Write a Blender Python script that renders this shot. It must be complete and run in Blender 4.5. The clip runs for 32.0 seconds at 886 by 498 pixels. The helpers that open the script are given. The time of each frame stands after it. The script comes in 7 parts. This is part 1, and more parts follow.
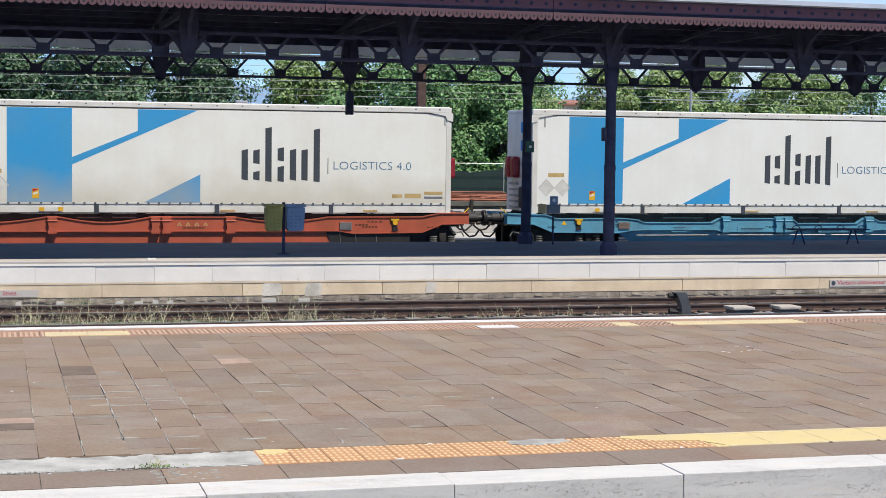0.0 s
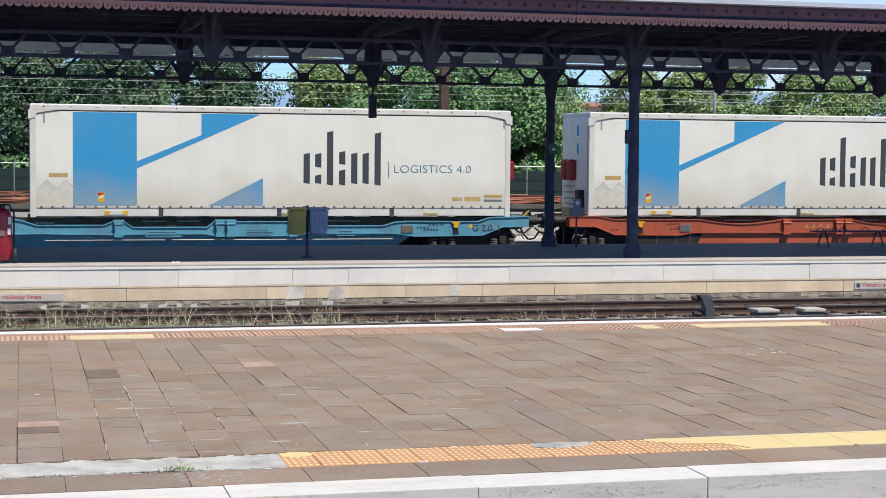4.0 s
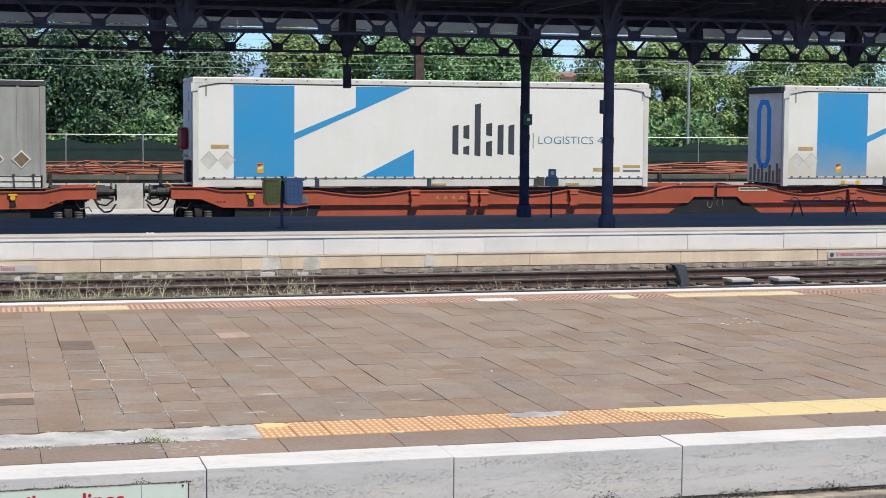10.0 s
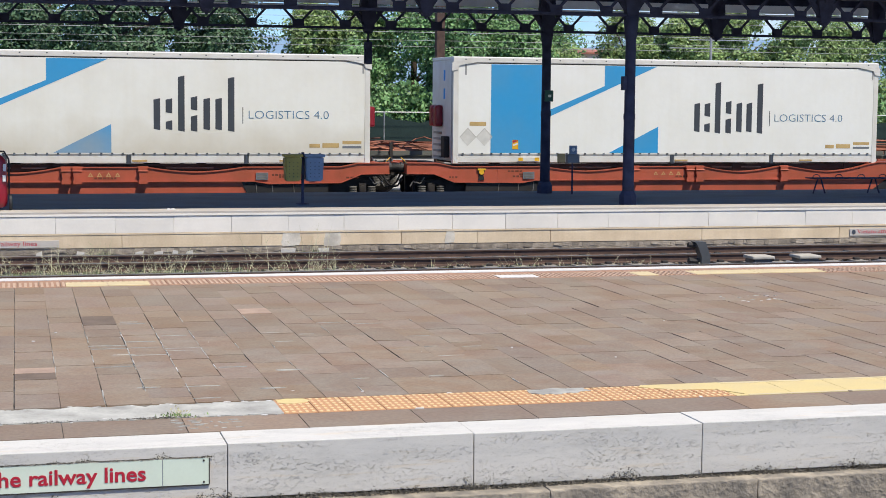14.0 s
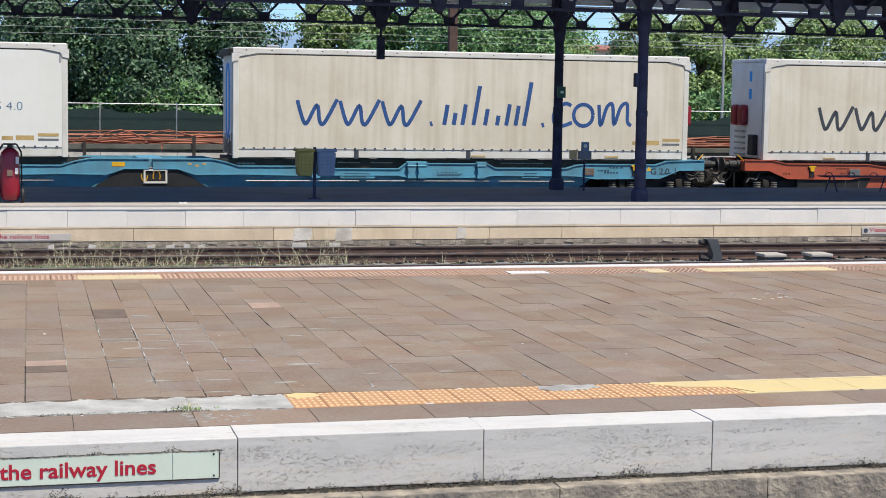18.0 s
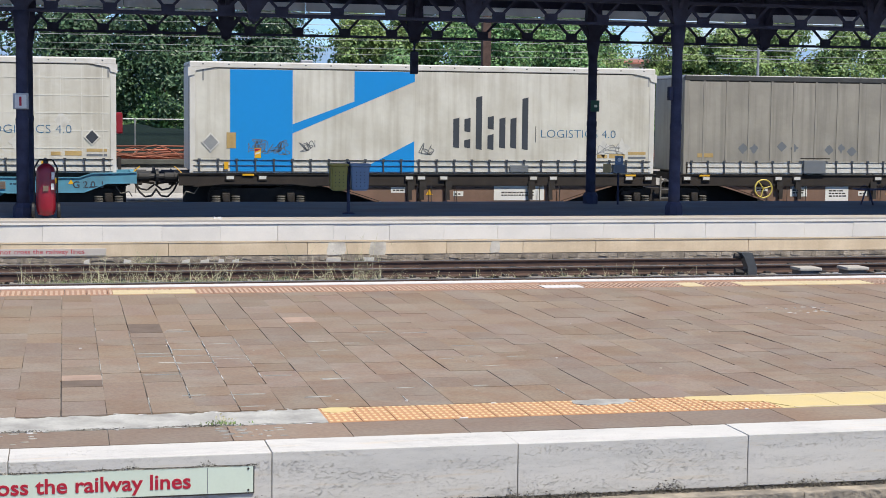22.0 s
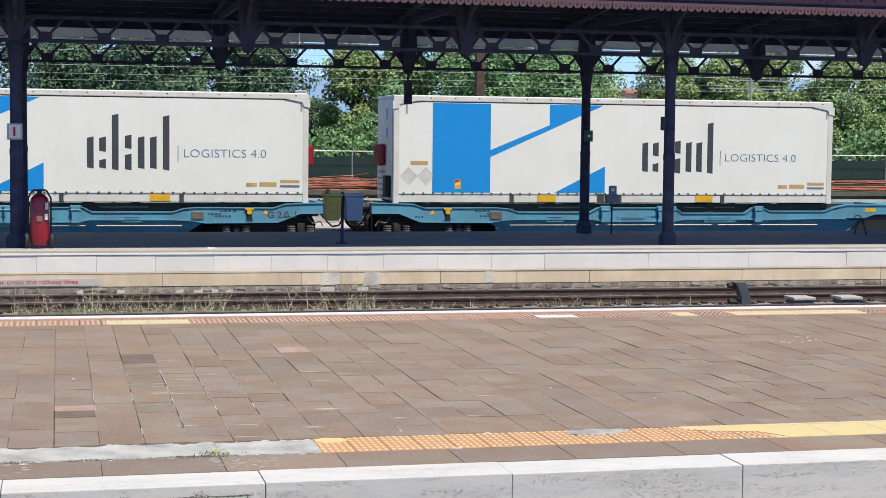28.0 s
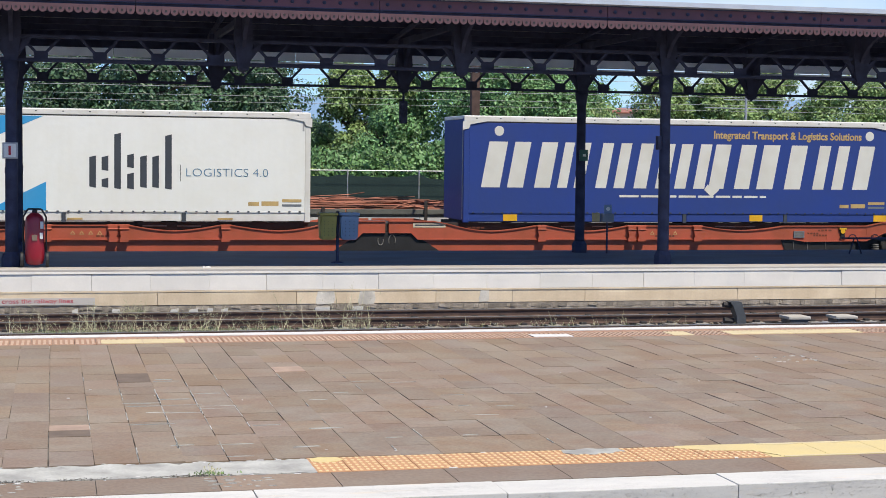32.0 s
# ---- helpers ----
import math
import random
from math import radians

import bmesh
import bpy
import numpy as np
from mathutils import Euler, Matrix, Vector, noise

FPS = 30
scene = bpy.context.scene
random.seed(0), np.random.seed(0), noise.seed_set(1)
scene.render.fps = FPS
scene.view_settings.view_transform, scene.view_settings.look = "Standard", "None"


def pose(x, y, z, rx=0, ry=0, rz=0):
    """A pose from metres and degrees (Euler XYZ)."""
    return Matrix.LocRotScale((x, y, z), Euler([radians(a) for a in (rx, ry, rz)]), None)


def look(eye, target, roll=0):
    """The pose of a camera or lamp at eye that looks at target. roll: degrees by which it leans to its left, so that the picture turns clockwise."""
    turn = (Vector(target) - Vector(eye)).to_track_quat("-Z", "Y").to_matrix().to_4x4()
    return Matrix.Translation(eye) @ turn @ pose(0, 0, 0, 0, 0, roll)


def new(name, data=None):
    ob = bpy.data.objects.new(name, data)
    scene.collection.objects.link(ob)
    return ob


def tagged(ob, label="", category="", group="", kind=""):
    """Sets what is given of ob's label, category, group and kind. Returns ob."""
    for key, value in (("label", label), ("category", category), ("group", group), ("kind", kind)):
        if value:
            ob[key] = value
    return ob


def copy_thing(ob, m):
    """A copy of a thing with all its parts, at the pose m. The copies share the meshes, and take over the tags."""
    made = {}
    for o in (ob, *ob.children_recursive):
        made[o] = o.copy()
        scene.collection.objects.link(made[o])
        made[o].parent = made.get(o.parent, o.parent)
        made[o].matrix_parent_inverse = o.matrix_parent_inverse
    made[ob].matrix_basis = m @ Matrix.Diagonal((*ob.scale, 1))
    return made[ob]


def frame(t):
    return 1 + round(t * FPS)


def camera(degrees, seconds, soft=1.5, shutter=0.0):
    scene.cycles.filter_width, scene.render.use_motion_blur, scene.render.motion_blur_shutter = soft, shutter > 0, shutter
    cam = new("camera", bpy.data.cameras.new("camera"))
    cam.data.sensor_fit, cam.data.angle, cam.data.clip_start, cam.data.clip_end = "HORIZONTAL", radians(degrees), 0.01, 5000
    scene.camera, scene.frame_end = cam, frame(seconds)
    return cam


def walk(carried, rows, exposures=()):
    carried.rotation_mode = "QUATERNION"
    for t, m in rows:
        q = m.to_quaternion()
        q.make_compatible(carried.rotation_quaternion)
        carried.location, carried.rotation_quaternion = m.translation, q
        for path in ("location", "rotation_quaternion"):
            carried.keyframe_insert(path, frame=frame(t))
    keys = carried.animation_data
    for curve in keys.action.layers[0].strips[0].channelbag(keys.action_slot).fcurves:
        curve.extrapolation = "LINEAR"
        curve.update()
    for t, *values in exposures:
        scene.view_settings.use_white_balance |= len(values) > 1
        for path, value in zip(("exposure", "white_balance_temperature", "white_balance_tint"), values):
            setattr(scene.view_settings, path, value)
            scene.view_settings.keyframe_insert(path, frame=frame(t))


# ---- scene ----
EYE = 3.05
cam = camera(30.26, 32.0, soft=0.4)
walk(cam, [
    (0, pose(0, 0, EYE, 86.489, -0.688, -15.250)),
    (0.5, pose(0, 0, EYE, 86.591, -0.577, -14.751)),
    (1, pose(0, 0, EYE, 86.522, -0.461, -14.213)),
    (1.5, pose(0, 0, EYE, 86.401, -0.375, -14.006)),
    (2, pose(0, 0, EYE, 86.459, -0.424, -14.088)),
    (2.5, pose(0, 0, EYE, 86.481, -0.476, -14.159)),
    (3, pose(0, 0, EYE, 86.530, -0.475, -14.239)),
    (3.5, pose(0, 0, EYE, 86.588, -0.504, -14.327)),
    (5.5, pose(0, 0, EYE, 86.502, -0.434, -14.877)),
    (6, pose(0, 0, EYE, 86.485, -0.396, -15.025)),
    (6.5, pose(0, 0, EYE, 86.430, -0.401, -15.189)),
    (7, pose(0, 0, EYE, 86.080, -0.230, -15.036)),
    (7.5, pose(0, 0, EYE, 85.837, -0.162, -14.800)),
    (8, pose(0, 0, EYE, 85.741, -0.172, -14.802)),
    (8.5, pose(0, 0, EYE, 85.643, -0.226, -14.953)),
    (9, pose(0, 0, EYE, 85.537, -0.318, -15.163)),
    (9.5, pose(0, 0, EYE, 85.560, -0.410, -15.272)),
    (10, pose(0, 0, EYE, 85.557, -0.449, -15.319)),
    (10.5, pose(0, 0, EYE, 85.089, -0.360, -14.783)),
    (11, pose(0, 0, EYE, 84.779, -0.263, -14.088)),
    (11.5, pose(0, 0, EYE, 84.762, -0.305, -14.006)),
    (12, pose(0, 0, EYE, 84.797, -0.384, -14.107)),
    (12.5, pose(0, 0, EYE, 84.830, -0.477, -14.202)),
    (13, pose(0, 0, EYE, 84.707, -0.452, -14.384)),
    (13.5, pose(0, 0, EYE, 84.675, -0.487, -14.532)),
    (14, pose(0, 0, EYE, 84.725, -0.525, -14.592)),
    (14.5, pose(0, 0, EYE, 84.744, -0.602, -14.627)),
    (15, pose(0, 0, EYE, 84.533, -0.611, -14.193)),
    (15.5, pose(0, 0, EYE, 84.434, -0.654, -13.954)),
    (17.5, pose(0, 0, EYE, 84.541, -0.833, -14.117)),
    (18, pose(0, 0, EYE, 84.566, -0.888, -14.163)),
    (18.5, pose(0, 0, EYE, 84.588, -0.904, -14.203)),
    (19, pose(0, 0, EYE, 84.466, -0.748, -14.151)),
    (19.5, pose(0, 0, EYE, 84.290, -0.610, -14.028)),
    (20, pose(0, 0, EYE, 84.301, -0.644, -14.054)),
    (20.5, pose(0, 0, EYE, 84.444, -0.625, -13.838)),
    (21, pose(0, 0, EYE, 84.708, -0.632, -13.284)),
    (21.5, pose(0, 0, EYE, 84.885, -0.651, -13.135)),
    (22, pose(0, 0, EYE, 85.049, -0.660, -12.997)),
    (22.5, pose(0, 0, EYE, 85.164, -0.673, -12.983)),
    (23, pose(0, 0, EYE, 85.211, -0.766, -13.080)),
    (23.5, pose(0, 0, EYE, 85.260, -0.828, -13.165)),
    (24, pose(0, 0, EYE, 85.377, -0.737, -13.122)),
    (24.5, pose(0, 0, EYE, 85.519, -0.667, -13.063)),
    (25, pose(0, 0, EYE, 85.613, -0.663, -13.065)),
    (25.5, pose(0, 0, EYE, 85.720, -0.629, -13.073)),
    (27.5, pose(0, 0, EYE, 85.951, -0.756, -13.342)),
    (28, pose(0, 0, EYE, 86.097, -0.625, -13.215)),
    (28.5, pose(0, 0, EYE, 86.186, -0.610, -13.215)),
    (29, pose(0, 0, EYE, 86.234, -0.652, -13.285)),
    (29.5, pose(0, 0, EYE, 86.312, -0.668, -13.334)),
    (30, pose(0, 0, EYE, 86.448, -0.604, -13.275)),
    (30.5, pose(0, 0, EYE, 86.590, -0.541, -13.196)),
    (31, pose(0, 0, EYE, 86.666, -0.535, -13.228)),
    (31.5, pose(0, 0, EYE, 86.716, -0.582, -13.316)),
    (32, pose(0, 0, EYE, 86.768, -0.652, -13.377)),
])

# ---- light: summer midday sun from behind the camera, clear sky ----
TO_SUN = Vector((0.30, -0.50, 1.0)).normalized()
world = bpy.data.worlds.new("sky")
scene.world = world
world.use_nodes = True
wn = world.node_tree.nodes
sky = wn.new("ShaderNodeTexSky")
sky.sky_type = "NISHITA"
sky.sun_disc = False
sky.dust_density = 0.1
sky.ozone_density = 2.5
sky.sun_elevation = math.asin(TO_SUN.z)
sky.sun_rotation = math.atan2(TO_SUN.x, TO_SUN.y)
wn["Background"].inputs["Strength"].default_value = 0.14
clear = wn.new("ShaderNodeMix")
clear.data_type, clear.blend_type = "RGBA", "MULTIPLY"
clear.inputs["Factor"].default_value = 1.0
clear.inputs["B"].default_value = (0.44, 0.62, 0.98, 1)
world.node_tree.links.new(sky.outputs[0], clear.inputs["A"])
wl = world.node_tree.links
vapour = wn.new("ShaderNodeTexNoise")
vapour.inputs["Scale"].default_value, vapour.inputs["Detail"].default_value = 3.2, 7
wl.new(wn.new("ShaderNodeTexCoord").outputs["Generated"], vapour.inputs["Vector"])
puffs = wn.new("ShaderNodeValToRGB")
puffs.color_ramp.elements[0].position, puffs.color_ramp.elements[1].position = 0.50, 0.68
wl.new(vapour.outputs["Fac"], puffs.inputs["Fac"])
cloud = wn.new("ShaderNodeMix")
cloud.data_type = "RGBA"
cloud.inputs["B"].default_value = (4.3, 4.9, 5.3, 1)
wl.new(puffs.outputs["Color"], cloud.inputs["Factor"])
wl.new(clear.outputs["Result"], cloud.inputs["A"])
wl.new(cloud.outputs["Result"], wn["Background"].inputs["Color"])
sun_data = bpy.data.lights.new("sun", "SUN")
sun_data.energy = 4.3
sun_data.angle = radians(0.53)
sun_data.color = (1.0, 0.92, 0.77)
sun = new("sun", sun_data)
sun.matrix_world = look((0, 0, 60), Vector((0, 0, 60)) - TO_SUN)
scene.view_settings.exposure = 0.36


# ---- materials ----
def mat(name, base, rough=0.7, metal=0.0, var=0.12, scale=3.0, fine=40.0, bump=0.15, tint=None, tint_amount=0.35,
        streak=0.0, per_object=0.0, island=0.0, spec=0.5, dist=0.01, fixed=False, leafy=0.0, hues=False, splash=0.0):
    m = bpy.data.materials.new(name)
    m.use_nodes = True
    n, l = m.node_tree.nodes, m.node_tree.links
    bsdf = n["Principled BSDF"]
    co = n.new("ShaderNodeTexCoord")
    big = n.new("ShaderNodeTexNoise")
    big.inputs["Scale"].default_value = scale
    big.inputs["Detail"].default_value = 5
    small = n.new("ShaderNodeTexNoise")
    small.inputs["Scale"].default_value = fine
    small.inputs["Detail"].default_value = 3
    where = n.new("ShaderNodeNewGeometry").outputs["Position"] if fixed else co.outputs["Object"]
    for k in (big, small):
        l.new(where, k.inputs["Vector"])
    ramp = n.new("ShaderNodeValToRGB")
    ramp.color_ramp.elements[0].position, ramp.color_ramp.elements[1].position = 0.36, 0.66
    l.new(big.outputs["Fac"], ramp.inputs["Fac"])
    mix = n.new("ShaderNodeMix")
    mix.data_type = "RGBA"
    mix.inputs["A"].default_value = (*base, 1)
    t = tint or [c * (1 - 2 * var) for c in base]
    mix.inputs["B"].default_value = (*t, 1)
    mul = n.new("ShaderNodeMath")
    mul.operation = "MULTIPLY"
    mul.inputs[1].default_value = tint_amount if tint else 0.8
    l.new(ramp.outputs["Color"], mul.inputs[0])
    l.new(mul.outputs[0], mix.inputs["Factor"])
    col = mix.outputs["Result"]
    if streak:
        mp = n.new("ShaderNodeMapping")
        mp.inputs["Scale"].default_value = (2.2, 2.2, 0.12)
        l.new(where, mp.inputs["Vector"])
        st = n.new("ShaderNodeTexNoise")
        st.inputs["Scale"].default_value = 2.4
        st.inputs["Detail"].default_value = 6
        l.new(mp.outputs[0], st.inputs["Vector"])
        r2 = n.new("ShaderNodeValToRGB")
        r2.color_ramp.elements[0].position, r2.color_ramp.elements[1].position = 0.45, 0.72
        l.new(st.outputs["Fac"], r2.inputs["Fac"])
        mm = n.new("ShaderNodeMath")
        mm.operation = "MULTIPLY"
        mm.inputs[1].default_value = streak
        l.new(r2.outputs["Color"], mm.inputs[0])
        mx = n.new("ShaderNodeMix")
        mx.data_type = "RGBA"
        l.new(mm.outputs[0], mx.inputs["Factor"])
        l.new(col, mx.inputs["A"])
        mx.inputs["B"].default_value = (*(tint or [c * 0.5 for c in base]), 1)
        col = mx.outputs["Result"]
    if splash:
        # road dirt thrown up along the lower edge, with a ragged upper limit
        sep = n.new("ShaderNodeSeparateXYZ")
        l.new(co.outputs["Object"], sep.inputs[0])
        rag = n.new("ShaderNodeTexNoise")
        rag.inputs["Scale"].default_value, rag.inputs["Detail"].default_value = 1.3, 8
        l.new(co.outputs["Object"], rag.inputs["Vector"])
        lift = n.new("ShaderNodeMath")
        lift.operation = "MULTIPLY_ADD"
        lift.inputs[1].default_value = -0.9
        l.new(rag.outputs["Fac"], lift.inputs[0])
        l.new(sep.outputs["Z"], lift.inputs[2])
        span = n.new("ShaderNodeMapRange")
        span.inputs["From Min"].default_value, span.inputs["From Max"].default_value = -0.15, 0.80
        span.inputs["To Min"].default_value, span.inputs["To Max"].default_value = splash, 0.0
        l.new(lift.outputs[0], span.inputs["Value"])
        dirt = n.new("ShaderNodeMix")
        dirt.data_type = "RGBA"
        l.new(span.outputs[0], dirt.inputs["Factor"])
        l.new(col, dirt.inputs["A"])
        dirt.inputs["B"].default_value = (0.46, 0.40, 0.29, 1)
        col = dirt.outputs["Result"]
    hv = n.new("ShaderNodeHueSaturation")
    l.new(col, hv.inputs["Color"])
    add = n.new("ShaderNodeMath")
    add.operation = "MULTIPLY_ADD"
    add.inputs[1].default_value = var * 1.6
    add.inputs[2].default_value = 1 - var * 0.8
    l.new(small.outputs["Fac"], add.inputs[0])
    val = add.outputs[0]
    if per_object or island:
        src = n.new("ShaderNodeObjectInfo").outputs["Random"] if per_object else n.new("ShaderNodeNewGeometry").outputs["Random Per Island"]
        pv = n.new("ShaderNodeMath")
        pv.operation = "MULTIPLY_ADD"
        pv.inputs[1].default_value = 2 * (per_object or island)
        pv.inputs[2].default_value = 1 - (per_object or island)
        l.new(src, pv.inputs[0])
        if hues:
            for mult, socket, low, span in ((7.13, "Hue", 0.4945, 0.010), (3.71, "Saturation", 0.88, 0.24)):
                m1 = n.new("ShaderNodeMath")
                m1.operation = "MULTIPLY"
                m1.inputs[1].default_value = mult
                fr_ = n.new("ShaderNodeMath")
                fr_.operation = "FRACT"
                m2 = n.new("ShaderNodeMath")
                m2.operation = "MULTIPLY_ADD"
                m2.inputs[1].default_value, m2.inputs[2].default_value = span, low
                l.new(src, m1.inputs[0])
                l.new(m1.outputs[0], fr_.inputs[0])
                l.new(fr_.outputs[0], m2.inputs[0])
                l.new(m2.outputs[0], hv.inputs[socket])
        tm = n.new("ShaderNodeMath")
        tm.operation = "MULTIPLY"
        l.new(val, tm.inputs[0])
        l.new(pv.outputs[0], tm.inputs[1])
        val = tm.outputs[0]
    l.new(val, hv.inputs["Value"])
    l.new(hv.outputs["Color"], bsdf.inputs["Base Color"])
    bsdf.inputs["Roughness"].default_value = rough
    bsdf.inputs["Metallic"].default_value = metal
    bsdf.inputs["Specular IOR Level"].default_value = spec
    if leafy:
        tr = n.new("ShaderNodeBsdfTranslucent")
        l.new(hv.outputs["Color"], tr.inputs["Color"])
        ms = n.new("ShaderNodeMixShader")
        ms.inputs["Fac"].default_value = leafy
        l.new(bsdf.outputs[0], ms.inputs[1])
        l.new(tr.outputs[0], ms.inputs[2])
        l.new(ms.outputs[0], n["Material Output"].inputs["Surface"])
    if bump:
        bp = n.new("ShaderNodeBump")
        bp.inputs["Strength"].default_value = bump
        bp.inputs["Distance"].default_value = dist
        l.new(small.outputs["Fac"], bp.inputs["Height"])
        l.new(bp.outputs[0], bsdf.inputs["Normal"])
    return m


M_CURTAIN = mat("white_curtain", (0.845, 0.865, 0.865), 0.45, var=0.03, scale=0.7, fine=6, bump=0.12, tint=(0.66, 0.63, 0.54), tint_amount=0.18, streak=0.08, dist=0.03)
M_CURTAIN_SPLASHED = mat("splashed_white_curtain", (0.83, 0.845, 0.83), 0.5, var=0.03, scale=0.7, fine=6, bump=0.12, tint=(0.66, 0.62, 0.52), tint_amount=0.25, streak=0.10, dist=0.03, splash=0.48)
M_CREAM = mat("cream_curtain", (0.74, 0.71, 0.63), 0.55, var=0.05, scale=0.6, fine=6, bump=0.15, tint=(0.45, 0.38, 0.27), tint_amount=0.35, streak=0.40, dist=0.03)
M_DIRTY = mat("soiled_curtain", (0.72, 0.72, 0.68), 0.6, var=0.06, scale=0.8, fine=7, bump=0.15, tint=(0.36, 0.33, 0.27), tint_amount=0.4, streak=0.45, dist=0.03)
M_DUSTY = mat("dusty_curtain", (0.47, 0.44, 0.37), 0.65, var=0.05, scale=0.8, fine=7, bump=0.15, tint=(0.30, 0.27, 0.21), tint_amount=0.4, streak=0.5, dist=0.03)
M_GREY = mat("grey_curtain", (0.375, 0.39, 0.38), 0.6, var=0.06, scale=0.9, fine=7, bump=0.15, tint=(0.19, 0.19, 0.18), tint_amount=0.35, streak=0.5, dist=0.03)
M_TAUPE = mat("taupe_curtain", (0.36, 0.345, 0.315), 0.6, var=0.06, scale=0.9, fine=7, bump=0.15, tint=(0.17, 0.165, 0.15), tint_amount=0.4, streak=0.6, dist=0.03)
M_NAVY = mat("blue_curtain", (0.018, 0.050, 0.27), 0.5, var=0.05, scale=0.8, fine=7, bump=0.12, tint=(0.03, 0.055, 0.19), tint_amount=0.4, streak=0.2, dist=0.03)
M_FRAME = mat("painted_white_metal", (0.74, 0.74, 0.73), 0.4, var=0.05, scale=2, bump=0.05, tint=(0.5, 0.47, 0.40), tint_amount=0.35, streak=0.12)
M_CLEAR_BLUE = mat("sky_blue_print", (0.03, 0.32, 0.68), 0.45, var=0.04, scale=0.8, fine=7, bump=0.1, tint=(0.14, 0.33, 0.52), tint_amount=0.3)
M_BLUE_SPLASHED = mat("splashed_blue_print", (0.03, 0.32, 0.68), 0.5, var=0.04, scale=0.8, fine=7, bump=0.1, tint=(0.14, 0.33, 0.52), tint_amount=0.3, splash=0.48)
M_VIVID_BLUE = mat("vivid_blue_print", (0.006, 0.285, 0.78), 0.45, var=0.04, scale=0.8, fine=7, bump=0.1, tint=(0.012, 0.26, 0.66), tint_amount=0.25, streak=0.12)
M_INK = mat("dark_slate_print", (0.055, 0.065, 0.085), 0.5, var=0.08, scale=2, bump=0.05)
M_INK_BLUE = mat("ink_blue_print", (0.03, 0.095, 0.30), 0.5, var=0.08, scale=2, bump=0.05)
M_TEXT_BLUE = mat("steel_blue_lettering", (0.05, 0.17, 0.33), 0.5, var=0.05, bump=0)
M_PRINT_WHITE = mat("white_print", (0.72, 0.72, 0.69), 0.5, var=0.05, scale=1.5, bump=0.05, tint=(0.5, 0.47, 0.4), tint_amount=0.3)
M_YELLOW = mat("yellow_reflector", (0.80, 0.45, 0.02), 0.4, var=0.08, bump=0.05)
M_LABEL = mat("ochre_label", (0.56, 0.40, 0.17), 0.5, var=0.15, bump=0.05)
M_RED = mat("red_paint", (0.24, 0.010, 0.022), 0.3, var=0.08, bump=0.03)
M_BLACK = mat("black_rubber", (0.018, 0.018, 0.02), 0.6, var=0.2, bump=0.1)
M_ORANGE = mat("orange_wagon_paint", (0.46, 0.098, 0.053), 0.5, var=0.08, scale=1.6, fine=25, bump=0.08, tint=(0.25, 0.07, 0.03), tint_amount=0.45, streak=0.2)
M_TEAL = mat("light_blue_wagon_paint", (0.10, 0.34, 0.50), 0.5, var=0.08, scale=1.6, fine=25, bump=0.08, tint=(0.10, 0.16, 0.2), tint_amount=0.45, streak=0.2)
M_RUSTY = mat("rusty_brown_wagon_paint", (0.22, 0.135, 0.10), 0.75, var=0.15, scale=1.6, fine=25, bump=0.12, tint=(0.13, 0.085, 0.065), tint_amount=0.5, streak=0.3)
M_GRIME = mat("grimy_running_gear", (0.035, 0.030, 0.028), 0.75, var=0.25, scale=4, bump=0.25)
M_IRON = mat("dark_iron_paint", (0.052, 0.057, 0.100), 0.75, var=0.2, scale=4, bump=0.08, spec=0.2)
M_FASCIA = mat("oxblood_painted_zinc", (0.135, 0.048, 0.064), 0.6, var=0.14, scale=2, bump=0.08, tint=(0.05, 0.024, 0.029), tint_amount=0.4)
M_GUTTER = mat("pale_zinc_gutter", (0.60, 0.64, 0.70), 0.45, 0.2, var=0.08, scale=1.5, bump=0.05, tint=(0.4, 0.42, 0.45), tint_amount=0.4)
M_ROOF = mat("roof_sheet", (0.42, 0.42, 0.42), 0.5, 0.2, var=0.1, scale=1.0, bump=0.05)
M_SOFFIT = mat("dark_board_soffit", (0.46, 0.475, 0.52), 0.8, var=0.15, scale=2, bump=0.1)
# the bluish shade under the canopy is put into this asphalt's base colour
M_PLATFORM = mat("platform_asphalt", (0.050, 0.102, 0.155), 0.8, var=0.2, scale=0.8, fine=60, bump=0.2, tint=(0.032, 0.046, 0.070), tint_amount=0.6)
M_PAVER = mat("porphyry_paver", (0.222, 0.157, 0.108), 0.8, var=0.38, scale=2.6, fine=34, bump=0.5, tint=(0.250, 0.207, 0.155), tint_amount=0.75, hues=True, per_object=0.10, fixed=True)
M_PAVER_FAR = mat("porphyry_paving", (0.222, 0.157, 0.108), 0.8, var=0.36, scale=1.4, fine=24, bump=0.4, tint=(0.250, 0.205, 0.152), tint_amount=0.75, hues=True, island=0.10, fixed=True)
M_MORTAR = mat("dark_joint", (0.055, 0.045, 0.036), 0.95, var=0.3, scale=1.1, bump=0.2, tint=(0.34, 0.31, 0.27), tint_amount=0.95)


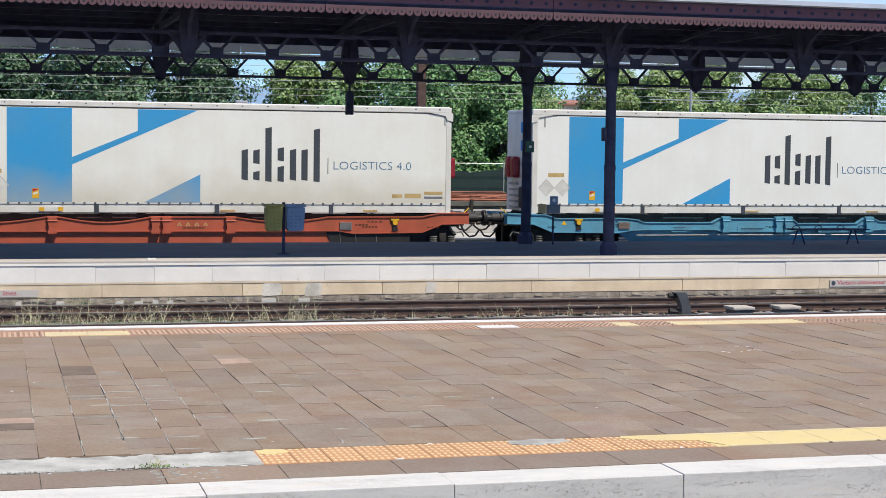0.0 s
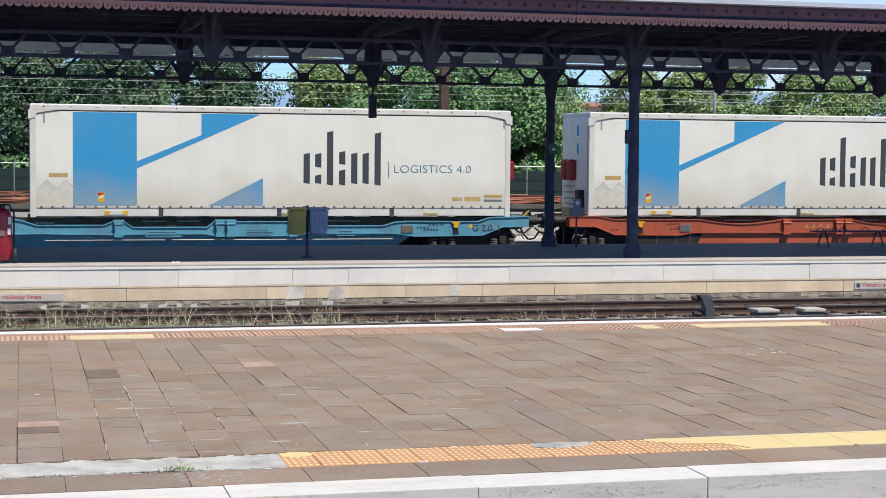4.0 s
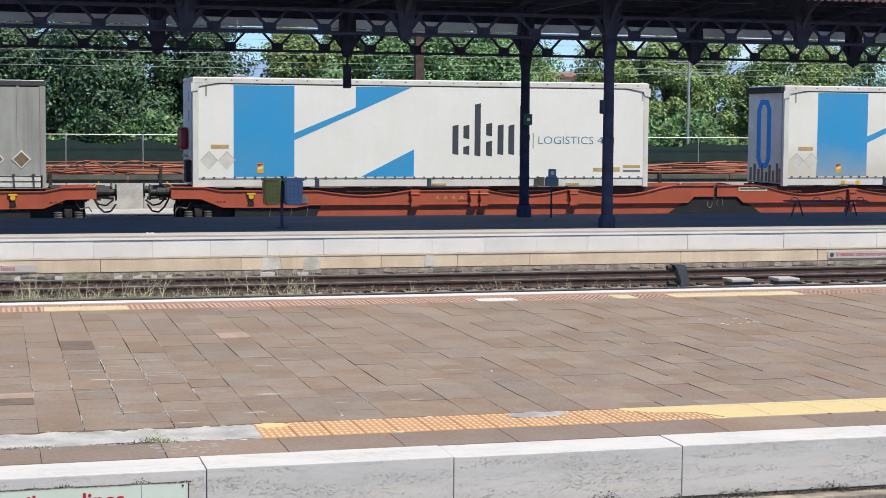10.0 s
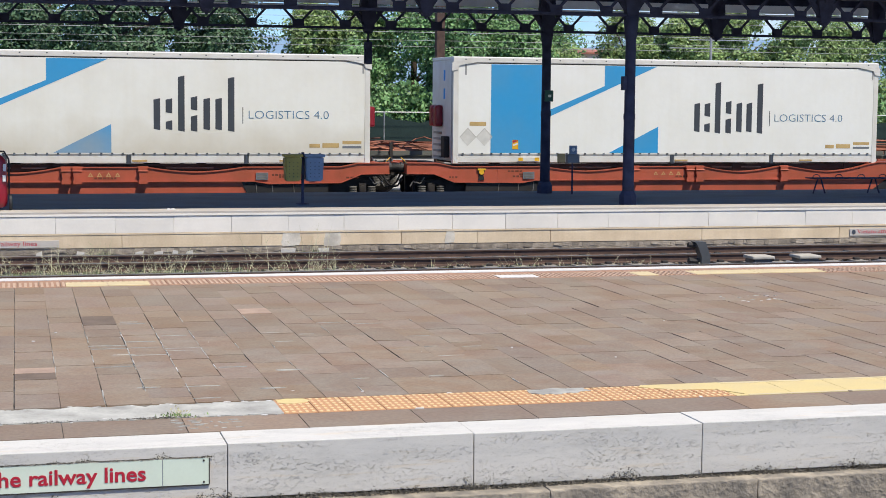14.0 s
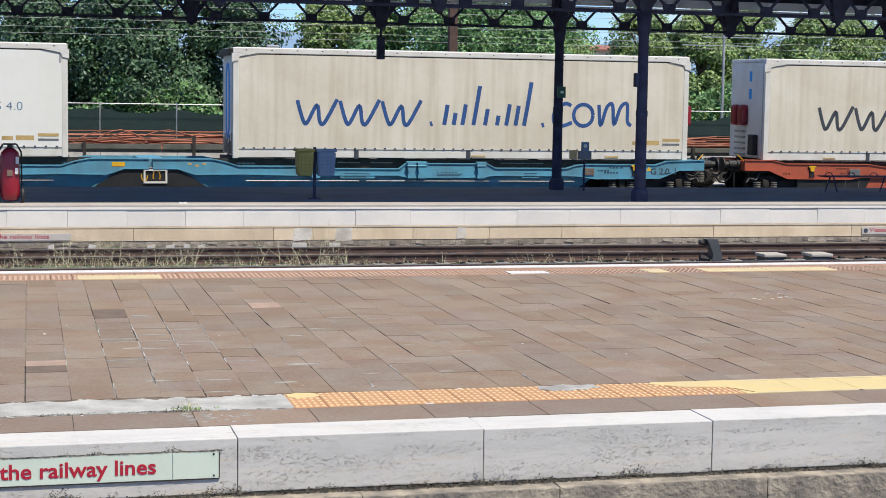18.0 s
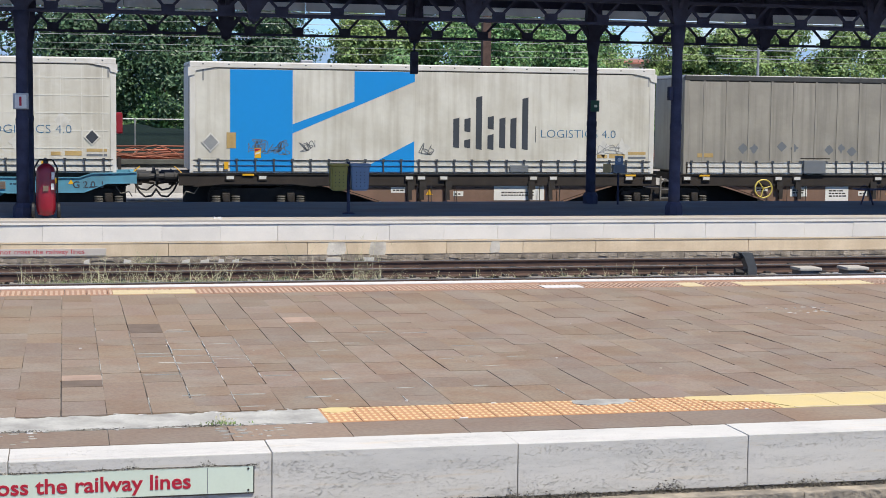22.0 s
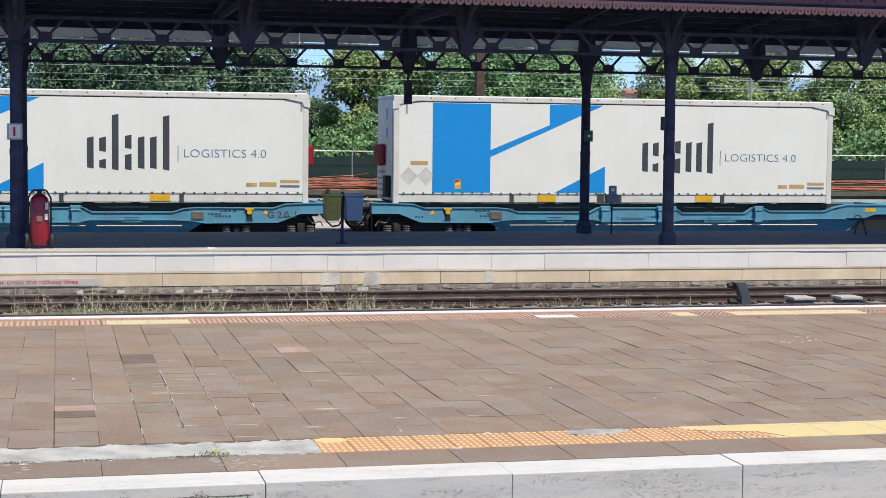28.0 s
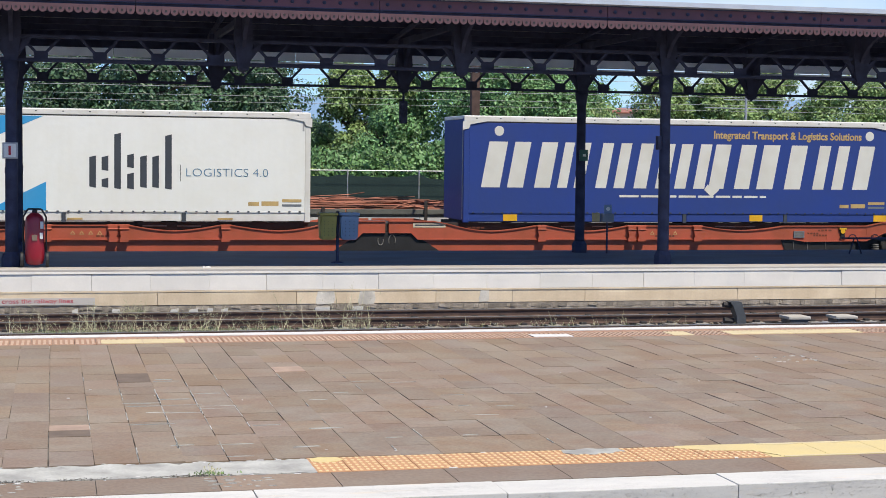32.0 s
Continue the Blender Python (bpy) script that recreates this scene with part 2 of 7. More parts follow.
def travertine(name):
    """Whitewashed travertine: bedding drawn out along the stone, clustered elongated pits, thin flaking wash."""
    m = bpy.data.materials.new(name)
    m.use_nodes = True
    n, l = m.node_tree.nodes, m.node_tree.links
    bsdf = n["Principled BSDF"]
    where = n.new("ShaderNodeNewGeometry").outputs["Position"]

    def cloudy(size, stretch_by, lo, hi, detail=6, rough=0.6):
        mp = n.new("ShaderNodeMapping")
        mp.inputs["Scale"].default_value = stretch_by
        l.new(where, mp.inputs["Vector"])
        t = n.new("ShaderNodeTexNoise")
        t.inputs["Scale"].default_value, t.inputs["Detail"].default_value, t.inputs["Roughness"].default_value = size, detail, rough
        l.new(mp.outputs[0], t.inputs["Vector"])
        r = n.new("ShaderNodeMapRange")
        r.inputs["From Min"].default_value, r.inputs["From Max"].default_value = lo, hi
        l.new(t.outputs["Fac"], r.inputs["Value"])
        return r.outputs[0]

    def times(a, b):
        k = n.new("ShaderNodeMath")
        k.operation = "MULTIPLY"
        l.new(a, k.inputs[0])
        if type(b) is float:
            k.inputs[1].default_value = b
        else:
            l.new(b, k.inputs[1])
        return k.outputs[0]

    def over(under, fac, colour):
        k = n.new("ShaderNodeMix")
        k.data_type = "RGBA"
        l.new(fac, k.inputs["Factor"])
        if type(under) is tuple:
            k.inputs["A"].default_value = under
        else:
            l.new(under, k.inputs["A"])
        k.inputs["B"].default_value = colour
        return k.outputs["Result"]

    pits = times(cloudy(66, (0.55, 1.0, 1.0), 0.54, 0.68, 9, 0.85), cloudy(2.6, (0.35, 1, 3.0), 0.45, 0.60, 8, 0.7))
    # pits are drawn fainter on faces that point up
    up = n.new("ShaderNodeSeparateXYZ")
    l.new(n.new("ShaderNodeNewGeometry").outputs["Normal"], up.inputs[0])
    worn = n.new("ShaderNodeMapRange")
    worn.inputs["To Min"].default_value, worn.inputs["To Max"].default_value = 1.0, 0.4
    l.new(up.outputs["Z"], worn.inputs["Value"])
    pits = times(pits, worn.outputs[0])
    stains = times(cloudy(1.7, (0.5, 1.2, 2.0), 0.50, 0.66, 10, 0.75), cloudy(21, (0.6, 1, 1), 0.40, 0.62, 6, 0.7))
    grains = cloudy(95, (0.5, 1, 1.2), 0.60, 0.68, 4)
    col = over((0.575, 0.555, 0.51, 1), times(cloudy(2.4, (0.4, 1.2, 3.0), 0.42, 0.68, 9, 0.7), 0.7), (0.47, 0.46, 0.43, 1))
    col = over(col, times(cloudy(3.1, (0.35, 2.2, 5.0), 0.58, 0.70), 0.5), (0.60, 0.50, 0.36, 1))
    col = over(col, times(stains, 0.55), (0.30, 0.295, 0.275, 1))
    col = over(col, times(grains, 0.45), (0.33, 0.315, 0.28, 1))
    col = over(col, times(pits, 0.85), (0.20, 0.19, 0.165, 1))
    l.new(col, bsdf.inputs["Base Color"])
    bsdf.inputs["Roughness"].default_value = 0.92
    bsdf.inputs["Specular IOR Level"].default_value = 0.25
    bp = n.new("ShaderNodeBump")
    bp.invert = True
    bp.inputs["Strength"].default_value, bp.inputs["Distance"].default_value = 0.8, 0.012
    l.new(pits, bp.inputs["Height"])
    l.new(bp.outputs[0], bsdf.inputs["Normal"])
    return m


M_KERB = travertine("weathered_travertine")
M_WHITEWALL = mat("whitewashed_stone", (0.74, 0.695, 0.62), 0.75, var=0.06, scale=1.6, fine=30, bump=0.2, tint=(0.55, 0.53, 0.49), tint_amount=0.4, per_object=0.04, fixed=True)
M_BEIGE = mat("beige_limestone", (0.70, 0.57, 0.40), 0.85, var=0.14, scale=1.2, fine=25, bump=0.3, tint=(0.44, 0.33, 0.21), tint_amount=0.6, per_object=0.08, fixed=True, streak=0.25)
M_RUBBLE = mat("dark_rubble_stone", (0.335, 0.285, 0.225), 0.9, var=0.25, scale=6, fine=25, bump=0.6, island=0.35, dist=0.03)
M_CONCRETE = mat("stained_footing_stone", (0.40, 0.345, 0.265), 0.9, var=0.32, scale=4, fine=22, bump=1.0, tint=(0.13, 0.12, 0.105), tint_amount=0.75, streak=0.85, dist=0.02, fixed=True)
M_PATCH = mat("grey_cement_patch", (0.47, 0.46, 0.41), 0.85, var=0.22, scale=2.6, fine=30, bump=0.6, tint=(0.25, 0.24, 0.215), tint_amount=0.85)
M_TACTILE = mat("orange_tactile_tile", (0.475, 0.25, 0.115), 0.7, var=0.1, scale=4, bump=0.2, tint=(0.45, 0.25, 0.13), tint_amount=0.4, per_object=0.06, fixed=True)
M_TACTILE_PALE = mat("salmon_ribbed_tile", (0.37, 0.215, 0.14), 0.75, var=0.12, scale=3, bump=0.2)
M_DOT = mat("worn_pale_stud", (0.72, 0.52, 0.28), 0.7, var=0.1, bump=0)
M_YELLOWTILE = mat("yellow_painted_tile", (0.62, 0.49, 0.215), 0.7, var=0.1, scale=2, bump=0.2, tint=(0.52, 0.42, 0.24), tint_amount=0.5)
M_YELLOW_PALE = mat("faded_yellow_paint", (0.60, 0.50, 0.29), 0.75, var=0.14, scale=4, bump=0.2, tint=(0.47, 0.38, 0.24), tint_amount=0.6)
M_RIB = mat("worn_pale_rib", (0.52, 0.37, 0.265), 0.8, var=0.1, bump=0)
M_COPING = mat("sandy_coping_stone", (0.43, 0.40, 0.36), 0.85, var=0.12, scale=1.5, bump=0.2, tint=(0.30, 0.24, 0.20))
M_GREYBOARD = mat("pale_grey_board", (0.80, 0.80, 0.78), 0.7, var=0.08, scale=2, bump=0.05)
M_GRP = mat("translucent_pale_sheet", (0.80, 0.79, 0.77), 0.6, var=0.08, scale=2, bump=0.03, leafy=0.5)
M_PLACARD = mat("pale_placard", (0.70, 0.70, 0.68), 0.5, var=0.1, scale=4, bump=0.03)
M_PINKPAVER = mat("pinkish_paver", (0.40, 0.285, 0.21), 0.8, var=0.15, scale=4, fine=40, bump=0.3)
M_DARKPAVER = mat("dark_paver", (0.165, 0.122, 0.088), 0.8, var=0.15, scale=4, fine=40, bump=0.3)
M_WIRE = mat("dull_copper_wire", (0.27, 0.29, 0.29), 0.6, 0.3, var=0.05, bump=0)
M_WHITELINE = mat("worn_white_line", (0.66, 0.64, 0.61), 0.8, var=0.1, scale=5, bump=0.2, tint=(0.4, 0.36, 0.33), tint_amount=0.4)
M_BALLAST = mat("ballast_stone", (0.17, 0.14, 0.115), 0.9, var=0.2, scale=8, bump=0.3, island=0.35)
M_GROUND = mat("stony_ground", (0.20, 0.165, 0.13), 0.95, var=0.2, scale=1.5, fine=25, bump=0.6, tint=(0.11, 0.10, 0.08), tint_amount=0.6, dist=0.03)
M_RAIL = mat("rusty_rail_side", (0.10, 0.06, 0.045), 0.8, 0.2, var=0.2, scale=6, bump=0.2)
M_RAILHEAD = mat("polished_rail_head", (0.42, 0.40, 0.38), 0.3, 0.9, var=0.1, scale=5, bump=0.02)
M_SLEEPER = mat("concrete_sleeper", (0.28, 0.26, 0.235), 0.9, var=0.15, scale=4, bump=0.3)
M_LEAF_DARK = mat("dark_green_leaf", (0.080, 0.155, 0.070), 0.42, var=0.25, scale=0.9, fine=5, bump=0, tint=(0.062, 0.112, 0.060), tint_amount=0.8, island=0.55, spec=0.45, leafy=0.2)
M_LEAF = mat("mid_green_leaf", (0.165, 0.318, 0.118), 0.45, var=0.25, scale=0.9, fine=5, bump=0, tint=(0.125, 0.21, 0.08), tint_amount=0.7, island=0.6, spec=0.4, leafy=0.25)
M_LEAF_LIGHT = mat("yellow_green_leaf", (0.255, 0.375, 0.140), 0.45, var=0.25, scale=0.9, fine=5, bump=0, tint=(0.19, 0.25, 0.08), tint_amount=0.7, island=0.55, spec=0.4, leafy=0.3)
M_BARK = mat("bark", (0.10, 0.075, 0.055), 0.9, var=0.25, scale=6, bump=0.5)
M_NET = mat("green_windbreak_net", (0.006, 0.021, 0.019), 0.9, var=0.3, scale=1.6, fine=14, bump=0.6, tint=(0.015, 0.038, 0.034))
M_GALV = mat("galvanised_steel", (0.42, 0.43, 0.44), 0.5, 0.5, var=0.1, bump=0.05)
M_RUSTLOAD = mat("rusty_red_rails", (0.30, 0.115, 0.072), 0.85, var=0.2, scale=1.5, bump=0.2, island=0.6)
M_WOOD = mat("grey_weathered_boards", (0.13, 0.135, 0.12), 0.9, var=0.2, scale=2, bump=0.3)
M_ROOFTILE = mat("terracotta_roof", (0.36, 0.15, 0.10), 0.85, var=0.15, scale=2, bump=0.3)
M_PLASTER = mat("pale_plaster", (0.62, 0.58, 0.52), 0.9, var=0.06, scale=1, bump=0.1)
M_GLASSDARK = mat("dark_window_glass", (0.03, 0.035, 0.04), 0.08, var=0.05, bump=0)
# distance haze is put into the hills' blue base colour
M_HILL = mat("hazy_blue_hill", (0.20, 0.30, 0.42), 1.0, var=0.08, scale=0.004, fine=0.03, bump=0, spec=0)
M_SIGN = mat("pale_green_sign", (0.62, 0.70, 0.58), 0.5, var=0.05, scale=2, bump=0.02)
M_SIGN_GREY = mat("faded_grey_sign", (0.50, 0.46, 0.41), 0.6, var=0.06, scale=2, bump=0.02)
M_CRIMSON = mat("crimson_lettering", (0.42, 0.015, 0.035), 0.5, var=0.05, bump=0)
M_BIN_YELLOW = mat("olive_yellow_bin", (0.31, 0.26, 0.05), 0.5, var=0.1, bump=0.03)
M_BIN_BLUE = mat("slate_blue_bin", (0.16, 0.24, 0.35), 0.5, var=0.1, bump=0.03)
M_EXIT = mat("green_exit_sign", (0.01, 0.09, 0.06), 0.5, var=0.05, bump=0)
M_BOXGREY = mat("grey_plastic_box", (0.17, 0.19, 0.22), 0.5, var=0.05, bump=0.02)
M_LID = mat("pale_grey_lid", (0.55, 0.54, 0.52), 0.6, var=0.08, scale=4, bump=0.1)
M_YARD = mat("pale_yard_concrete", (0.46, 0.445, 0.41), 0.9, var=0.2, scale=2.2, fine=16, bump=0.5, tint=(0.24, 0.23, 0.21), tint_amount=0.6)
M_LID_WARM = mat("weathered_concrete_lid", (0.44, 0.41, 0.36), 0.85, var=0.2, scale=6, bump=0.2, tint=(0.28, 0.26, 0.22), tint_amount=0.5)
M_LEVER = mat("dark_grey_cast_iron", (0.075, 0.08, 0.085), 0.55, 0.2, var=0.15, scale=5, bump=0.1)
M_FRINGE = mat("faded_oxblood_zinc", (0.105, 0.050, 0.058), 0.6, var=0.14, scale=3, bump=0.08)
M_REPAIR = mat("stained_cement_repair", (0.68, 0.63, 0.54), 0.9, var=0.18, scale=3, fine=30, bump=0.4, tint=(0.28, 0.25, 0.21), tint_amount=0.6)
M_ASPHALT = mat("plain_asphalt", (0.06, 0.058, 0.055), 0.9, var=0.2, scale=1.5, fine=60, bump=0.3, tint=(0.085, 0.08, 0.075), tint_amount=0.6)
M_SPRING = mat("dusty_grey_steel", (0.21, 0.20, 0.185), 0.7, 0.2, var=0.2, scale=6, bump=0.1)
M_BRIGHT = mat("bright_rod", (0.62, 0.60, 0.56), 0.4, 0.4, var=0.1, scale=4, bump=0.05)
# very dark brown base with slightly paler streaks
M_BEAM = mat("dark_brown_beam", (0.022, 0.018, 0.017), 0.8, var=0.2, scale=3, bump=0.15, tint=(0.05, 0.038, 0.032), tint_amount=0.4, streak=0.3)
M_MARK = mat("dark_red_stencil", (0.16, 0.045, 0.02), 0.6, var=0.15, bump=0)
M_TEAL_DARK = mat("dark_blue_stencil", (0.03, 0.085, 0.14), 0.6, var=0.15, bump=0)
M_LABEL_PALE = mat("pale_sand_plate", (0.66, 0.58, 0.45), 0.6, var=0.08, bump=0.02)
M_LABEL_DULL = mat("dull_pinkish_placard", (0.24, 0.17, 0.12), 0.6, var=0.2, scale=6, bump=0.05)
M_WHEEL_YELLOW = mat("pale_yellow_enamel", (0.72, 0.58, 0.14), 0.4, var=0.1, bump=0.03)
M_SKIRT = mat("rumpled_white_skirt", (0.68, 0.68, 0.66), 0.55, var=0.14, scale=2.5, fine=7, bump=0.4, tint=(0.42, 0.40, 0.36), tint_amount=0.3, streak=0.12, dist=0.05)
M_TUFT = mat("grey_green_tuft", (0.16, 0.21, 0.10), 0.7, var=0.2, bump=0, tint=(0.25, 0.24, 0.12), tint_amount=0.5, island=0.4)
M_STALK = mat("pale_dry_stalk", (0.50, 0.46, 0.31), 0.8, var=0.15, bump=0, tint=(0.30, 0.33, 0.12), tint_amount=0.5, island=0.3)
M_MOSS = mat("dark_moss", (0.14, 0.128, 0.105), 1.0, var=0.3, scale=8, bump=0.5, island=0.3)


# ---- mesh helpers ----
def box(bm, x0, x1, y0, y1, z0, z1, bev=0.0):
    v = [bm.verts.new(p) for p in ((x0, y0, z0), (x1, y0, z0), (x1, y1, z0), (x0, y1, z0), (x0, y0, z1), (x1, y0, z1), (x1, y1, z1), (x0, y1, z1))]
    fs = [bm.faces.new([v[i] for i in q]) for q in ((3, 2, 1, 0), (4, 5, 6, 7), (0, 1, 5, 4), (1, 2, 6, 5), (2, 3, 7, 6), (3, 0, 4, 7))]
    if bev:
        bmesh.ops.bevel(bm, geom=list({e for f in fs for e in f.edges}), offset=bev, segments=2, affect="EDGES", profile=0.6)
    return bm


def prism(bm, pts, a0, a1, axis="y"):
    """Extrude a polygon of (x, z) points along y from a0 to a1, or of (y, z) points along x."""
    mk = (lambda p, a: (p[0], a, p[1])) if axis == "y" else ((lambda p, a: (a, p[0], p[1])) if axis == "x" else (lambda p, a: (p[0], p[1], a)))
    f, b = [bm.verts.new(mk(p, a0)) for p in pts], [bm.verts.new(mk(p, a1)) for p in pts]
    faces = [bm.faces.new(f), bm.faces.new(b[::-1])]
    k = len(pts)
    for i in range(k):
        faces.append(bm.faces.new((f[i], b[i], b[(i + 1) % k], f[(i + 1) % k])))
    bmesh.ops.recalc_face_normals(bm, faces=faces)
    return bm


def tube(bm, p, q, r, n=8, r2=None):
    p, q = Vector(p), Vector(q)
    d = (q - p).normalized()
    a = d.orthogonal().normalized()
    b = d.cross(a)
    r2 = r if r2 is None else r2
    rings = [[bm.verts.new(c + (a * math.cos(2 * math.pi * i / n) + b * math.sin(2 * math.pi * i / n)) * rad) for i in range(n)] for c, rad in ((p, r), (q, r2))]
    for i in range(n):
        bm.faces.new((rings[0][i], rings[0][(i + 1) % n], rings[1][(i + 1) % n], rings[1][i]))
    bm.faces.new(rings[0][::-1])
    bm.faces.new(rings[1])
    return bm


def lathe(bm, prof, cx=0, cy=0, n=16, axis="z"):
    rings = []
    for r, h in prof:
        ring = []
        for i in range(n):
            c, s = math.cos(2 * math.pi * i / n) * r, math.sin(2 * math.pi * i / n) * r
            ring.append(bm.verts.new((cx + c, cy + s, h) if axis == "z" else (cx + c, h, cy + s)))
        rings.append(ring)
    fs = []
    for a, b in zip(rings, rings[1:]):
        for i in range(n):
            fs.append(bm.faces.new((a[i], a[(i + 1) % n], b[(i + 1) % n], b[i])))
    fs.append(bm.faces.new(rings[0]))
    fs.append(bm.faces.new(rings[-1]))
    bmesh.ops.recalc_face_normals(bm, faces=fs)
    return bm


def mesh(name, bm, material, smooth=False):
    me = bpy.data.meshes.new(name)
    bm.to_mesh(me)
    bm.free()
    me.materials.append(material)
    if smooth:
        me.shade_smooth()
    return me


def part(name, bm, material, parent, label="", smooth=False):
    ob = new(name, mesh(name, bm, material, smooth))
    ob.parent = parent
    return tagged(ob, label)


def thing(name, at, label, category, group="", kind=""):
    ob = new(name)
    ob.location = at
    ob.empty_display_size = 0.2
    return tagged(ob, label, category, group, kind)


def solid(name, bm, material, label, category="", kind="structure", at=(0, 0, 0), smooth=False, group=""):
    ob = new(name, mesh(name, bm, material, smooth))
    ob.location = at
    return tagged(ob, label, category, group, kind)


def B():
    return bmesh.new()


def words(name, body, size, material, parent, at, shear=0.0, width=None, label="", turn=90, bold=0.0, extrude=0.002):
    """Lettering that stands on the xz plane and faces -y; at is its lower left corner."""
    cu = bpy.data.curves.new(name, "FONT")
    cu.body, cu.size, cu.shear, cu.offset, cu.extrude = body, size, shear, bold, extrude
    cu.resolution_u = 3
    tmp = bpy.data.objects.new(name, cu)
    me = bpy.data.meshes.new_from_object(tmp)
    bpy.data.objects.remove(tmp)
    if width:
        xs = [v.co.x for v in me.vertices]
        k = width / (max(xs) - min(xs))
        x0 = min(xs)
        for v in me.vertices:
            v.co.x = (v.co.x - x0) * k
    me.materials.clear()
    me.materials.append(material)
    ob = new(name, me)
    ob.parent = parent
    ob.location, ob.rotation_euler = at, (radians(turn), 0, 0)
    return tagged(ob, label)


# ---- ground and near platform ----
solid("ground", prism(B(), [(-60, -1.3), (4000, -1.3), (4000, -0.30), (13.15, -0.30), (13.0, -0.86), (-60, -0.86)], -1500, 2500, "x"), M_GROUND, "bare stony railway ground reaching the hills", "ground")
NP = 0.25
X0, X1 = -8.0, 24.0
bm = box(B(), -60, 80, 13.2, 25.3, -0.6, NP - 0.013)
near_platform = solid("platform_1", bm, M_MORTAR, "low station platform bed under brown porphyry pavers", "platform")
footing = thing("platform_footing", (0, 0, 0), "stained stone footing course below the platform kerb", "footing", kind="structure")
rf = random.Random(6)
x = -14.0
while x < 30:
    w = rf.uniform(1.2, 2.3)
    part("footing_stone", box(B(), x, x + w - 0.003, 12.85 + rf.uniform(-0.006, 0.006), 13.2, -1.0, -0.225 + rf.uniform(-0.006, 0.002), 0.012), M_CONCRETE, footing)
    x += w
solid("trackside_slab", box(B(), -60, 80, 8.2, 12.9, -1.1, -0.82), M_ASPHALT, "dark oily trackside strip below the footing", "slab")
bm = box(B(), -60, 80, 25.3, 25.62, -0.6, NP + 0.005)
solid("platform_edge_line", bm, M_WHITELINE, "worn white painted stone edge of the platform", "edge")

# ---- camera side platform, under the viewer ----
solid("platform_3", box(B(), -60, 80, -6, 8.2, -0.6, 0.55), M_ASPHALT, "plain asphalt platform on which the viewer stands", "platform")


def track(name, yc, x0=-60, x1=90, sleepers=(-4, 24)):
    ob = thing(name, (0, yc, 0), "worn steel rails on concrete sleepers in ballast", "track", kind="structure")
    for side in (-0.7525, 0.7525):
        b = prism(B(), [(side - 0.07, -0.16), (side + 0.07, -0.16), (side + 0.065, -0.145), (side + 0.012, -0.125), (side + 0.012, -0.045), (side + 0.036, -0.035), (side + 0.036, -0.012), (side - 0.036, -0.012), (side - 0.036, -0.035), (side - 0.012, -0.045), (side - 0.012, -0.125), (side - 0.065, -0.145)], x0, x1, "x")
        part("rail", b, M_RAIL, ob)
        part("rail_head", box(B(), x0, x1, side - 0.033, side + 0.033, -0.012, 0.0), M_RAILHEAD, ob, "shiny worn running surface")
    n = int((sleepers[1] - sleepers[0]) / 0.6)
    me = mesh("sleeper", box(B(), -0.13, 0.13, -1.2, 1.2, -0.32, -0.165), M_SLEEPER)
    cl = mesh("clip", box(B(), -0.06, 0.06, -0.05, 0.05, -0.165, -0.12, 0.01), M_GRIME)
    for i in range(n):
        s = new("sleeper", me)
        s.parent, s.location = ob, (sleepers[0] + i * 0.6 + random.uniform(-0.03, 0.03), 0, 0)
        for side in (-0.88, -0.64, 0.64, 0.88):
            c = new("clip", cl)
            c.parent, c.location = s, (0, side, 0)
    return ob


track("track_1", 27.55, sleepers=(-2, 18))
track("track_2", 31.0, sleepers=(-2, 20))
track("track_3", 42.9, sleepers=(0, 1))
track("track_4", 46.68, sleepers=(0, 24))
track("track_5", 52.2, sleepers=(0, 1))


def stones(name, x0, x1, y0, y1, z, count, size, material, label):
    vs, fs = [], []
    base = [(-1, -1, -.6), (1, -1, -.5), (1.1, 1, -.6), (-1, 1, -.5), (-.6, -.7, .6), (.7, -.6, .5), (.6, .7, .7), (-.7, .5, .5)]
    quads = ((3, 2, 1, 0), (4, 5, 6, 7), (0, 1, 5, 4), (1, 2, 6, 5), (2, 3, 7, 6), (3, 0, 4, 7))
    for _ in range(count):
        c = Vector((random.uniform(x0, x1), random.uniform(y0, y1), z + random.uniform(-0.03, 0.02)))
        e = Euler((random.uniform(0, 6), random.uniform(0, 6), random.uniform(0, 6))).to_matrix()
        s = size * random.uniform(0.6, 1.4)
        k = len(vs)
        vs += [tuple(c + e @ Vector((p[0] * s, p[1] * s * random.uniform(.7, 1), p[2] * s))) for p in base]
        fs += [tuple(k + i for i in q) for q in quads]
    me = bpy.data.meshes.new(name)
    me.from_pydata(vs, [], fs)
    me.materials.append(material)
    return tagged(new(name, me), label, "ballast", kind="stuff")


solid("ballast_bed", box(B(), -60, 90, 25.62, 32.75, -0.5, -0.25), M_GROUND, "dusty ballast bed between the two platforms", "ballast")
stones("ballast", -1.5, 18, 25.8, 32.6, -0.22, 9000, 0.035, M_BALLAST, "loose grey-brown ballast stones between the rails")
solid("ballast_shoulder", box(B(), -60, 120, 41.0, 57, -0.5, -0.25), M_GROUND, "pale gravel bed under the goods tracks", "ballast")
stones("gravel", -2, 30, 44, 49.5, -0.22, 4000, 0.04, M_BALLAST, "loose gravel under the moving goods wagons")

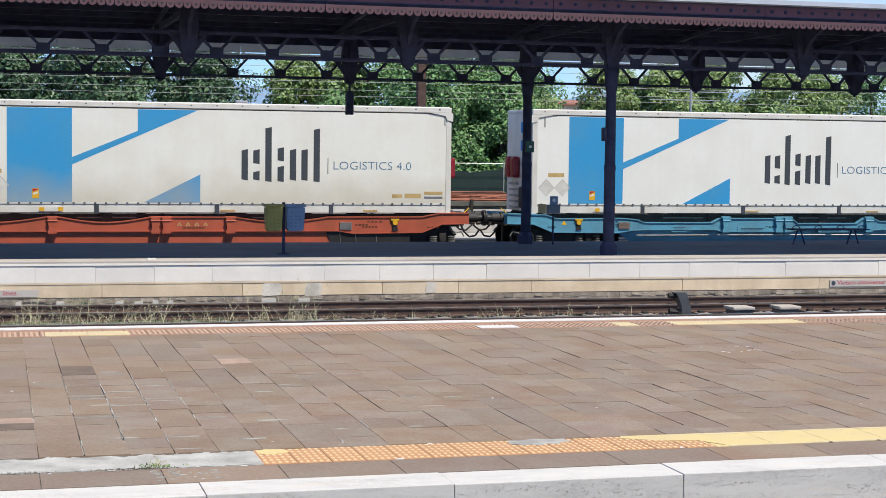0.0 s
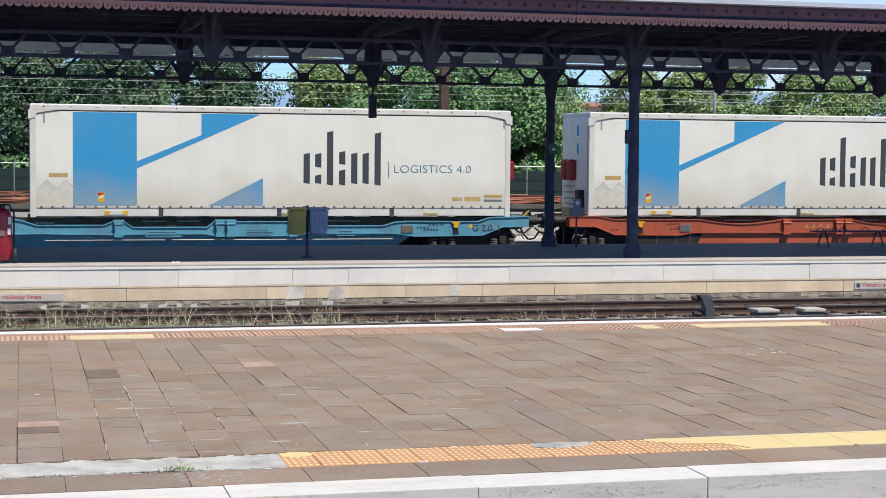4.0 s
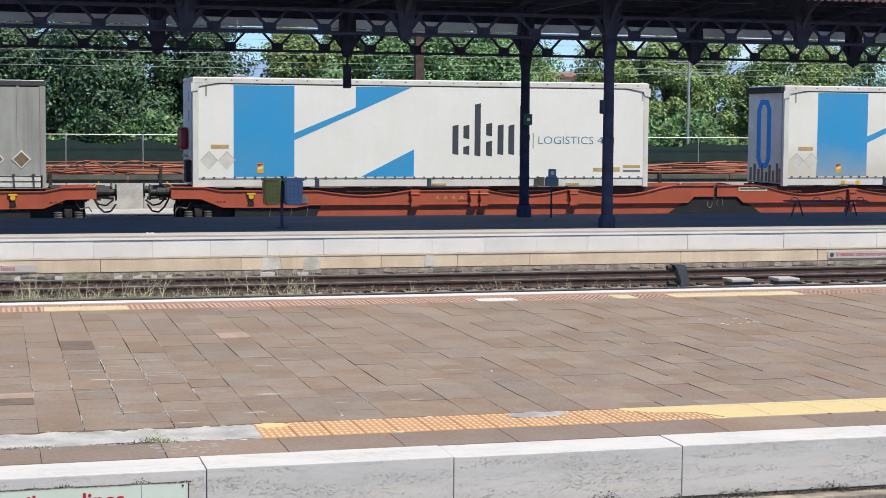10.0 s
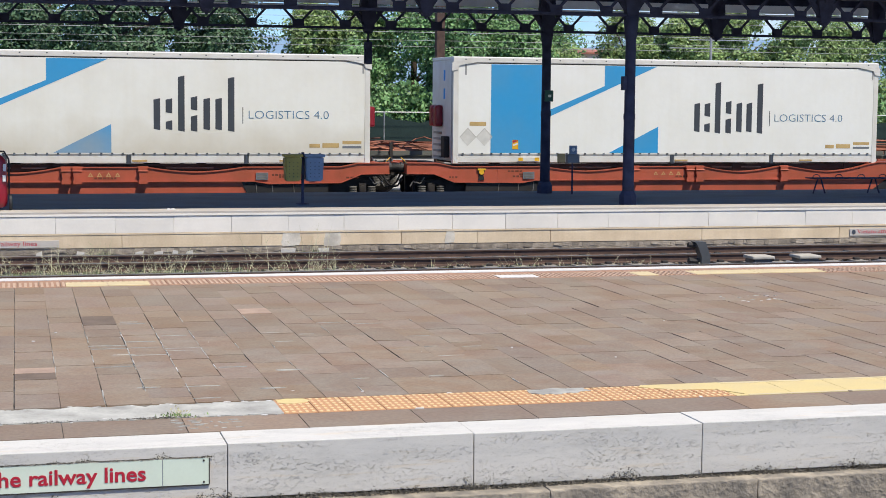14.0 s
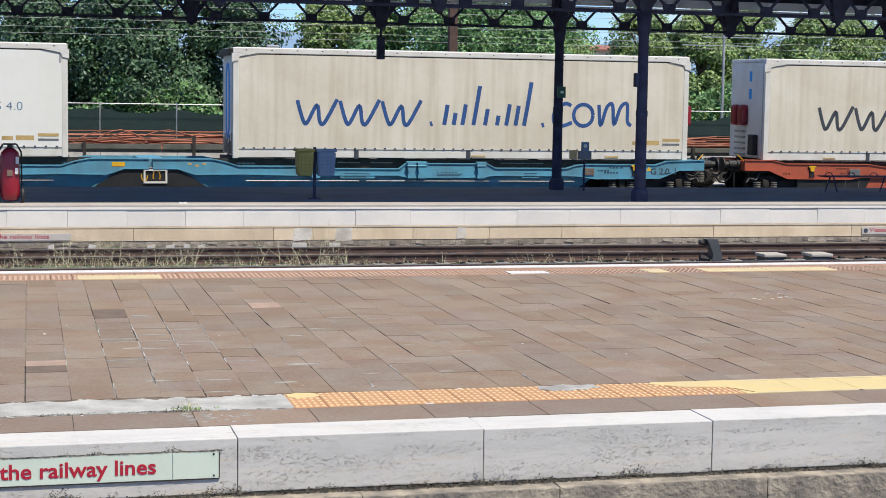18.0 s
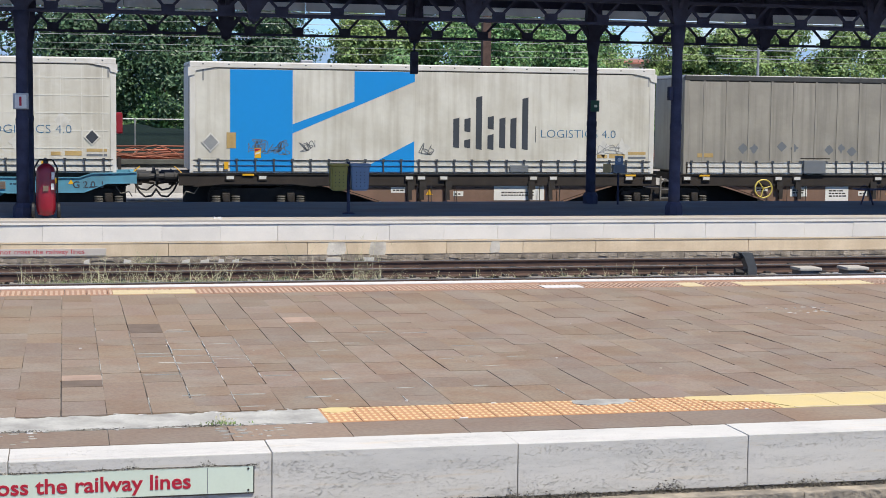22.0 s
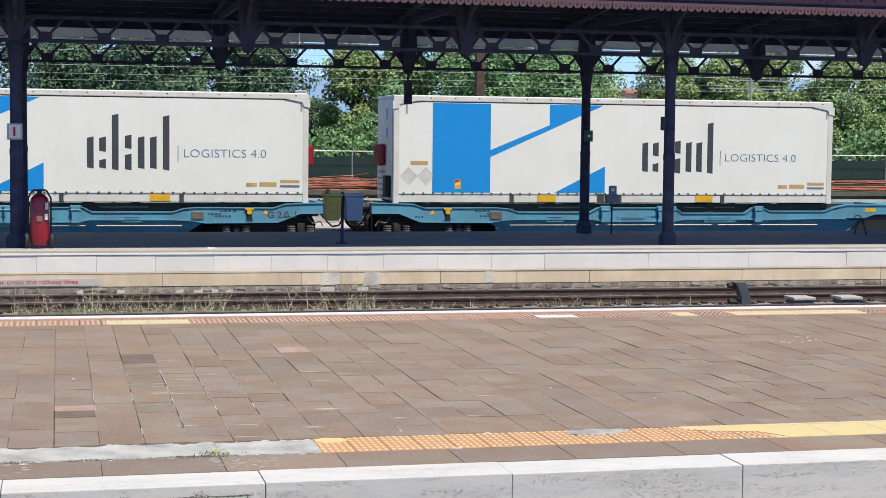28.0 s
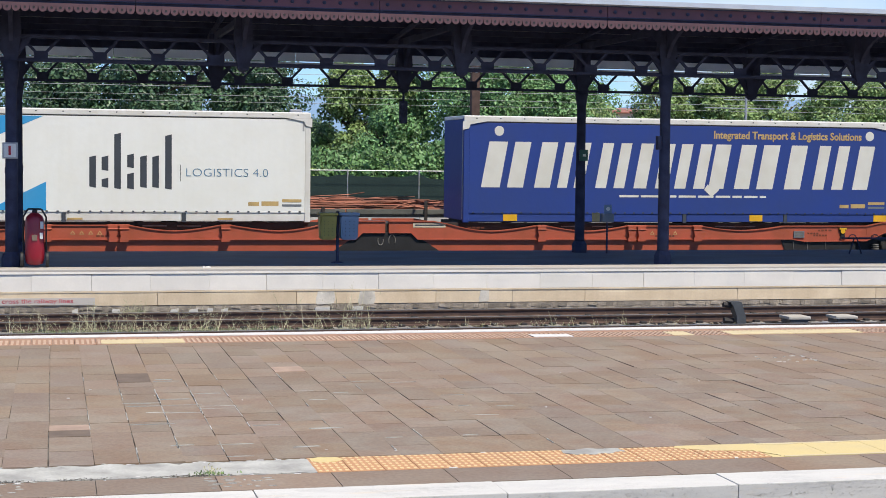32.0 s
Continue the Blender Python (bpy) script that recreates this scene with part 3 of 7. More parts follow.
# ---- far platform: sloping slab, stone retaining wall ----
FF, FB = 32.72, 40.9
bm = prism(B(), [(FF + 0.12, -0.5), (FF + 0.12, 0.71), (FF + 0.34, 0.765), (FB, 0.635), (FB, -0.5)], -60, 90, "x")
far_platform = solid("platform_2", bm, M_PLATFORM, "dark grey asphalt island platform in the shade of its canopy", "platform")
bm = prism(B(), [(FF - 0.010, 0.666), (FF - 0.014, 0.69), (FF - 0.014, 0.755), (FF - 0.004, 0.772), (FF + 0.36, 0.772), (FF + 0.36, 0.72), (FF + 0.12, 0.70), (FF + 0.12, 0.665)], -60, 90, "x")
solid("platform_coping", bm, M_COPING, "sandy stone coping along the platform edge", "coping")
solid("platform_edge_paint", box(B(), -60, 90, FF - 0.018, FF - 0.012, 0.672, 0.716, 0.002), M_WHITEWALL, "white painted lip of the platform edge", "lip")
solid("platform_edge_strip", box(B(), -60, 90, FF + 0.37, FF + 0.62, 0.75, 0.769), M_COPING, "faded sandy warning strip behind the coping", "strip")

# ---- canopy on iron columns ----
YA, YB, YM = 33.75, 39.6, 36.65
CF, CB = 31.05, 42.25
GRID = [-10.0 + 4.6 * i for i in range(-2, 10)]
canopy = thing("platform_canopy", (0, YM, 0.7), "dark iron station canopy with scalloped oxblood fascia", "canopy")


def zc(z):
    return z - 0.7


def yc_(y):
    return y - YM


# roof: two shallow sheets meeting at the ridge, boarded below
RX0, RX1 = -22.0, 34.0
for sgn, name in ((-1, "roof_sheet"), (1, "roof_sheet")):
    part(name, prism(B(), [(sgn * 5.66, zc(6.12)), (0, zc(6.62)), (0, zc(6.68)), (sgn * 5.66, zc(6.17))], RX0, RX1, "x"), M_ROOF, canopy, "pale weathered roof sheet")
    part("soffit", prism(B(), [(sgn * 5.5, zc(6.02)), (0, zc(6.52)), (0, zc(6.60)), (sgn * 5.5, zc(6.10))], RX0, RX1, "x"), M_SOFFIT, canopy, "dark boarded underside")
# gutters and fascias
rosette = mesh("rosette", lathe(B(), [(0.038, 0.0), (0.036, -0.02), (0.014, -0.032)], 0, 0, 8, "y"), M_IRON)
for y, s in ((CF, -1), (CB, 1)):
    yy = yc_(y)
    dz = 0.0 if s < 0 else -0.34
    part("gutter", prism(B(), [(yy + s * 0.02, zc(6.06)), (yy + s * 0.16, zc(6.08)), (yy + s * 0.17, zc(6.17)), (yy + s * 0.14, zc(6.17)), (yy + s * 0.02, zc(6.14))], RX0, RX1, "x"), M_GUTTER, canopy, "pale zinc rain gutter")
    seg = 4.6
    for i in range(12):
        xa, xb = GRID[0] - 2.3 + i * seg, GRID[0] - 2.3 + (i + 1) * seg - 0.012
        f = part("fascia_board", box(B(), xa, xb, yy - 0.02, yy + 0.02, zc(5.84 if s < 0 else 5.80) + dz, zc(6.06 if s < 0 else 6.02) + dz), M_FASCIA if s < 0 else M_GRP, canopy)
        bm, holes = B(), B()
        p, n = 0.154, int(seg / 0.154)
        p = (xb - xa) / n
        for k in range(n):
            xx = xa + k * p
            arc = [(xx + p / 2 + p * 0.47 * math.cos(a), zc(5.685) + dz + p * 0.47 * math.sin(a)) for a in [math.pi + math.pi * j / 7 for j in range(8)]]
            prism(bm, [(xx + p * 0.03, zc(5.72) + dz)] + arc + [(xx + p * 0.97, zc(5.72) + dz)], yy - 0.008 + s * 0.012, yy + 0.008 + s * 0.012)
            if s < 0:
                lathe(holes, [(0.024, yy - 0.0205), (0.024, yy - 0.0235)], xx + p / 2, zc(5.69), 8, "y")
        box(bm, xa, xb, yy - 0.009 + s * 0.012, yy + 0.009 + s * 0.012, zc(5.718) + dz, zc(5.775) + dz)
        fr = part("scalloped_fringe", bm, M_FRINGE if s < 0 else M_GRP, f, "row of round scallops")
        if s < 0:
            tagged(part("pierced_hole", holes, M_BLACK, f), kind="stuff")
            # added dark strip, painted shade between fascia board and fringe
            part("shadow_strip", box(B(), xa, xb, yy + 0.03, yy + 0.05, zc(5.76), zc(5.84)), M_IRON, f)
        if s < 0:
            for k in range(15):
                o = new("rosette", rosette)
                o.parent, o.location = f, (xa + (k + 0.5) * seg / 15, yy - 0.02, zc(5.945))
            part("moulding", box(B(), xa, xb, yy - 0.04, yy - 0.02, zc(6.04), zc(6.075)), M_IRON, f)
            part("moulding", box(B(), xa, xb, yy - 0.03, yy - 0.02, zc(5.825), zc(5.845)), M_IRON, f)
part("eave_board", box(B(), RX0, RX1, yc_(CB) - 0.05, yc_(CB) - 0.022, zc(5.68), zc(6.14)), M_IRON, canopy)
# purlins and rafters below the boards
for sgn in (-1, 1):
    for d in (0.7, 1.6, 2.45, 3.35, 4.2, 5.0):
        z = 6.52 - 0.5 * d / 5.5
        part("purlin", box(B(), RX0, RX1, sgn * d - 0.05, sgn * d + 0.05, zc(z - 0.14), zc(z)), M_IRON, canopy)
for gx in GRID:
    for h in (0,):
        b = B()
        for sgn in (-1, 1):
            prism(b, [(0, zc(6.28)), (sgn * 5.45, zc(5.84)), (sgn * 5.45, zc(5.92)), (0, zc(6.40))], gx + h - 0.04, gx + h + 0.04, "x")
        part("rafter", b, M_IRON, canopy)


def truss(y, dn):
    """Longitudinal lattice girder: two chords, gusset plates and paired diagonals."""
    yy = yc_(y)
    part("top_chord", box(B(), RX0, RX1, yy - 0.06, yy + 0.06, zc(5.31 - dn), zc(5.38 - dn)), M_IRON, canopy)
    part("bottom_chord", box(B(), RX0, RX1, yy - 0.06, yy + 0.06, zc(4.84 - dn), zc(4.90 - dn)), M_IRON, canopy)
    for gx in GRID:
        for k in range(4):
            c = gx + 0.575 + k * 1.15
            b = B()
            for s in (-1, 1):
                prism(b, [(c + s * 0.08, zc(4.90 - dn)), (c + s * 0.13, zc(4.90 - dn)), (c + s * 0.135, zc(5.03 - dn)), (c + s * 0.40, zc(5.31 - dn)), (c + s * 0.325, zc(5.31 - dn)), (c + s * 0.08, zc(5.05 - dn))], yy - 0.025, yy + 0.025)
            prism(b, [(c - 0.13, zc(4.895 - dn)), (c + 0.13, zc(4.895 - dn)), (c + 0.14, zc(5.02 - dn)), (c + 0.08, zc(5.06 - dn)), (c - 0.08, zc(5.06 - dn)), (c - 0.14, zc(5.02 - dn))], yy - 0.028, yy + 0.028)
            part("lattice_web", b, M_IRON, canopy)


truss(YA, 0.0)
truss(YB, 0.14)
POSTS = [-0.8, 13.0, 26.8, -14.6]


def bracket(b, x, yy, z0, z1, run):
    """Curved cantilever bracket in the cross direction, both ways."""
    for s in (-1, 1):
        arc = [(yy + s * run * (1 - math.cos(a)), z0 + (z1 - z0) * math.sin(a)) for a in [math.pi / 2 * j / 7 for j in range(8)]]
        prism(b, [(yy + s * 0.05, z0)] + [(p[0] + s * 0.05, p[1]) for p in arc] + [(yy + s * run, z1 + 0.08), (yy, z1 + 0.08)], x - 0.04, x + 0.04, "x")


for y in (YA, YB):
    yy = yc_(y)
    zf = 0.77 - 0.0159 * (y - FF)
    for gx in GRID:
        on_post = any(abs(gx - q) < 0.1 for q in POSTS)
        b = B()
        # head where the cross frame meets the girder, ending in a small boss
        dn = 0.0 if y == YA else 0.14
        prism(b, [(gx - 0.20, zc(5.42 - dn)), (gx - 0.15, zc(5.02 - dn)), (gx - 0.11, zc(4.80 - dn)), (gx + 0.11, zc(4.80 - dn)), (gx + 0.15, zc(5.02 - dn)), (gx + 0.20, zc(5.42 - dn)), (gx + 0.16, zc(5.9)), (gx - 0.16, zc(5.9))], yy - 0.11, yy + 0.11)
        if not on_post:
            lathe(b, [(0.13, zc(4.81 - dn)), (0.10, zc(4.76 - dn)), (0.035, zc(4.735 - dn)), (0.03, zc(4.70 - dn))], gx, yy, 10)
        part("column_head", b, M_IRON, canopy)
        b = B()
        bracket(b, gx, yy, zc(5.0 - dn), zc(5.85), 1.5)
        part("cantilever_bracket", b, M_IRON, canopy)
        for s in (-1, 1):
            b = prism(B(), [(gx + s * 0.12, zc(4.92 - dn)), (gx + s * 0.40, zc(5.31 - dn)), (gx + s * 0.30, zc(5.31 - dn)), (gx + s * 0.06, zc(5.06 - dn))], yy - 0.05, yy + 0.05)
            part("knee_brace", b, M_IRON, canopy)
        if on_post:
            col = part("column", lathe(B(), [(0.128, zc(zf + 0.28)), (0.125, zc(zf + 0.5)), (0.122, zc(2.6)), (0.13, zc(2.62)), (0.13, zc(2.72)), (0.118, zc(2.75)), (0.112, zc(4.3)), (0.14, zc(4.5)), (0.17, zc(4.85 - dn))], gx, yy, 14), M_IRON, canopy, "round cast-iron column", True)
            part("column_base", lathe(B(), [(0.20, zc(zf)), (0.20, zc(zf + 0.20)), (0.16, zc(zf + 0.27)), (0.13, zc(zf + 0.30))], gx, yy, 8), M_IRON, col, "eight-sided cast foot")
# cross girders between the rows
for gx in GRID:
    b = box(B(), gx - 0.05, gx + 0.05, yc_(YA), yc_(YB), zc(5.78), zc(5.9))
    part("cross_beam", b, M_IRON, canopy)


# ---- goods train ----
LT = 13.46
TY = 46.68
RIGHT = [28.52, 12.61, -5.3, -21.16, -39.02, -54.94, -72.82, -90.21, -106.58, -122.46, -140.35, -156.26, -174.16, -189.61, -203.99, -219.42, -237.35, -253.28, -271.12, -287.0, -304.89, -320.85, -338.72]
GONE = [0.0, 8.434, 17.07, 25.882, 34.853, 43.969, 53.222, 62.609, 72.127, 81.778, 91.565, 101.491, 111.56, 121.777, 132.145, 142.669, 153.35, 164.192, 175.194, 186.356, 197.679, 209.16, 220.797, 232.588, 244.53, 256.621, 268.862, 281.254, 293.798, 306.503, 319.378, 332.438, 345.704]
DECK = 1.17
YF = -1.275


def px(u):
    return (u - 6.8) * LT / 13.6


def flat(bm, pts, y=YF, t=0.004):
    return prism(bm, [(px(a), b) for a, b in pts], y - t, y + 0.001)


def ribbon(pts, w, y, t=0.004):
    """A smooth band of width w through (x, z) points, standing on the side wall."""
    fine = []
    for i in range(len(pts) - 1):
        p = [Vector(pts[min(max(i + k, 0), len(pts) - 1)]) for k in (-1, 0, 1, 2)]
        for k in range(5):
            u = k / 5
            fine.append(p[1] + 0.5 * u * (p[2] - p[0] + u * (2 * p[0] - 5 * p[1] + 4 * p[2] - p[3] + u * (3 * (p[1] - p[2]) + p[3] - p[0]))))
    fine.append(Vector(pts[-1]))
    bm, rows = bmesh.new(), []
    for i, c in enumerate(fine):
        d = (fine[min(i + 1, len(fine) - 1)] - fine[max(i - 1, 0)]).normalized()
        o = Vector((-d.y, d.x)) * w / 2
        rows.append([bm.verts.new((q.x, yy, q.y)) for q, yy in ((c - o, y), (c + o, y), (c + o, y + t), (c - o, y + t))])
    for a, b in zip(rows, rows[1:]):
        for k in range(4):
            bm.faces.new((a[k], b[k], b[(k + 1) % 4], a[(k + 1) % 4]))
    bmesh.ops.recalc_face_normals(bm, faces=bm.faces[:])
    return bm


def rect(a, b, c, d):
    return [(a, c), (b, c), (b, d), (a, d)]


buckle_mesh = mesh("buckle", box(B(), -0.028, 0.028, -0.016, -0.003, 0.272, 0.31), M_INK)
strap_mesh = mesh("strap", prism(B(), [(0.0, 0.02), (0.045, 0.02), (0.03, 0.30), (0.05, 0.36), (0.05, 0.40), (-0.03, 0.40), (-0.03, 0.36), (-0.005, 0.30)], -0.034, -0.021), M_INK)
batten_mesh = {}


def swap_body(label, curtain, trim="plain", blue=None, skirt="white", ends="plain"):
    ob = thing("swap_body", (0, TY, DECK), label, "swap body", "load units on the goods train")
    # body core with slightly rounded edges
    part("body", box(B(), px(0.05), px(13.55), YF + 0.03, 1.275, 0.05, 2.86, 0.02), curtain, ob)
    part("curtain", box(B(), px(0.16), px(13.44), YF, YF + 0.04, 0.28, 2.768, 0.008), curtain, ob, "taut tarpaulin side curtain")
    fr = M_FRAME if skirt != "blue" else M_NAVY
    part("roof_seal", box(B(), px(0.16), px(13.44), YF - 0.002, YF + 0.04, 2.770, 2.792), M_GRIME, ob, "dark groove below the roof rail")
    rr = part("roof_rail", box(B(), px(0), px(13.6), YF - 0.016, YF + 0.06, 2.794, 2.945, 0.02), M_FRAME if trim != "plain" else M_LEVER, ob, "metal roof rail")
    b = B()
    for i in range(19):
        u = 0.35 + i * 0.715
        box(b, px(u), px(u + 0.04), YF - 0.021, YF - 0.015, 2.872, 2.898)
    tagged(part("rivet_strip", b, M_INK, rr), kind="stuff")
    part("roof", box(B(), px(0.02), px(13.58), YF + 0.05, 1.27, 2.86, 2.96, 0.03), M_FRAME, ob, "pale tarpaulin roof")
    if trim != "plain":
        for e in (0, 1):
            q = [(12.92, 2.80), (13.64, 2.80), (13.64, 2.56), (13.46, 2.60), (13.42, 2.71), (13.25, 2.745)]
            part("corner_bracket", prism(B(), [(px(13.6 - a if e else a), c) for a, c in (q if not e else [(a, c) for a, c in q])], YF - 0.028, YF - 0.0185), M_FRAME, ob, "folded corner flap")
    for u in (0, 13.44):
        part("corner_post", box(B(), px(u), px(u + 0.16), YF - 0.008, YF + 0.16, 0.0, 2.9, 0.015), fr if trim != "plain" else curtain, ob)
    if skirt != "slat":
        part("curtain_rail", box(B(), px(0.02), px(13.58), YF - 0.004, YF + 0.12, 0.255, 0.285), fr, ob)
    for i in range(46 if skirt != "slat" else 0):
        o = new("buckle", buckle_mesh)
        o.parent, o.location = ob, (px(0.3 + i * 13.0 / 45), YF, 0)
    sk = {"white": M_FRAME, "blue": M_NAVY, "slat": M_SKIRT}[skirt]
    if skirt != "slat":
        for a, c in ((0.1, 3.45), (3.58, 6.75), (6.88, 10.0), (10.13, 13.5)):
            part("side_skirt", box(B(), px(a), px(c), YF + 0.012, YF + 0.05, 0.03, 0.25, 0.01), sk, ob, "lower side panel")
        for a in (3.46, 6.76, 10.01):
            part("skirt_post", box(B(), px(a), px(a + 0.11), YF + 0.0, YF + 0.06, -0.0, 0.26), M_INK, ob, "dark post between panels")
    else:
        part("side_skirt", box(B(), px(0.1), px(13.5), YF - (0.008 if trim == "plain" else -0.004), YF + 0.03, 0.0, 0.36), M_SKIRT, ob, "rumpled pale lower skirt")
        for z in (0.03, 0.19, 0.34):
            part("rail", box(B(), px(0.1), px(13.5), YF - 0.02, YF + 0.004, z, z + 0.014), M_GRIME, ob, "thin dark lashing rail")
        for i in range(26):
            o = new("strap", strap_mesh)
            o.parent, o.location = ob, (px(0.25 + i * 0.52), YF, 0)
    part("underframe", box(B(), px(0.1), px(13.5), -0.9, 0.9, 0.0, 0.10), M_GRIME, ob)
    for u in (1.2, 4.6, 8.7, 12.0):
        part("underframe_beam", box(B(), px(u), px(u + 0.25), YF + 0.06, 1.2, 0.0, 0.08), M_GRIME, ob)
    # end wall towards the tail of the train, with its fittings
    xe = px(0.05)
    part("end_wall", box(B(), xe - 0.03, xe + 0.01, -1.2, 1.2, 0.08, 2.84), M_GREY if ends == "dark" else (M_NAVY if skirt == "blue" else M_FRAME), ob, "flat end wall")
    if ends == "red":
        for yy in (0.08, 0.56):
            part("red_canister_box", box(B(), xe - 0.26, xe - 0.03, yy - 0.19, yy + 0.19, 1.0, 1.62, 0.09), M_RED, ob, "red extinguisher case")
        b = B()
        for k in range(5):
            box(b, xe - 0.12, xe - 0.03, 0.05, 0.7, 0.12 + k * 0.17, 0.18 + k * 0.17)
        part("ladder", b, M_GALV, ob, "dark folding steps")
        part("cabinet", box(B(), xe - 0.2, xe - 0.03, -0.85, -0.45, 0.15, 0.75, 0.04), M_BLACK, ob)
        for zz in (1.78, 2.3):
            part("blue_mark", box(B(), xe - 0.034, xe - 0.029, -0.3, -0.12, zz, zz + 0.3), M_VIVID_BLUE, ob)
    elif ends == "emblem":
        b = B()
        oc = [(0.48, 0.80), (0.48, 2.25), (0.26, 2.55), (-0.26, 2.55), (-0.48, 2.25), (-0.48, 0.80), (-0.26, 0.50), (0.26, 0.50)]
        ic = [(0.21, 0.80), (0.21, 2.25), (0.10, 2.40), (-0.10, 2.40), (-0.21, 2.25), (-0.21, 0.80), (-0.10, 0.65), (0.10, 0.65)]
        for k in range(8):
            q = [oc[k], oc[(k + 1) % 8], ic[(k + 1) % 8], ic[k]]
            prism(b, [(0.1 + y_, z_) for y_, z_ in q], xe - 0.038, xe - 0.028, "x")
        part("emblem_ring", b, M_VIVID_BLUE, ob, "tall blue ring emblem")
        part("red_canister_box", box(B(), px(13.58), px(13.58) + 0.20, -1.12, -0.74, 1.0, 1.56, 0.06), M_RED, ob, "red extinguisher case")
        part("wind_deflector", box(B(), xe - 0.16, xe + 0.1, -1.2, 1.2, 2.74, 2.93, 0.03), M_BLACK, ob, "dark box along the roof edge")
        for yy, h in ((-1.1, 0.42), (-0.92, 0.56), (-0.66, 0.34), (-0.42, 0.5), (-0.2, 0.28), (0.1, 0.5), (0.34, 0.36), (0.62, 0.52), (0.9, 0.4)):
            part("grimy_mark", box(B(), xe - 0.045, xe - 0.029, yy, yy + 0.13, 0.1, 0.1 + h), M_LABEL_DULL, ob)
    if ends != "dark":
        part("lock_bar", tube(B(), (xe - 0.05, -1.15, 0.1), (xe - 0.05, -1.15, 2.75), 0.018, 6), M_GALV, ob)
    # printed decoration
    if trim == "bars":
        blue = blue or M_CLEAR_BLUE
        low_band = skirt == "slat"
        part("blue_panel", flat(B(), rect(1.12, 2.865, 0.02, 2.755) if low_band else rect(1.14, 2.86, 0.30, 2.755)), blue, ob, "tall blue printed panel")
        part("blue_band", flat(B(), [(2.867, 1.07), (6.36, 2.50), (6.36, 2.755), (4.62, 2.755), (4.62, 1.94), (2.867, 1.31)] if low_band else [(2.862, 1.29), (6.28, 2.755), (4.63, 2.755), (4.63, 2.185), (2.862, 1.48)]), blue, ob, "diagonal blue band")
        part("blue_wedge", flat(B(), [(4.65, 0.02), (6.36, 0.02), (6.36, 0.88)] if low_band else [(4.80, 0.30), (6.35, 0.30), (6.35, 1.05)]), blue, ob, "blue wedge")
        for a, c, d, e in ((7.50, 7.68, 0.90, 1.74), (7.83, 8.01, 1.34, 1.74), (7.83, 8.01, 0.90, 1.16), (8.17, 8.35, 0.86, 2.34), (8.52, 8.70, 1.42, 1.80), (8.52, 8.70, 0.86, 1.30), (8.87, 9.05, 0.90, 1.76), (9.20, 9.38, 0.90, 1.76), (9.55, 9.73, 0.86, 2.32)):
            part("slate_bar", flat(B(), [(a, d + 0.03), (c, d), (c, e), (a, e - 0.04)]), M_INK, ob)
        part("thin_rule", flat(B(), rect(9.955, 9.975, 1.08, 1.52)), M_INK, ob)
        words("lettering", "LOGISTICS 4.0", 0.315, M_TEXT_BLUE, ob, (px(10.13), YF - 0.004, 1.215), width=2.25, bold=-0.005, label="thin blue capital lettering")
    elif trim == "script":
        ink = blue or M_INK_BLUE
        def stroke(pts, w=0.105):
            part("script_stroke", ribbon([(px(u), z) for u, z in pts], w, YF - 0.004), ink, ob)

        for k in range(3):
            stroke([(1.85 + 1.22 * k + a, 0.95 + c) for a, c in ((-0.04, 0.62), (0.12, 0.10), (0.24, 0.02), (0.52, 0.50), (0.60, 0.06), (0.74, 0.03), (1.10, 0.66))])
        for u in (5.66, 9.02):
            stroke([(u, 0.96), (u + 0.07, 0.985)], 0.13)
        # the maker's mark as plain slanting bars
        for u, top in ((6.08, 1.50), (6.36, 1.28), (6.62, 1.52), (6.95, 2.03), (7.30, 1.40), (7.66, 1.22), (7.94, 1.54), (8.22, 1.50), (8.48, 2.16)):
            stroke([(u, 0.95), (u + (top - 0.95) * 0.09, (top + 0.95) / 2), (u + (top - 0.95) * 0.17, top)], 0.12)
        stroke([(9.92, 1.52), (9.72, 1.58), (9.42, 1.36), (9.40, 1.05), (9.62, 0.95), (9.95, 1.05)])
        stroke([(10.30 + 0.30 * math.cos(t * math.pi / 6), 1.26 + 0.30 * math.sin(t * math.pi / 6)) for t in range(12)] + [(10.60, 1.26)])
        stroke([(10.78, 1.56), (10.84, 0.97), (11.02, 1.48), (11.20, 1.56), (11.26, 1.0), (11.46, 1.50), (11.66, 1.58), (11.68, 1.1), (11.80, 0.98)])
    elif trim == "blocks":
        sl = 0.24
        for a, c in ((0.52, 1.08), (1.30, 2.60), (2.82, 3.62), (3.99, 4.89), (5.18, 6.25), (6.46, 7.42), (7.55, 8.85), (9.09, 10.52), (10.92, 11.92), (12.25, 12.75)):
            def lean(u, z):
                return (u + sl * (z - 0.98) / 1.27, z)
            k = (c - a) * 0.37
            for u0, u1 in ((a, c),) if c - a < 0.6 else ((a, a + k), (c - k, c)):
                part("white_block", flat(B(), [lean(u, z) for u, z in ((u0, 0.98), (u1, 0.98), (u1, 2.25), (u0, 2.25))]), M_PRINT_WHITE, ob)
        for a in (1.05, 12.80):
            b = B()
            prism(b, [(px(a) + 0.14 * math.cos(t * math.pi / 8), 2.545 + 0.14 * math.sin(t * math.pi / 8)) for t in range(16)], YF - 0.004, YF + 0.001)
            part("white_disc", b, M_PRINT_WHITE, ob)
        words("slogan", "Integrated Transport & Logistics Solutions", 0.30, M_LABEL, ob, (px(7.70), YF - 0.004, 2.42), width=4.78, bold=0.008, label="yellow slogan lettering")
        u, rw = 4.75, random.Random(2)
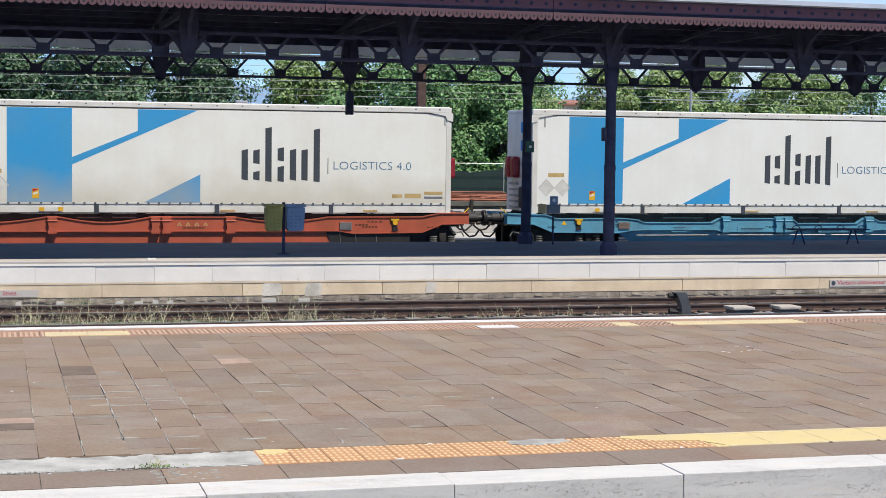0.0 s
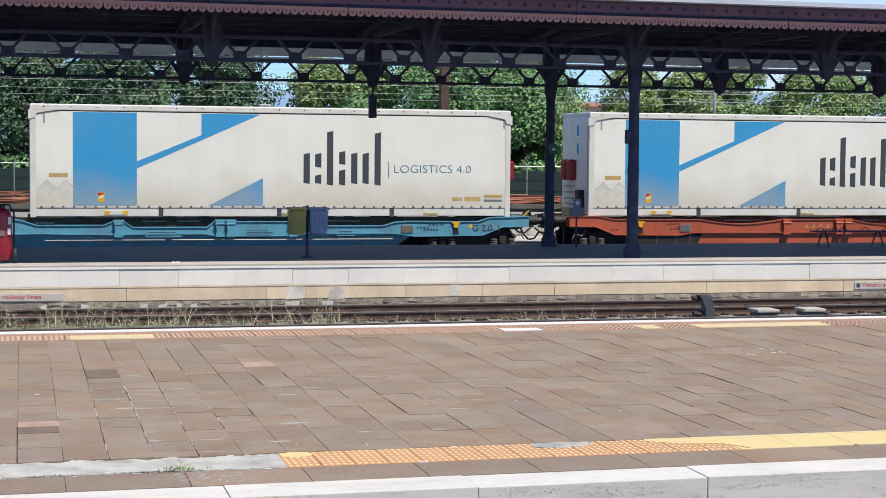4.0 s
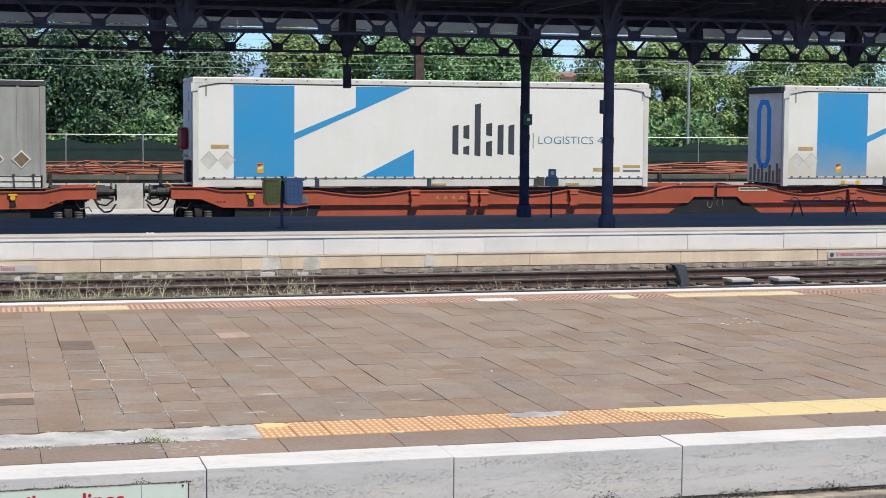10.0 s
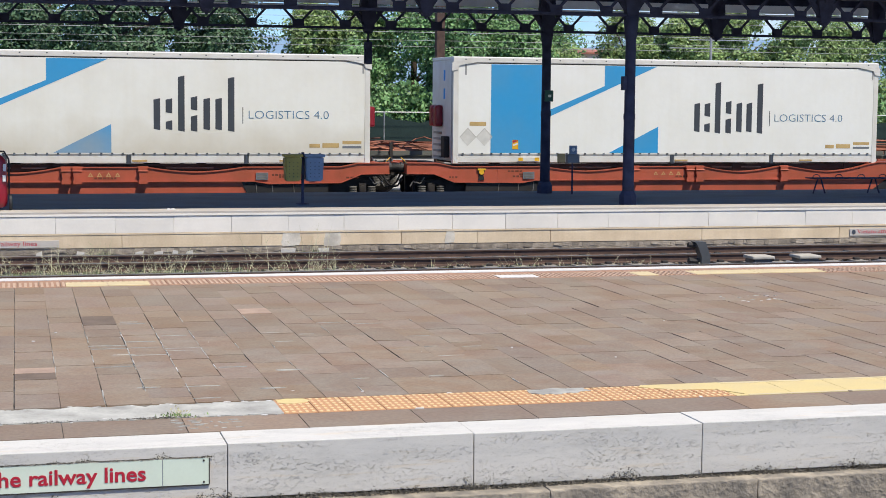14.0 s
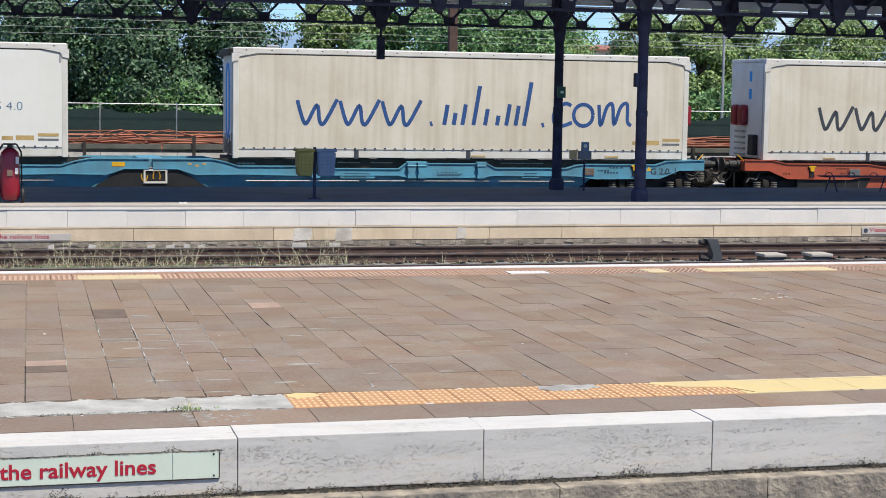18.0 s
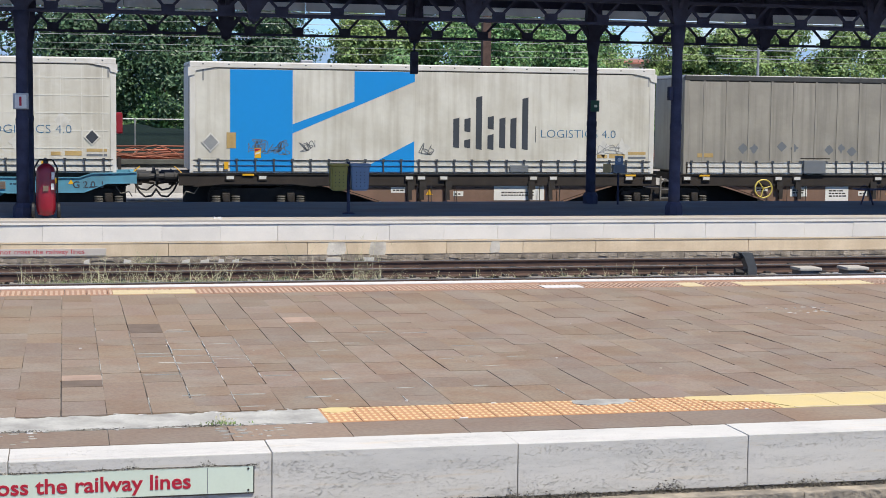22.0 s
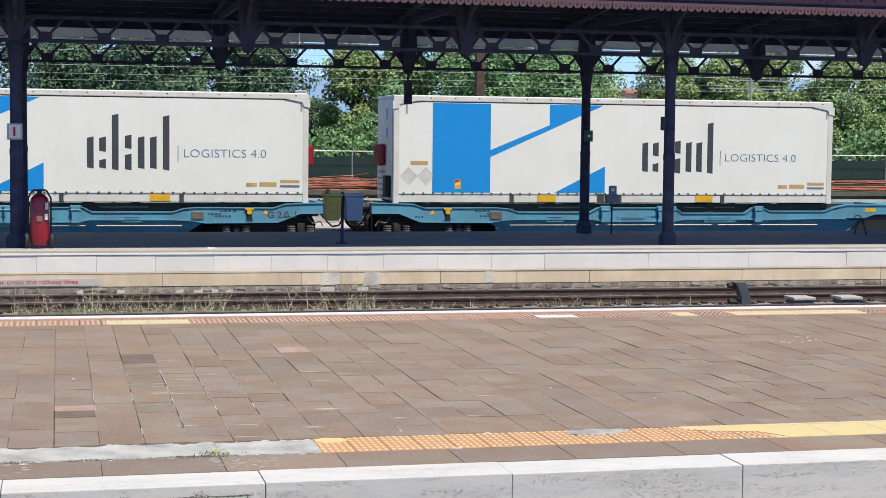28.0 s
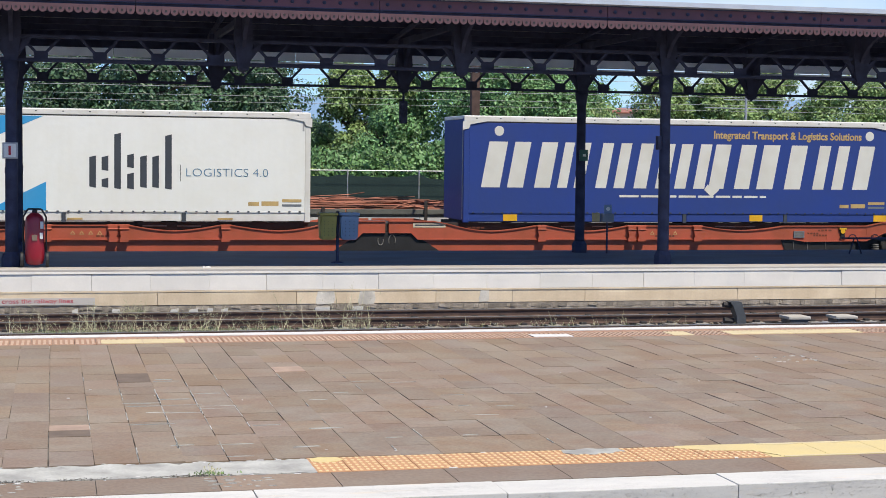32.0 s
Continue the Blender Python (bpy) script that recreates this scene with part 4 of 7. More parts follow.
        while u < 9.3:
            w = rw.uniform(0.16, 0.62)
            part("small_print_bar", flat(B(), rect(u, min(u + w, 9.42), 0.725, 0.785)), M_PRINT_WHITE, ob)
            u += w + 0.07
        part("white_emblem", flat(B(), [(7.42, 0.95), (7.66, 0.74), (7.90, 0.95), (7.80, 1.10), (7.66, 1.0), (7.52, 1.10)], t=0.006), M_PRINT_WHITE, ob, "small white pointed emblem")
    if trim == "plain":
        if curtain.name not in batten_mesh:
            batten_mesh[curtain.name] = mesh("batten", prism(B(), [(0.0, 0.34), (0.06, 0.34), (0.06, 2.82), (0.0, 2.82)], -0.012, 0.002), curtain)
        for i in range(18):
            o = new("batten", batten_mesh[curtain.name])
            o.parent, o.location = ob, (px(0.6 + i * 0.72), YF, 0)
        spots = ((2.45, 0.93), (4.20, 1.0), (4.93, 0.96), (6.15, 0.88)) if curtain.name.startswith("grey") else ((1.9, 0.78), (2.25, 0.78), (3.15, 0.84), (3.55, 0.80), (4.7, 0.74), (5.1, 0.80), (5.45, 0.70), (8.3, 0.86))
        for k, (u, z) in enumerate(spots):
            torn_diamond(ob, u, z, 0.165 if u < 6 else 0.2, M_BOXGREY if len(spots) > 5 else M_LEVER, k if len(spots) > 5 else 2 * k)
        for u in (12.25, 12.95):
            framed_diamond(ob, u, 0.80, 0.26, M_LABEL_DULL, M_PLACARD)
        for u, hgt in ((3.85, 0.42), (8.95, 0.40)):
            tb = part("tool_box", box(B(), px(u), px(u + 0.72), YF - 0.09, YF - 0.022, 0.02, hgt, 0.02), M_BOXGREY if u < 5 else M_RUSTY, ob, "grimy tool box with a carrying bar")
            part("carrying_bar", tube(B(), (px(u - 0.1), YF - 0.06, hgt + 0.06), (px(u + 0.85), YF - 0.06, hgt + 0.06), 0.02, 6), M_GRIME, tb)
        part("label_plate", flat(B(), rect(0.45, 0.95, 0.50, 0.62)), M_LABEL, ob)
    else:
        if trim == "bars":
            soiled = curtain in (M_DIRTY, M_DUSTY)
            if soiled and ends != "emblem":
                framed_diamond(ob, 0.58, 0.82, 0.26, M_GALV, M_PLACARD)
            if soiled and skirt == "white" and ends == "red":
                part("brand_bar", box(B(), px(0.22), px(1.02), YF - 0.042, YF - 0.036, 0.09, 0.16), M_CRIMSON, ob, "plain crimson bar on the skirt")
            for u in () if soiled else (0.45, 0.95):
                d = 0.25
                b = flat(B(), [(u - d, 0.74), (u, 0.74 - d), (u + d, 0.74), (u, 0.74 + d)])
                part("diamond_placard", b, M_PLACARD, ob, "folding diamond placard")
                # grey edge strip paints the placard's shadow
                part("placard_fold", flat(B(), [(u - d, 0.745), (u, 0.745 + d), (u + d, 0.745), (u + d - 0.03, 0.745), (u, 0.715 + d), (u - d + 0.03, 0.745)], t=0.007), M_LID, ob)
            if not soiled:
                part("label_plate", flat(B(), rect(0.5, 1.0, 1.05, 1.16)), M_LABEL, ob)
            if skirt == "slat":
                for k, (u, z) in enumerate(((12.05, 0.72), (12.6, 0.72)) if ends == "plain" else ((10.95, 0.78), (12.15, 1.35))):
                    torn_diamond(ob, u, z, 0.28, M_PLACARD, 2 * k + 1)
                if ends == "emblem":
                    framed_diamond(ob, 12.95, 0.92, 0.22, M_INK, M_PRINT_WHITE)
                    # pale welded seams of a mended tarpaulin
                    for k in range(9):
                        part("mended_seam", flat(B(), rect(8.75 + k * 0.56, 8.775 + k * 0.56, 0.42, 2.74), t=0.0045), M_PRINT_WHITE, ob)
                    for k in range(5):
                        part("mended_seam", flat(B(), rect(8.2, 13.4, 0.62 + k * 0.45, 0.642 + k * 0.45), t=0.0052), M_PRINT_WHITE, ob)
                if ends == "plain":
                    part("yellow_panel", flat(B(), rect(1.02, 1.28, 0.66, 1.08), t=0.0065), M_LABEL, ob)
                    scribble(ob, 1.62, 2.2, 0.54, 0.9, 34, M_BOXGREY, 5)
                    scribble(ob, 2.15, 2.8, 0.50, 0.86, 34, M_BOXGREY, 15)
                    scribble(ob, 3.05, 3.5, 0.5, 0.9, 22, M_BOXGREY, 6)
                    scribble(ob, 6.45, 7.0, 0.5, 0.85, 18, M_BOXGREY, 7)
                    scribble(ob, 11.75, 12.9, 0.5, 0.85, 18, M_GALV, 8)
                for u in (0.95, 11.6):
                    part("reflector", box(B(), px(u), px(u + 0.12), YF - 0.03, YF - 0.021, 0.10, 0.30), M_YELLOW, ob)
            part("lashing_hook", flat(B(), [(0.35, 2.78), (0.75, 2.78), (0.75, 2.75), (0.4, 2.75), (0.4, 2.45), (0.35, 2.45)]), M_GALV, ob)
            part("lashing_hook", flat(B(), [(13.05, 2.78), (13.42, 2.78), (13.42, 2.45), (13.37, 2.45), (13.37, 2.75), (13.05, 2.75)]), M_GALV, ob)
        for a, c, d, e in ((11.85, 12.15, 0.44, 0.54), (12.22, 12.7, 0.44, 0.56), (12.8, 13.35, 0.54, 0.62)):
            part("label_plate", flat(B(), rect(a, c, d, e)), M_LABEL, ob)
        b = B()
        flat(b, rect(12.8, 13.35, 0.425, 0.485))
        part("number_bar", b, M_BOXGREY, ob, "grey marking bar")
        if trim == "bars":
            wl_ = part("warning_label", flat(B(), rect(1.80, 1.98, 0.40, 0.66), t=0.0075), M_YELLOW, ob, "yellow, red and white hazard label")
            part("red_field", flat(B(), [(1.81, 0.57), (1.97, 0.63), (1.97, 0.65), (1.81, 0.65)], t=0.009), M_CRIMSON, wl_)
            part("white_field", flat(B(), [(1.82, 0.49), (1.96, 0.53), (1.96, 0.58), (1.82, 0.54)], t=0.0088), M_PRINT_WHITE, wl_)
        vivid = blue is not None and blue.name.startswith("vivid")
        for a in ((4.3, 9.2) if vivid else ((2.0, 6.9, 11.0) if trim != "blocks" else (1.2, 8.9, 13.0))):
            tall = vivid or trim == "blocks"
            plate = vivid and ends == "plain"
            if trim == "bars" and not vivid and a == 2.0:
                lp = part("label_plate", box(B(), px(1.98), px(2.62), YF - 0.042, YF - 0.036, 0.075, 0.165), M_PRINT_WHITE, ob, "white skirt label between yellow squares")
                for q in (1.98, 2.48):
                    part("yellow_square", box(B(), px(q), px(q + 0.14), YF - 0.046, YF - 0.0425, 0.07, 0.17), M_YELLOW, lp)
                continue
            part("reflector", box(B(), px(a), px(a + (0.55 if vivid else 0.42)), YF - 0.04 if skirt == "slat" else YF + 0.002, YF + 0.02, 0.05 if tall else 0.06, 0.23 if tall else 0.11), M_BOXGREY if plate else M_YELLOW if tall else M_LABEL, ob, "dark grey skirt plate" if plate else "yellow side reflector" if tall else "dull ochre side reflector")
    return ob


def torn_diamond(ob, u, z, d, m, seed):
    rt = random.Random(seed + int(u * 100))
    pts = []
    for k in range(12):
        a = k * math.pi / 6
        r = d / (abs(math.cos(a)) + abs(math.sin(a))) * rt.uniform(0.62 if seed % 2 else 0.9, 1.08)
        pts.append((u + r * math.cos(a), z + r * math.sin(a)))
    part("torn_placard", flat(B(), pts), m, ob, "weathered torn diamond placard")


def framed_diamond(ob, u, z, d, m, m2):
    p = part("diamond_placard", flat(B(), [(u - d, z), (u, z - d), (u + d, z), (u, z + d)], t=0.016), m2, ob, "framed diamond placard")
    e = d * 0.8
    part("placard_field", flat(B(), [(u - e, z), (u, z - e), (u + e, z), (u, z + e)], t=0.019), m, p)


def scribble(ob, u0, u1, z0, z1, n, m, seed):
    """One sprayed line that wanders without words."""
    rs = random.Random(seed)
    pts = []
    for k in range(n):
        q = k / (n - 1)
        pts.append((px(u0 + (u1 - u0) * min(1, max(0, 0.5 + 0.5 * math.sin(q * 9.0 + seed) * q + rs.uniform(-0.3, 0.3)))), rs.uniform(z0, z1)))
    part("sprayed_scribble", ribbon(pts, 0.016, YF - 0.0065), m, ob, "thin sprayed scribble")


def stretch(ob, k):
    """Taller or lower build of a body: scales its own meshes about the deck."""
    for c in ob.children:
        if c.type == "MESH" and c.data.users == 1:
            c.location.z *= k
            turned = abs(c.rotation_euler.x) > 1
            for v in c.data.vertices:
                if turned:
                    v.co.y *= k
                else:
                    v.co.z *= k
            for d in c.children:
                for v in d.data.vertices:
                    v.co.z *= k
    return ob


def place(ob, i):
    ob.location.x = RIGHT[i] + 0.015 - LT / 2
    return ob


kinds = {
    "clean": swap_body("white curtain-sided swap body with blue panels and slate bars", M_CURTAIN, "bars", ends="red"),
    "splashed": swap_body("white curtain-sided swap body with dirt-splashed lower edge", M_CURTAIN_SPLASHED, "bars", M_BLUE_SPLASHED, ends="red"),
    "worn_blue": swap_body("soiled swap body with strapped slats and a blue ring emblem", M_DIRTY, "bars", M_VIVID_BLUE, "slat", ends="emblem"),
    "bright_emblem": swap_body("white swap body with vivid blue panels and ring emblem", M_CURTAIN, "bars", M_VIVID_BLUE, ends="emblem"),
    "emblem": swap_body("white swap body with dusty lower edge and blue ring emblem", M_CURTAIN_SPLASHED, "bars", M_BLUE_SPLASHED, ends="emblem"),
    "worn": swap_body("soiled white swap body with vivid blue panels and strapped slats", M_DIRTY, "bars", M_VIVID_BLUE, "slat"),
    "dusty": swap_body("dusty beige swap body with vivid blue panels", M_DUSTY, "bars", M_VIVID_BLUE, ends="dark"),
    "faded": swap_body("faded off-white swap body with vivid blue panels", M_DIRTY, "bars", M_VIVID_BLUE, ends="red"),
    "bright": swap_body("white swap body with vivid blue panels", M_CURTAIN, "bars", M_VIVID_BLUE, ends="red"),
    "script": swap_body("stained cream swap body with blue handwritten strokes", M_CREAM, "script", ends="emblem"),
    "script_dark": swap_body("stained cream swap body with dark handwritten strokes", M_CREAM, "script", M_INK, ends="red"),
    "grey": swap_body("plain grey curtain-sided swap body with diamond placards", M_GREY, "plain", skirt="slat", ends="dark"),
    "taupe": swap_body("grimy taupe curtain-sided swap body with diamond placards", M_TAUPE, "plain", skirt="slat", ends="dark"),
    "navy": swap_body("deep blue swap body with large slanted white blocks", M_NAVY, "blocks", skirt="blue", ends="plain"),
}
for k, ob in kinds.items():
    stretch(ob, {"grey": 0.982, "taupe": 0.982, "worn_blue": 1.05}.get(k, 1.034))
for c in kinds["worn_blue"].children + kinds["worn"].children:
    if c.name.split(".")[0] in ("slate_bar", "lettering", "thin_rule"):
        c.location.z -= 0.215
LOADS = ["clean", "emblem", "splashed", "emblem", "splashed", "emblem", "clean", "grey", "clean", "emblem", "script_dark", "script", "clean", "taupe", "worn", "worn_blue", "faded", "navy", "bright", "bright_emblem", "dusty", "navy", "clean"]
used, loads = set(), []
for i, k in enumerate(LOADS):
    if k not in used:
        used.add(k)
        loads.append(place(kinds[k], i))
    else:
        c = copy_thing(kinds[k], pose(0, TY, DECK))
        loads.append(place(c, i))

# ---- wagons ----
wheel_mesh = mesh("wheel", lathe(B(), [(0.05, -0.06), (0.16, -0.065), (0.17, -0.03), (0.38, -0.02), (0.40, -0.06), (0.46, -0.06), (0.465, 0.05), (0.49, 0.055), (0.49, 0.075), (0.40, 0.075), (0.38, 0.02), (0.05, 0.03)], 0, 0, 24, "y"), M_GRIME, False)
b = box(B(), -0.11, 0.11, -0.12, 0.10, -0.16, 0.16, 0.03)
lathe(b, [(0.10, -0.12), (0.095, -0.15), (0.03, -0.155)], 0, 0, 12, "y")
axlebox_mesh = mesh("axle_box", b, M_GRIME)
b = B()
for d in (-0.27, 0.27):
    for k in range(5):
        lathe(b, [(0.07, -0.16 + k * 0.062), (0.12, -0.15 + k * 0.062), (0.12, -0.125 + k * 0.062), (0.07, -0.115 + k * 0.062)], d, 0, 10, "z")
spring_mesh = mesh("spring", b, M_SPRING)
frame_mesh = mesh("side_frame", prism(B(), [(-1.35, 0.56), (-1.2, 0.50), (-0.62, 0.50), (-0.45, 0.26), (0.45, 0.26), (0.62, 0.50), (1.2, 0.50), (1.35, 0.56), (1.30, 0.66), (0.5, 0.74), (-0.5, 0.74), (-1.30, 0.66)], -0.05, 0.05), M_GRIME)
bolster_mesh = mesh("bogie", box(B(), -0.35, 0.35, -1.0, 1.0, 0.42, 0.74, 0.03), M_GRIME)


def bogie(parent, x, label="grimy two-axle bogie"):
    bg = tagged(new("bogie", bolster_mesh), label)
    bg.parent, bg.location = parent, (x, 0, 0)
    for s in (-1, 1):
        f = new("side_frame", frame_mesh)
        f.parent, f.location = bg, (0, s * 1.0, 0)
        if s > 0:
            f.rotation_euler = (0, 0, math.pi)
        for ax in (-0.9, 0.9):
            w = new("wheel", wheel_mesh)
            w.parent, w.location = bg, (ax, s * 0.75, 0.46)
            if s > 0:
                w.rotation_euler = (0, 0, math.pi)
            a = new("axle_box", axlebox_mesh)
            a.parent, a.location = bg, (ax, s * 1.08, 0.46)
            if s > 0:
                a.rotation_euler = (0, 0, math.pi)
            if s < 0:
                q = new("spring", spring_mesh)
                q.parent, q.location = bg, (ax, -1.14, 0.40)
    return bg


def coupling_gear(ob, e, s):
    """Buffers, screw coupling, brake hoses and shunter's handrail at a wagon end x = e that faces s."""
    for yy in (-0.875, 0.875):
        b = tube(B(), (e, yy, 1.04), (e + s * 0.36, yy, 1.04), 0.135, 14)
        tube(b, (e + s * 0.06, yy, 1.04), (e + s * 0.10, yy, 1.04), 0.165, 14)
        tube(b, (e + s * 0.36, yy, 1.04), (e + s * 0.53, yy, 1.04), 0.105, 12)
        lathe_x = tube(b, (e + s * 0.53, yy, 1.04), (e + s * 0.565, yy, 1.04), 0.225, 16)
        part("buffer", lathe_x, M_BLACK, ob, "greasy black side buffer")
    b = B()
    hang = [(e - s * 0.05, 0.92), (e + s * 0.10, 0.62), (e + s * 0.26, 0.47), (e + s * 0.44, 0.50), (e + s * 0.58, 0.70)]
    for p, q in zip(hang, hang[1:]):
        tube(b, (p[0], -0.45, p[1]), (q[0], -0.45, q[1]), 0.028, 6)
    hang = [(e - s * 0.05, 0.88), (e + s * 0.16, 0.66), (e + s * 0.36, 0.62), (e + s * 0.56, 0.78)]
    for p, q in zip(hang, hang[1:]):
        tube(b, (p[0], 0.3, p[1]), (q[0], 0.3, q[1]), 0.028, 6)
    part("brake_hose", b, M_BLACK, ob, "hanging black brake hoses")
    b = tube(B(), (e, 0, 0.9), (e + s * 0.55, 0, 0.84), 0.05, 6)
    box(b, min(e, e + s * 0.2), max(e, e + s * 0.2), -0.1, 0.1, 0.78, 1.0, 0.02)
    part("coupling", b, M_GRIME, ob, "screw coupling")
    b = B()
    tube(b, (e - s * 0.55, -1.18, 0.78), (e - s * 0.42, -1.20, 0.60), 0.018, 6)
    tube(b, (e - s * 0.42, -1.20, 0.60), (e - s * 0.20, -1.20, 0.66), 0.018, 6)
    tube(b, (e - s * 0.20, -1.20, 0.66), (e - s * 0.12, -1.20, 0.52), 0.018, 6)
    part("uncoupling_handle", b, M_SPRING, ob, "bent pale handle")
    b = tube(B(), (e - s * 0.1, -1.0, 1.16), (e + s * 0.10, -0.95, 1.34), 0.014, 6)
    part("yellow_hose", b, M_YELLOW, ob, "thin yellow handrail")


def dips(style):
    """Upper edge of the side sill from the joint to the wagon's end."""
    if style == "deep":
        pts = [(0.05, 1.19), (1.35, 1.19), (1.75, 1.12)]
        for a, c, lo in ((1.75, 4.36, 0.91), (4.74, 7.16, 0.91), (9.50, 12.1, 0.93)):
            top0 = 1.12 if a < 2 else 1.06
            for k in range(1 if a < 2 else 0, 13):
                q = k / 12
                h = lo + (top0 + (1.06 - top0) * q - lo) * abs(2 * q - 1) ** 1.7
                pts.append((a + (c - a) * q, h))
            pts.append((c + 0.02, 1.065))
        return pts + [(14.86, 1.07), (15.35, 1.17), (16.25, 1.18)]
    return [(0.05, 1.125), (1.65, 1.125), (2.0, 1.06), (2.4, 0.935), (4.15, 0.935), (4.4, 1.04), (4.7, 1.04), (4.95, 0.875), (6.95, 0.875), (7.15, 1.03), (9.55, 1.03), (9.78, 0.905), (11.95, 0.905), (12.25, 1.0), (12.6, 1.03), (14.72, 1.02), (15.05, 1.13), (16.25, 1.165)]


def wagon(label, paint, style, units=(-1, 1)):
    """Articulated container wagon about its joint at x = 0; each unit carries one load and ends in buffers."""
    ob = thing("container_wagon", (0, TY, 0), label, "wagon", "wagons of the goods train")
    yf = -1.30
    deep = style == "deep"
    top = dips(style)
    low = [(16.25, 0.90), (15.45, 0.89), (14.85, 0.65), (12.82, 0.63), (12.4, 0.70)]
    low += [(0.9, 0.70), (0.70, 0.89), (0.05, 0.89)] if deep else [(11.9, 0.72), (9.7, 0.72), (9.4, 0.66), (7.2, 0.66), (6.9, 0.72), (4.9, 0.72), (4.6, 0.70), (2.4, 0.74), (1.2, 0.72), (0.72, 0.88), (0.05, 0.88)]
    web = [(0.72, 0.90), (15.0, 0.90), (14.75, 0.66), (12.80, 0.64), (12.35, 0.34), (1.55, 0.34)]
    for s in units:
        def sx(pts):
            return [(s * a, c) for a, c in pts]
        for side in (-1, 1):
            y0 = yf if side < 0 else -yf - 0.05
            sill = part("side_sill", prism(B(), sx(top + low), y0, y0 + 0.05), paint, ob, "side sill with a wavy upper edge" if side < 0 else "")
            part("web_plate", prism(B(), sx(web), side * (1.235 if deep else 1.12) - 0.012, side * (1.235 if deep else 1.12) + 0.012), paint, ob)
            if side < 0:
                part("top_flange", prism(B(), sx([(a, c + 0.001) for a, c in top] + [(a, c + 0.028) for a, c in top[::-1]]), y0 - 0.03, y0 + 0.16), paint, sill)
                part("bottom_flange", prism(B(), sx([(a, c - 0.001) for a, c in low] + [(a, c - 0.022) for a, c in low[::-1]]), y0 - 0.025, y0 + 0.18), paint, sill)
                edge = [(0.72, 0.88), (1.55, 0.36), (1.60, 0.36), (0.78, 0.88)]
                part("edge_flange", prism(B(), sx(edge), -1.20, -1.10), paint, sill)
                for a in (12.15, 13.55, 14.86):
                    part("weld_seam", box(B(), s * a - 0.012, s * a + 0.012, y0 - 0.006, y0, 0.66, 1.03), paint, sill)
        for a in (4.55, 7.30, 7.60, 9.35):
            aa = s * a
            w = 0.12
            sp = part("folding_spigot", prism(B(), [(aa - w, 1.07), (aa + w, 1.07), (aa + w, 0.94), (aa + w * 0.75, 0.78), (aa + w, 0.72), (aa + w, 0.63), (aa - w, 0.63), (aa - w, 0.72), (aa - w * 0.75, 0.78), (aa - w, 0.94)], yf - 0.09, yf - 0.002), paint, ob, "hinged container bracket")
            part("hinge", box(B(), aa - 0.15, aa + 0.15, yf - 0.07, yf + 0.02, 1.05, 1.105, 0.01), paint, sp)
            part("pin", tube(B(), (aa - 0.14, yf - 0.095, 0.98), (aa + 0.14, yf - 0.095, 0.98), 0.018, 6), paint, sp)
        part("deck_plate", box(B(), min(s * 0.8, s * 16.1), max(s * 0.8, s * 16.1), -0.55, 0.55, 0.80, 1.0), M_GRIME, ob)
        # dark plate added to fill the shaded gap between load and sill
        part("floor_plate", box(B(), min(s * 0.9, s * 16.0), max(s * 0.9, s * 16.0), -1.17, 1.17, 0.80, 0.86), M_GRIME, ob)
        part("longitudinal_beam", box(B(), min(s * 1.6, s * 15.8), max(s * 1.6, s * 15.8), -1.10, -0.98, 0.86, 1.165), M_GRIME, ob)
        for a in (2.3, 6.0, 9.7, 15.2):
            part("load_support", box(B(), s * a - 0.14, s * a + 0.14, yf + 0.17, -yf - 0.05, 0.9, 1.17), M_GRIME, ob)
        for a, c in ((5.2, 6.8), (10.0, 11.3)):
            part("deck_pipe", tube(B(), (s * a, yf + 0.22, 1.06), (s * c, yf + 0.22, 1.06), 0.03, 6), M_SPRING, ob, "pale pipe under the load")
        if not deep:
            # bright rods stand in for the line of sunlit ground below the sill
            for a, c in ((2.6, 5.8), (6.0, 9.6), (9.9, 12.2)):
                part("brake_pipe", tube(B(), (s * a, yf + 0.02, 0.545), (s * c, yf + 0.02, 0.545), 0.013, 6), M_BRIGHT, ob, "bright rod standing in for the sunlit gap below the sill")
            for a, w, z in ((10.85, 0.26, 0.64), (5.75, 0.5, 0.62), (8.45, 0.5, 0.62)):
                pl = part("hanging_plate", box(B(), s * a - w, s * a + w, yf - 0.012, yf + 0.01, z, z + 0.17), paint, ob)
                b = B()
                for k in range(3):
                    box(b, s * a - w * 0.8, s * a + w * (0.5 + 0.1 * k), yf - 0.0145, yf - 0.0125, z + 0.03 + k * 0.045, z + 0.05 + k * 0.045)
                tagged(part("marking_bar", b, M_TEAL_DARK, pl), kind="stuff")
        part("head_stock", box(B(), min(s * 16.25, s * 16.13), max(s * 16.25, s * 16.13), -1.22, 1.22, 0.90, 1.16), paint, ob)
        coupling_gear(ob, s * 16.25, s)
        # fittings on the end of the sill
        b = prism(B(), [(s * 14.05 - 0.13, 1.04), (s * 14.05 + 0.13, 1.04), (s * 14.05 + 0.06, 0.84), (s * 14.05 + 0.09, 0.70), (s * 14.05 - 0.09, 0.70), (s * 14.05 - 0.06, 0.84)], yf - 0.03, yf - 0.001)
        bh = part("brake_lever_plate", b, M_BLACK, ob, "black lever recess")
        b = box(B(), s * 14.05 - 0.12, s * 14.05 + 0.12, yf - 0.055, yf - 0.031, 0.98, 1.03, 0.008)
        lathe(b, [(0.075, yf - 0.034), (0.075, yf - 0.055)], s * 14.05, 0.93, 12, "y")
        part("brake_handle", b, M_YELLOW, bh, "yellow brake change handle")
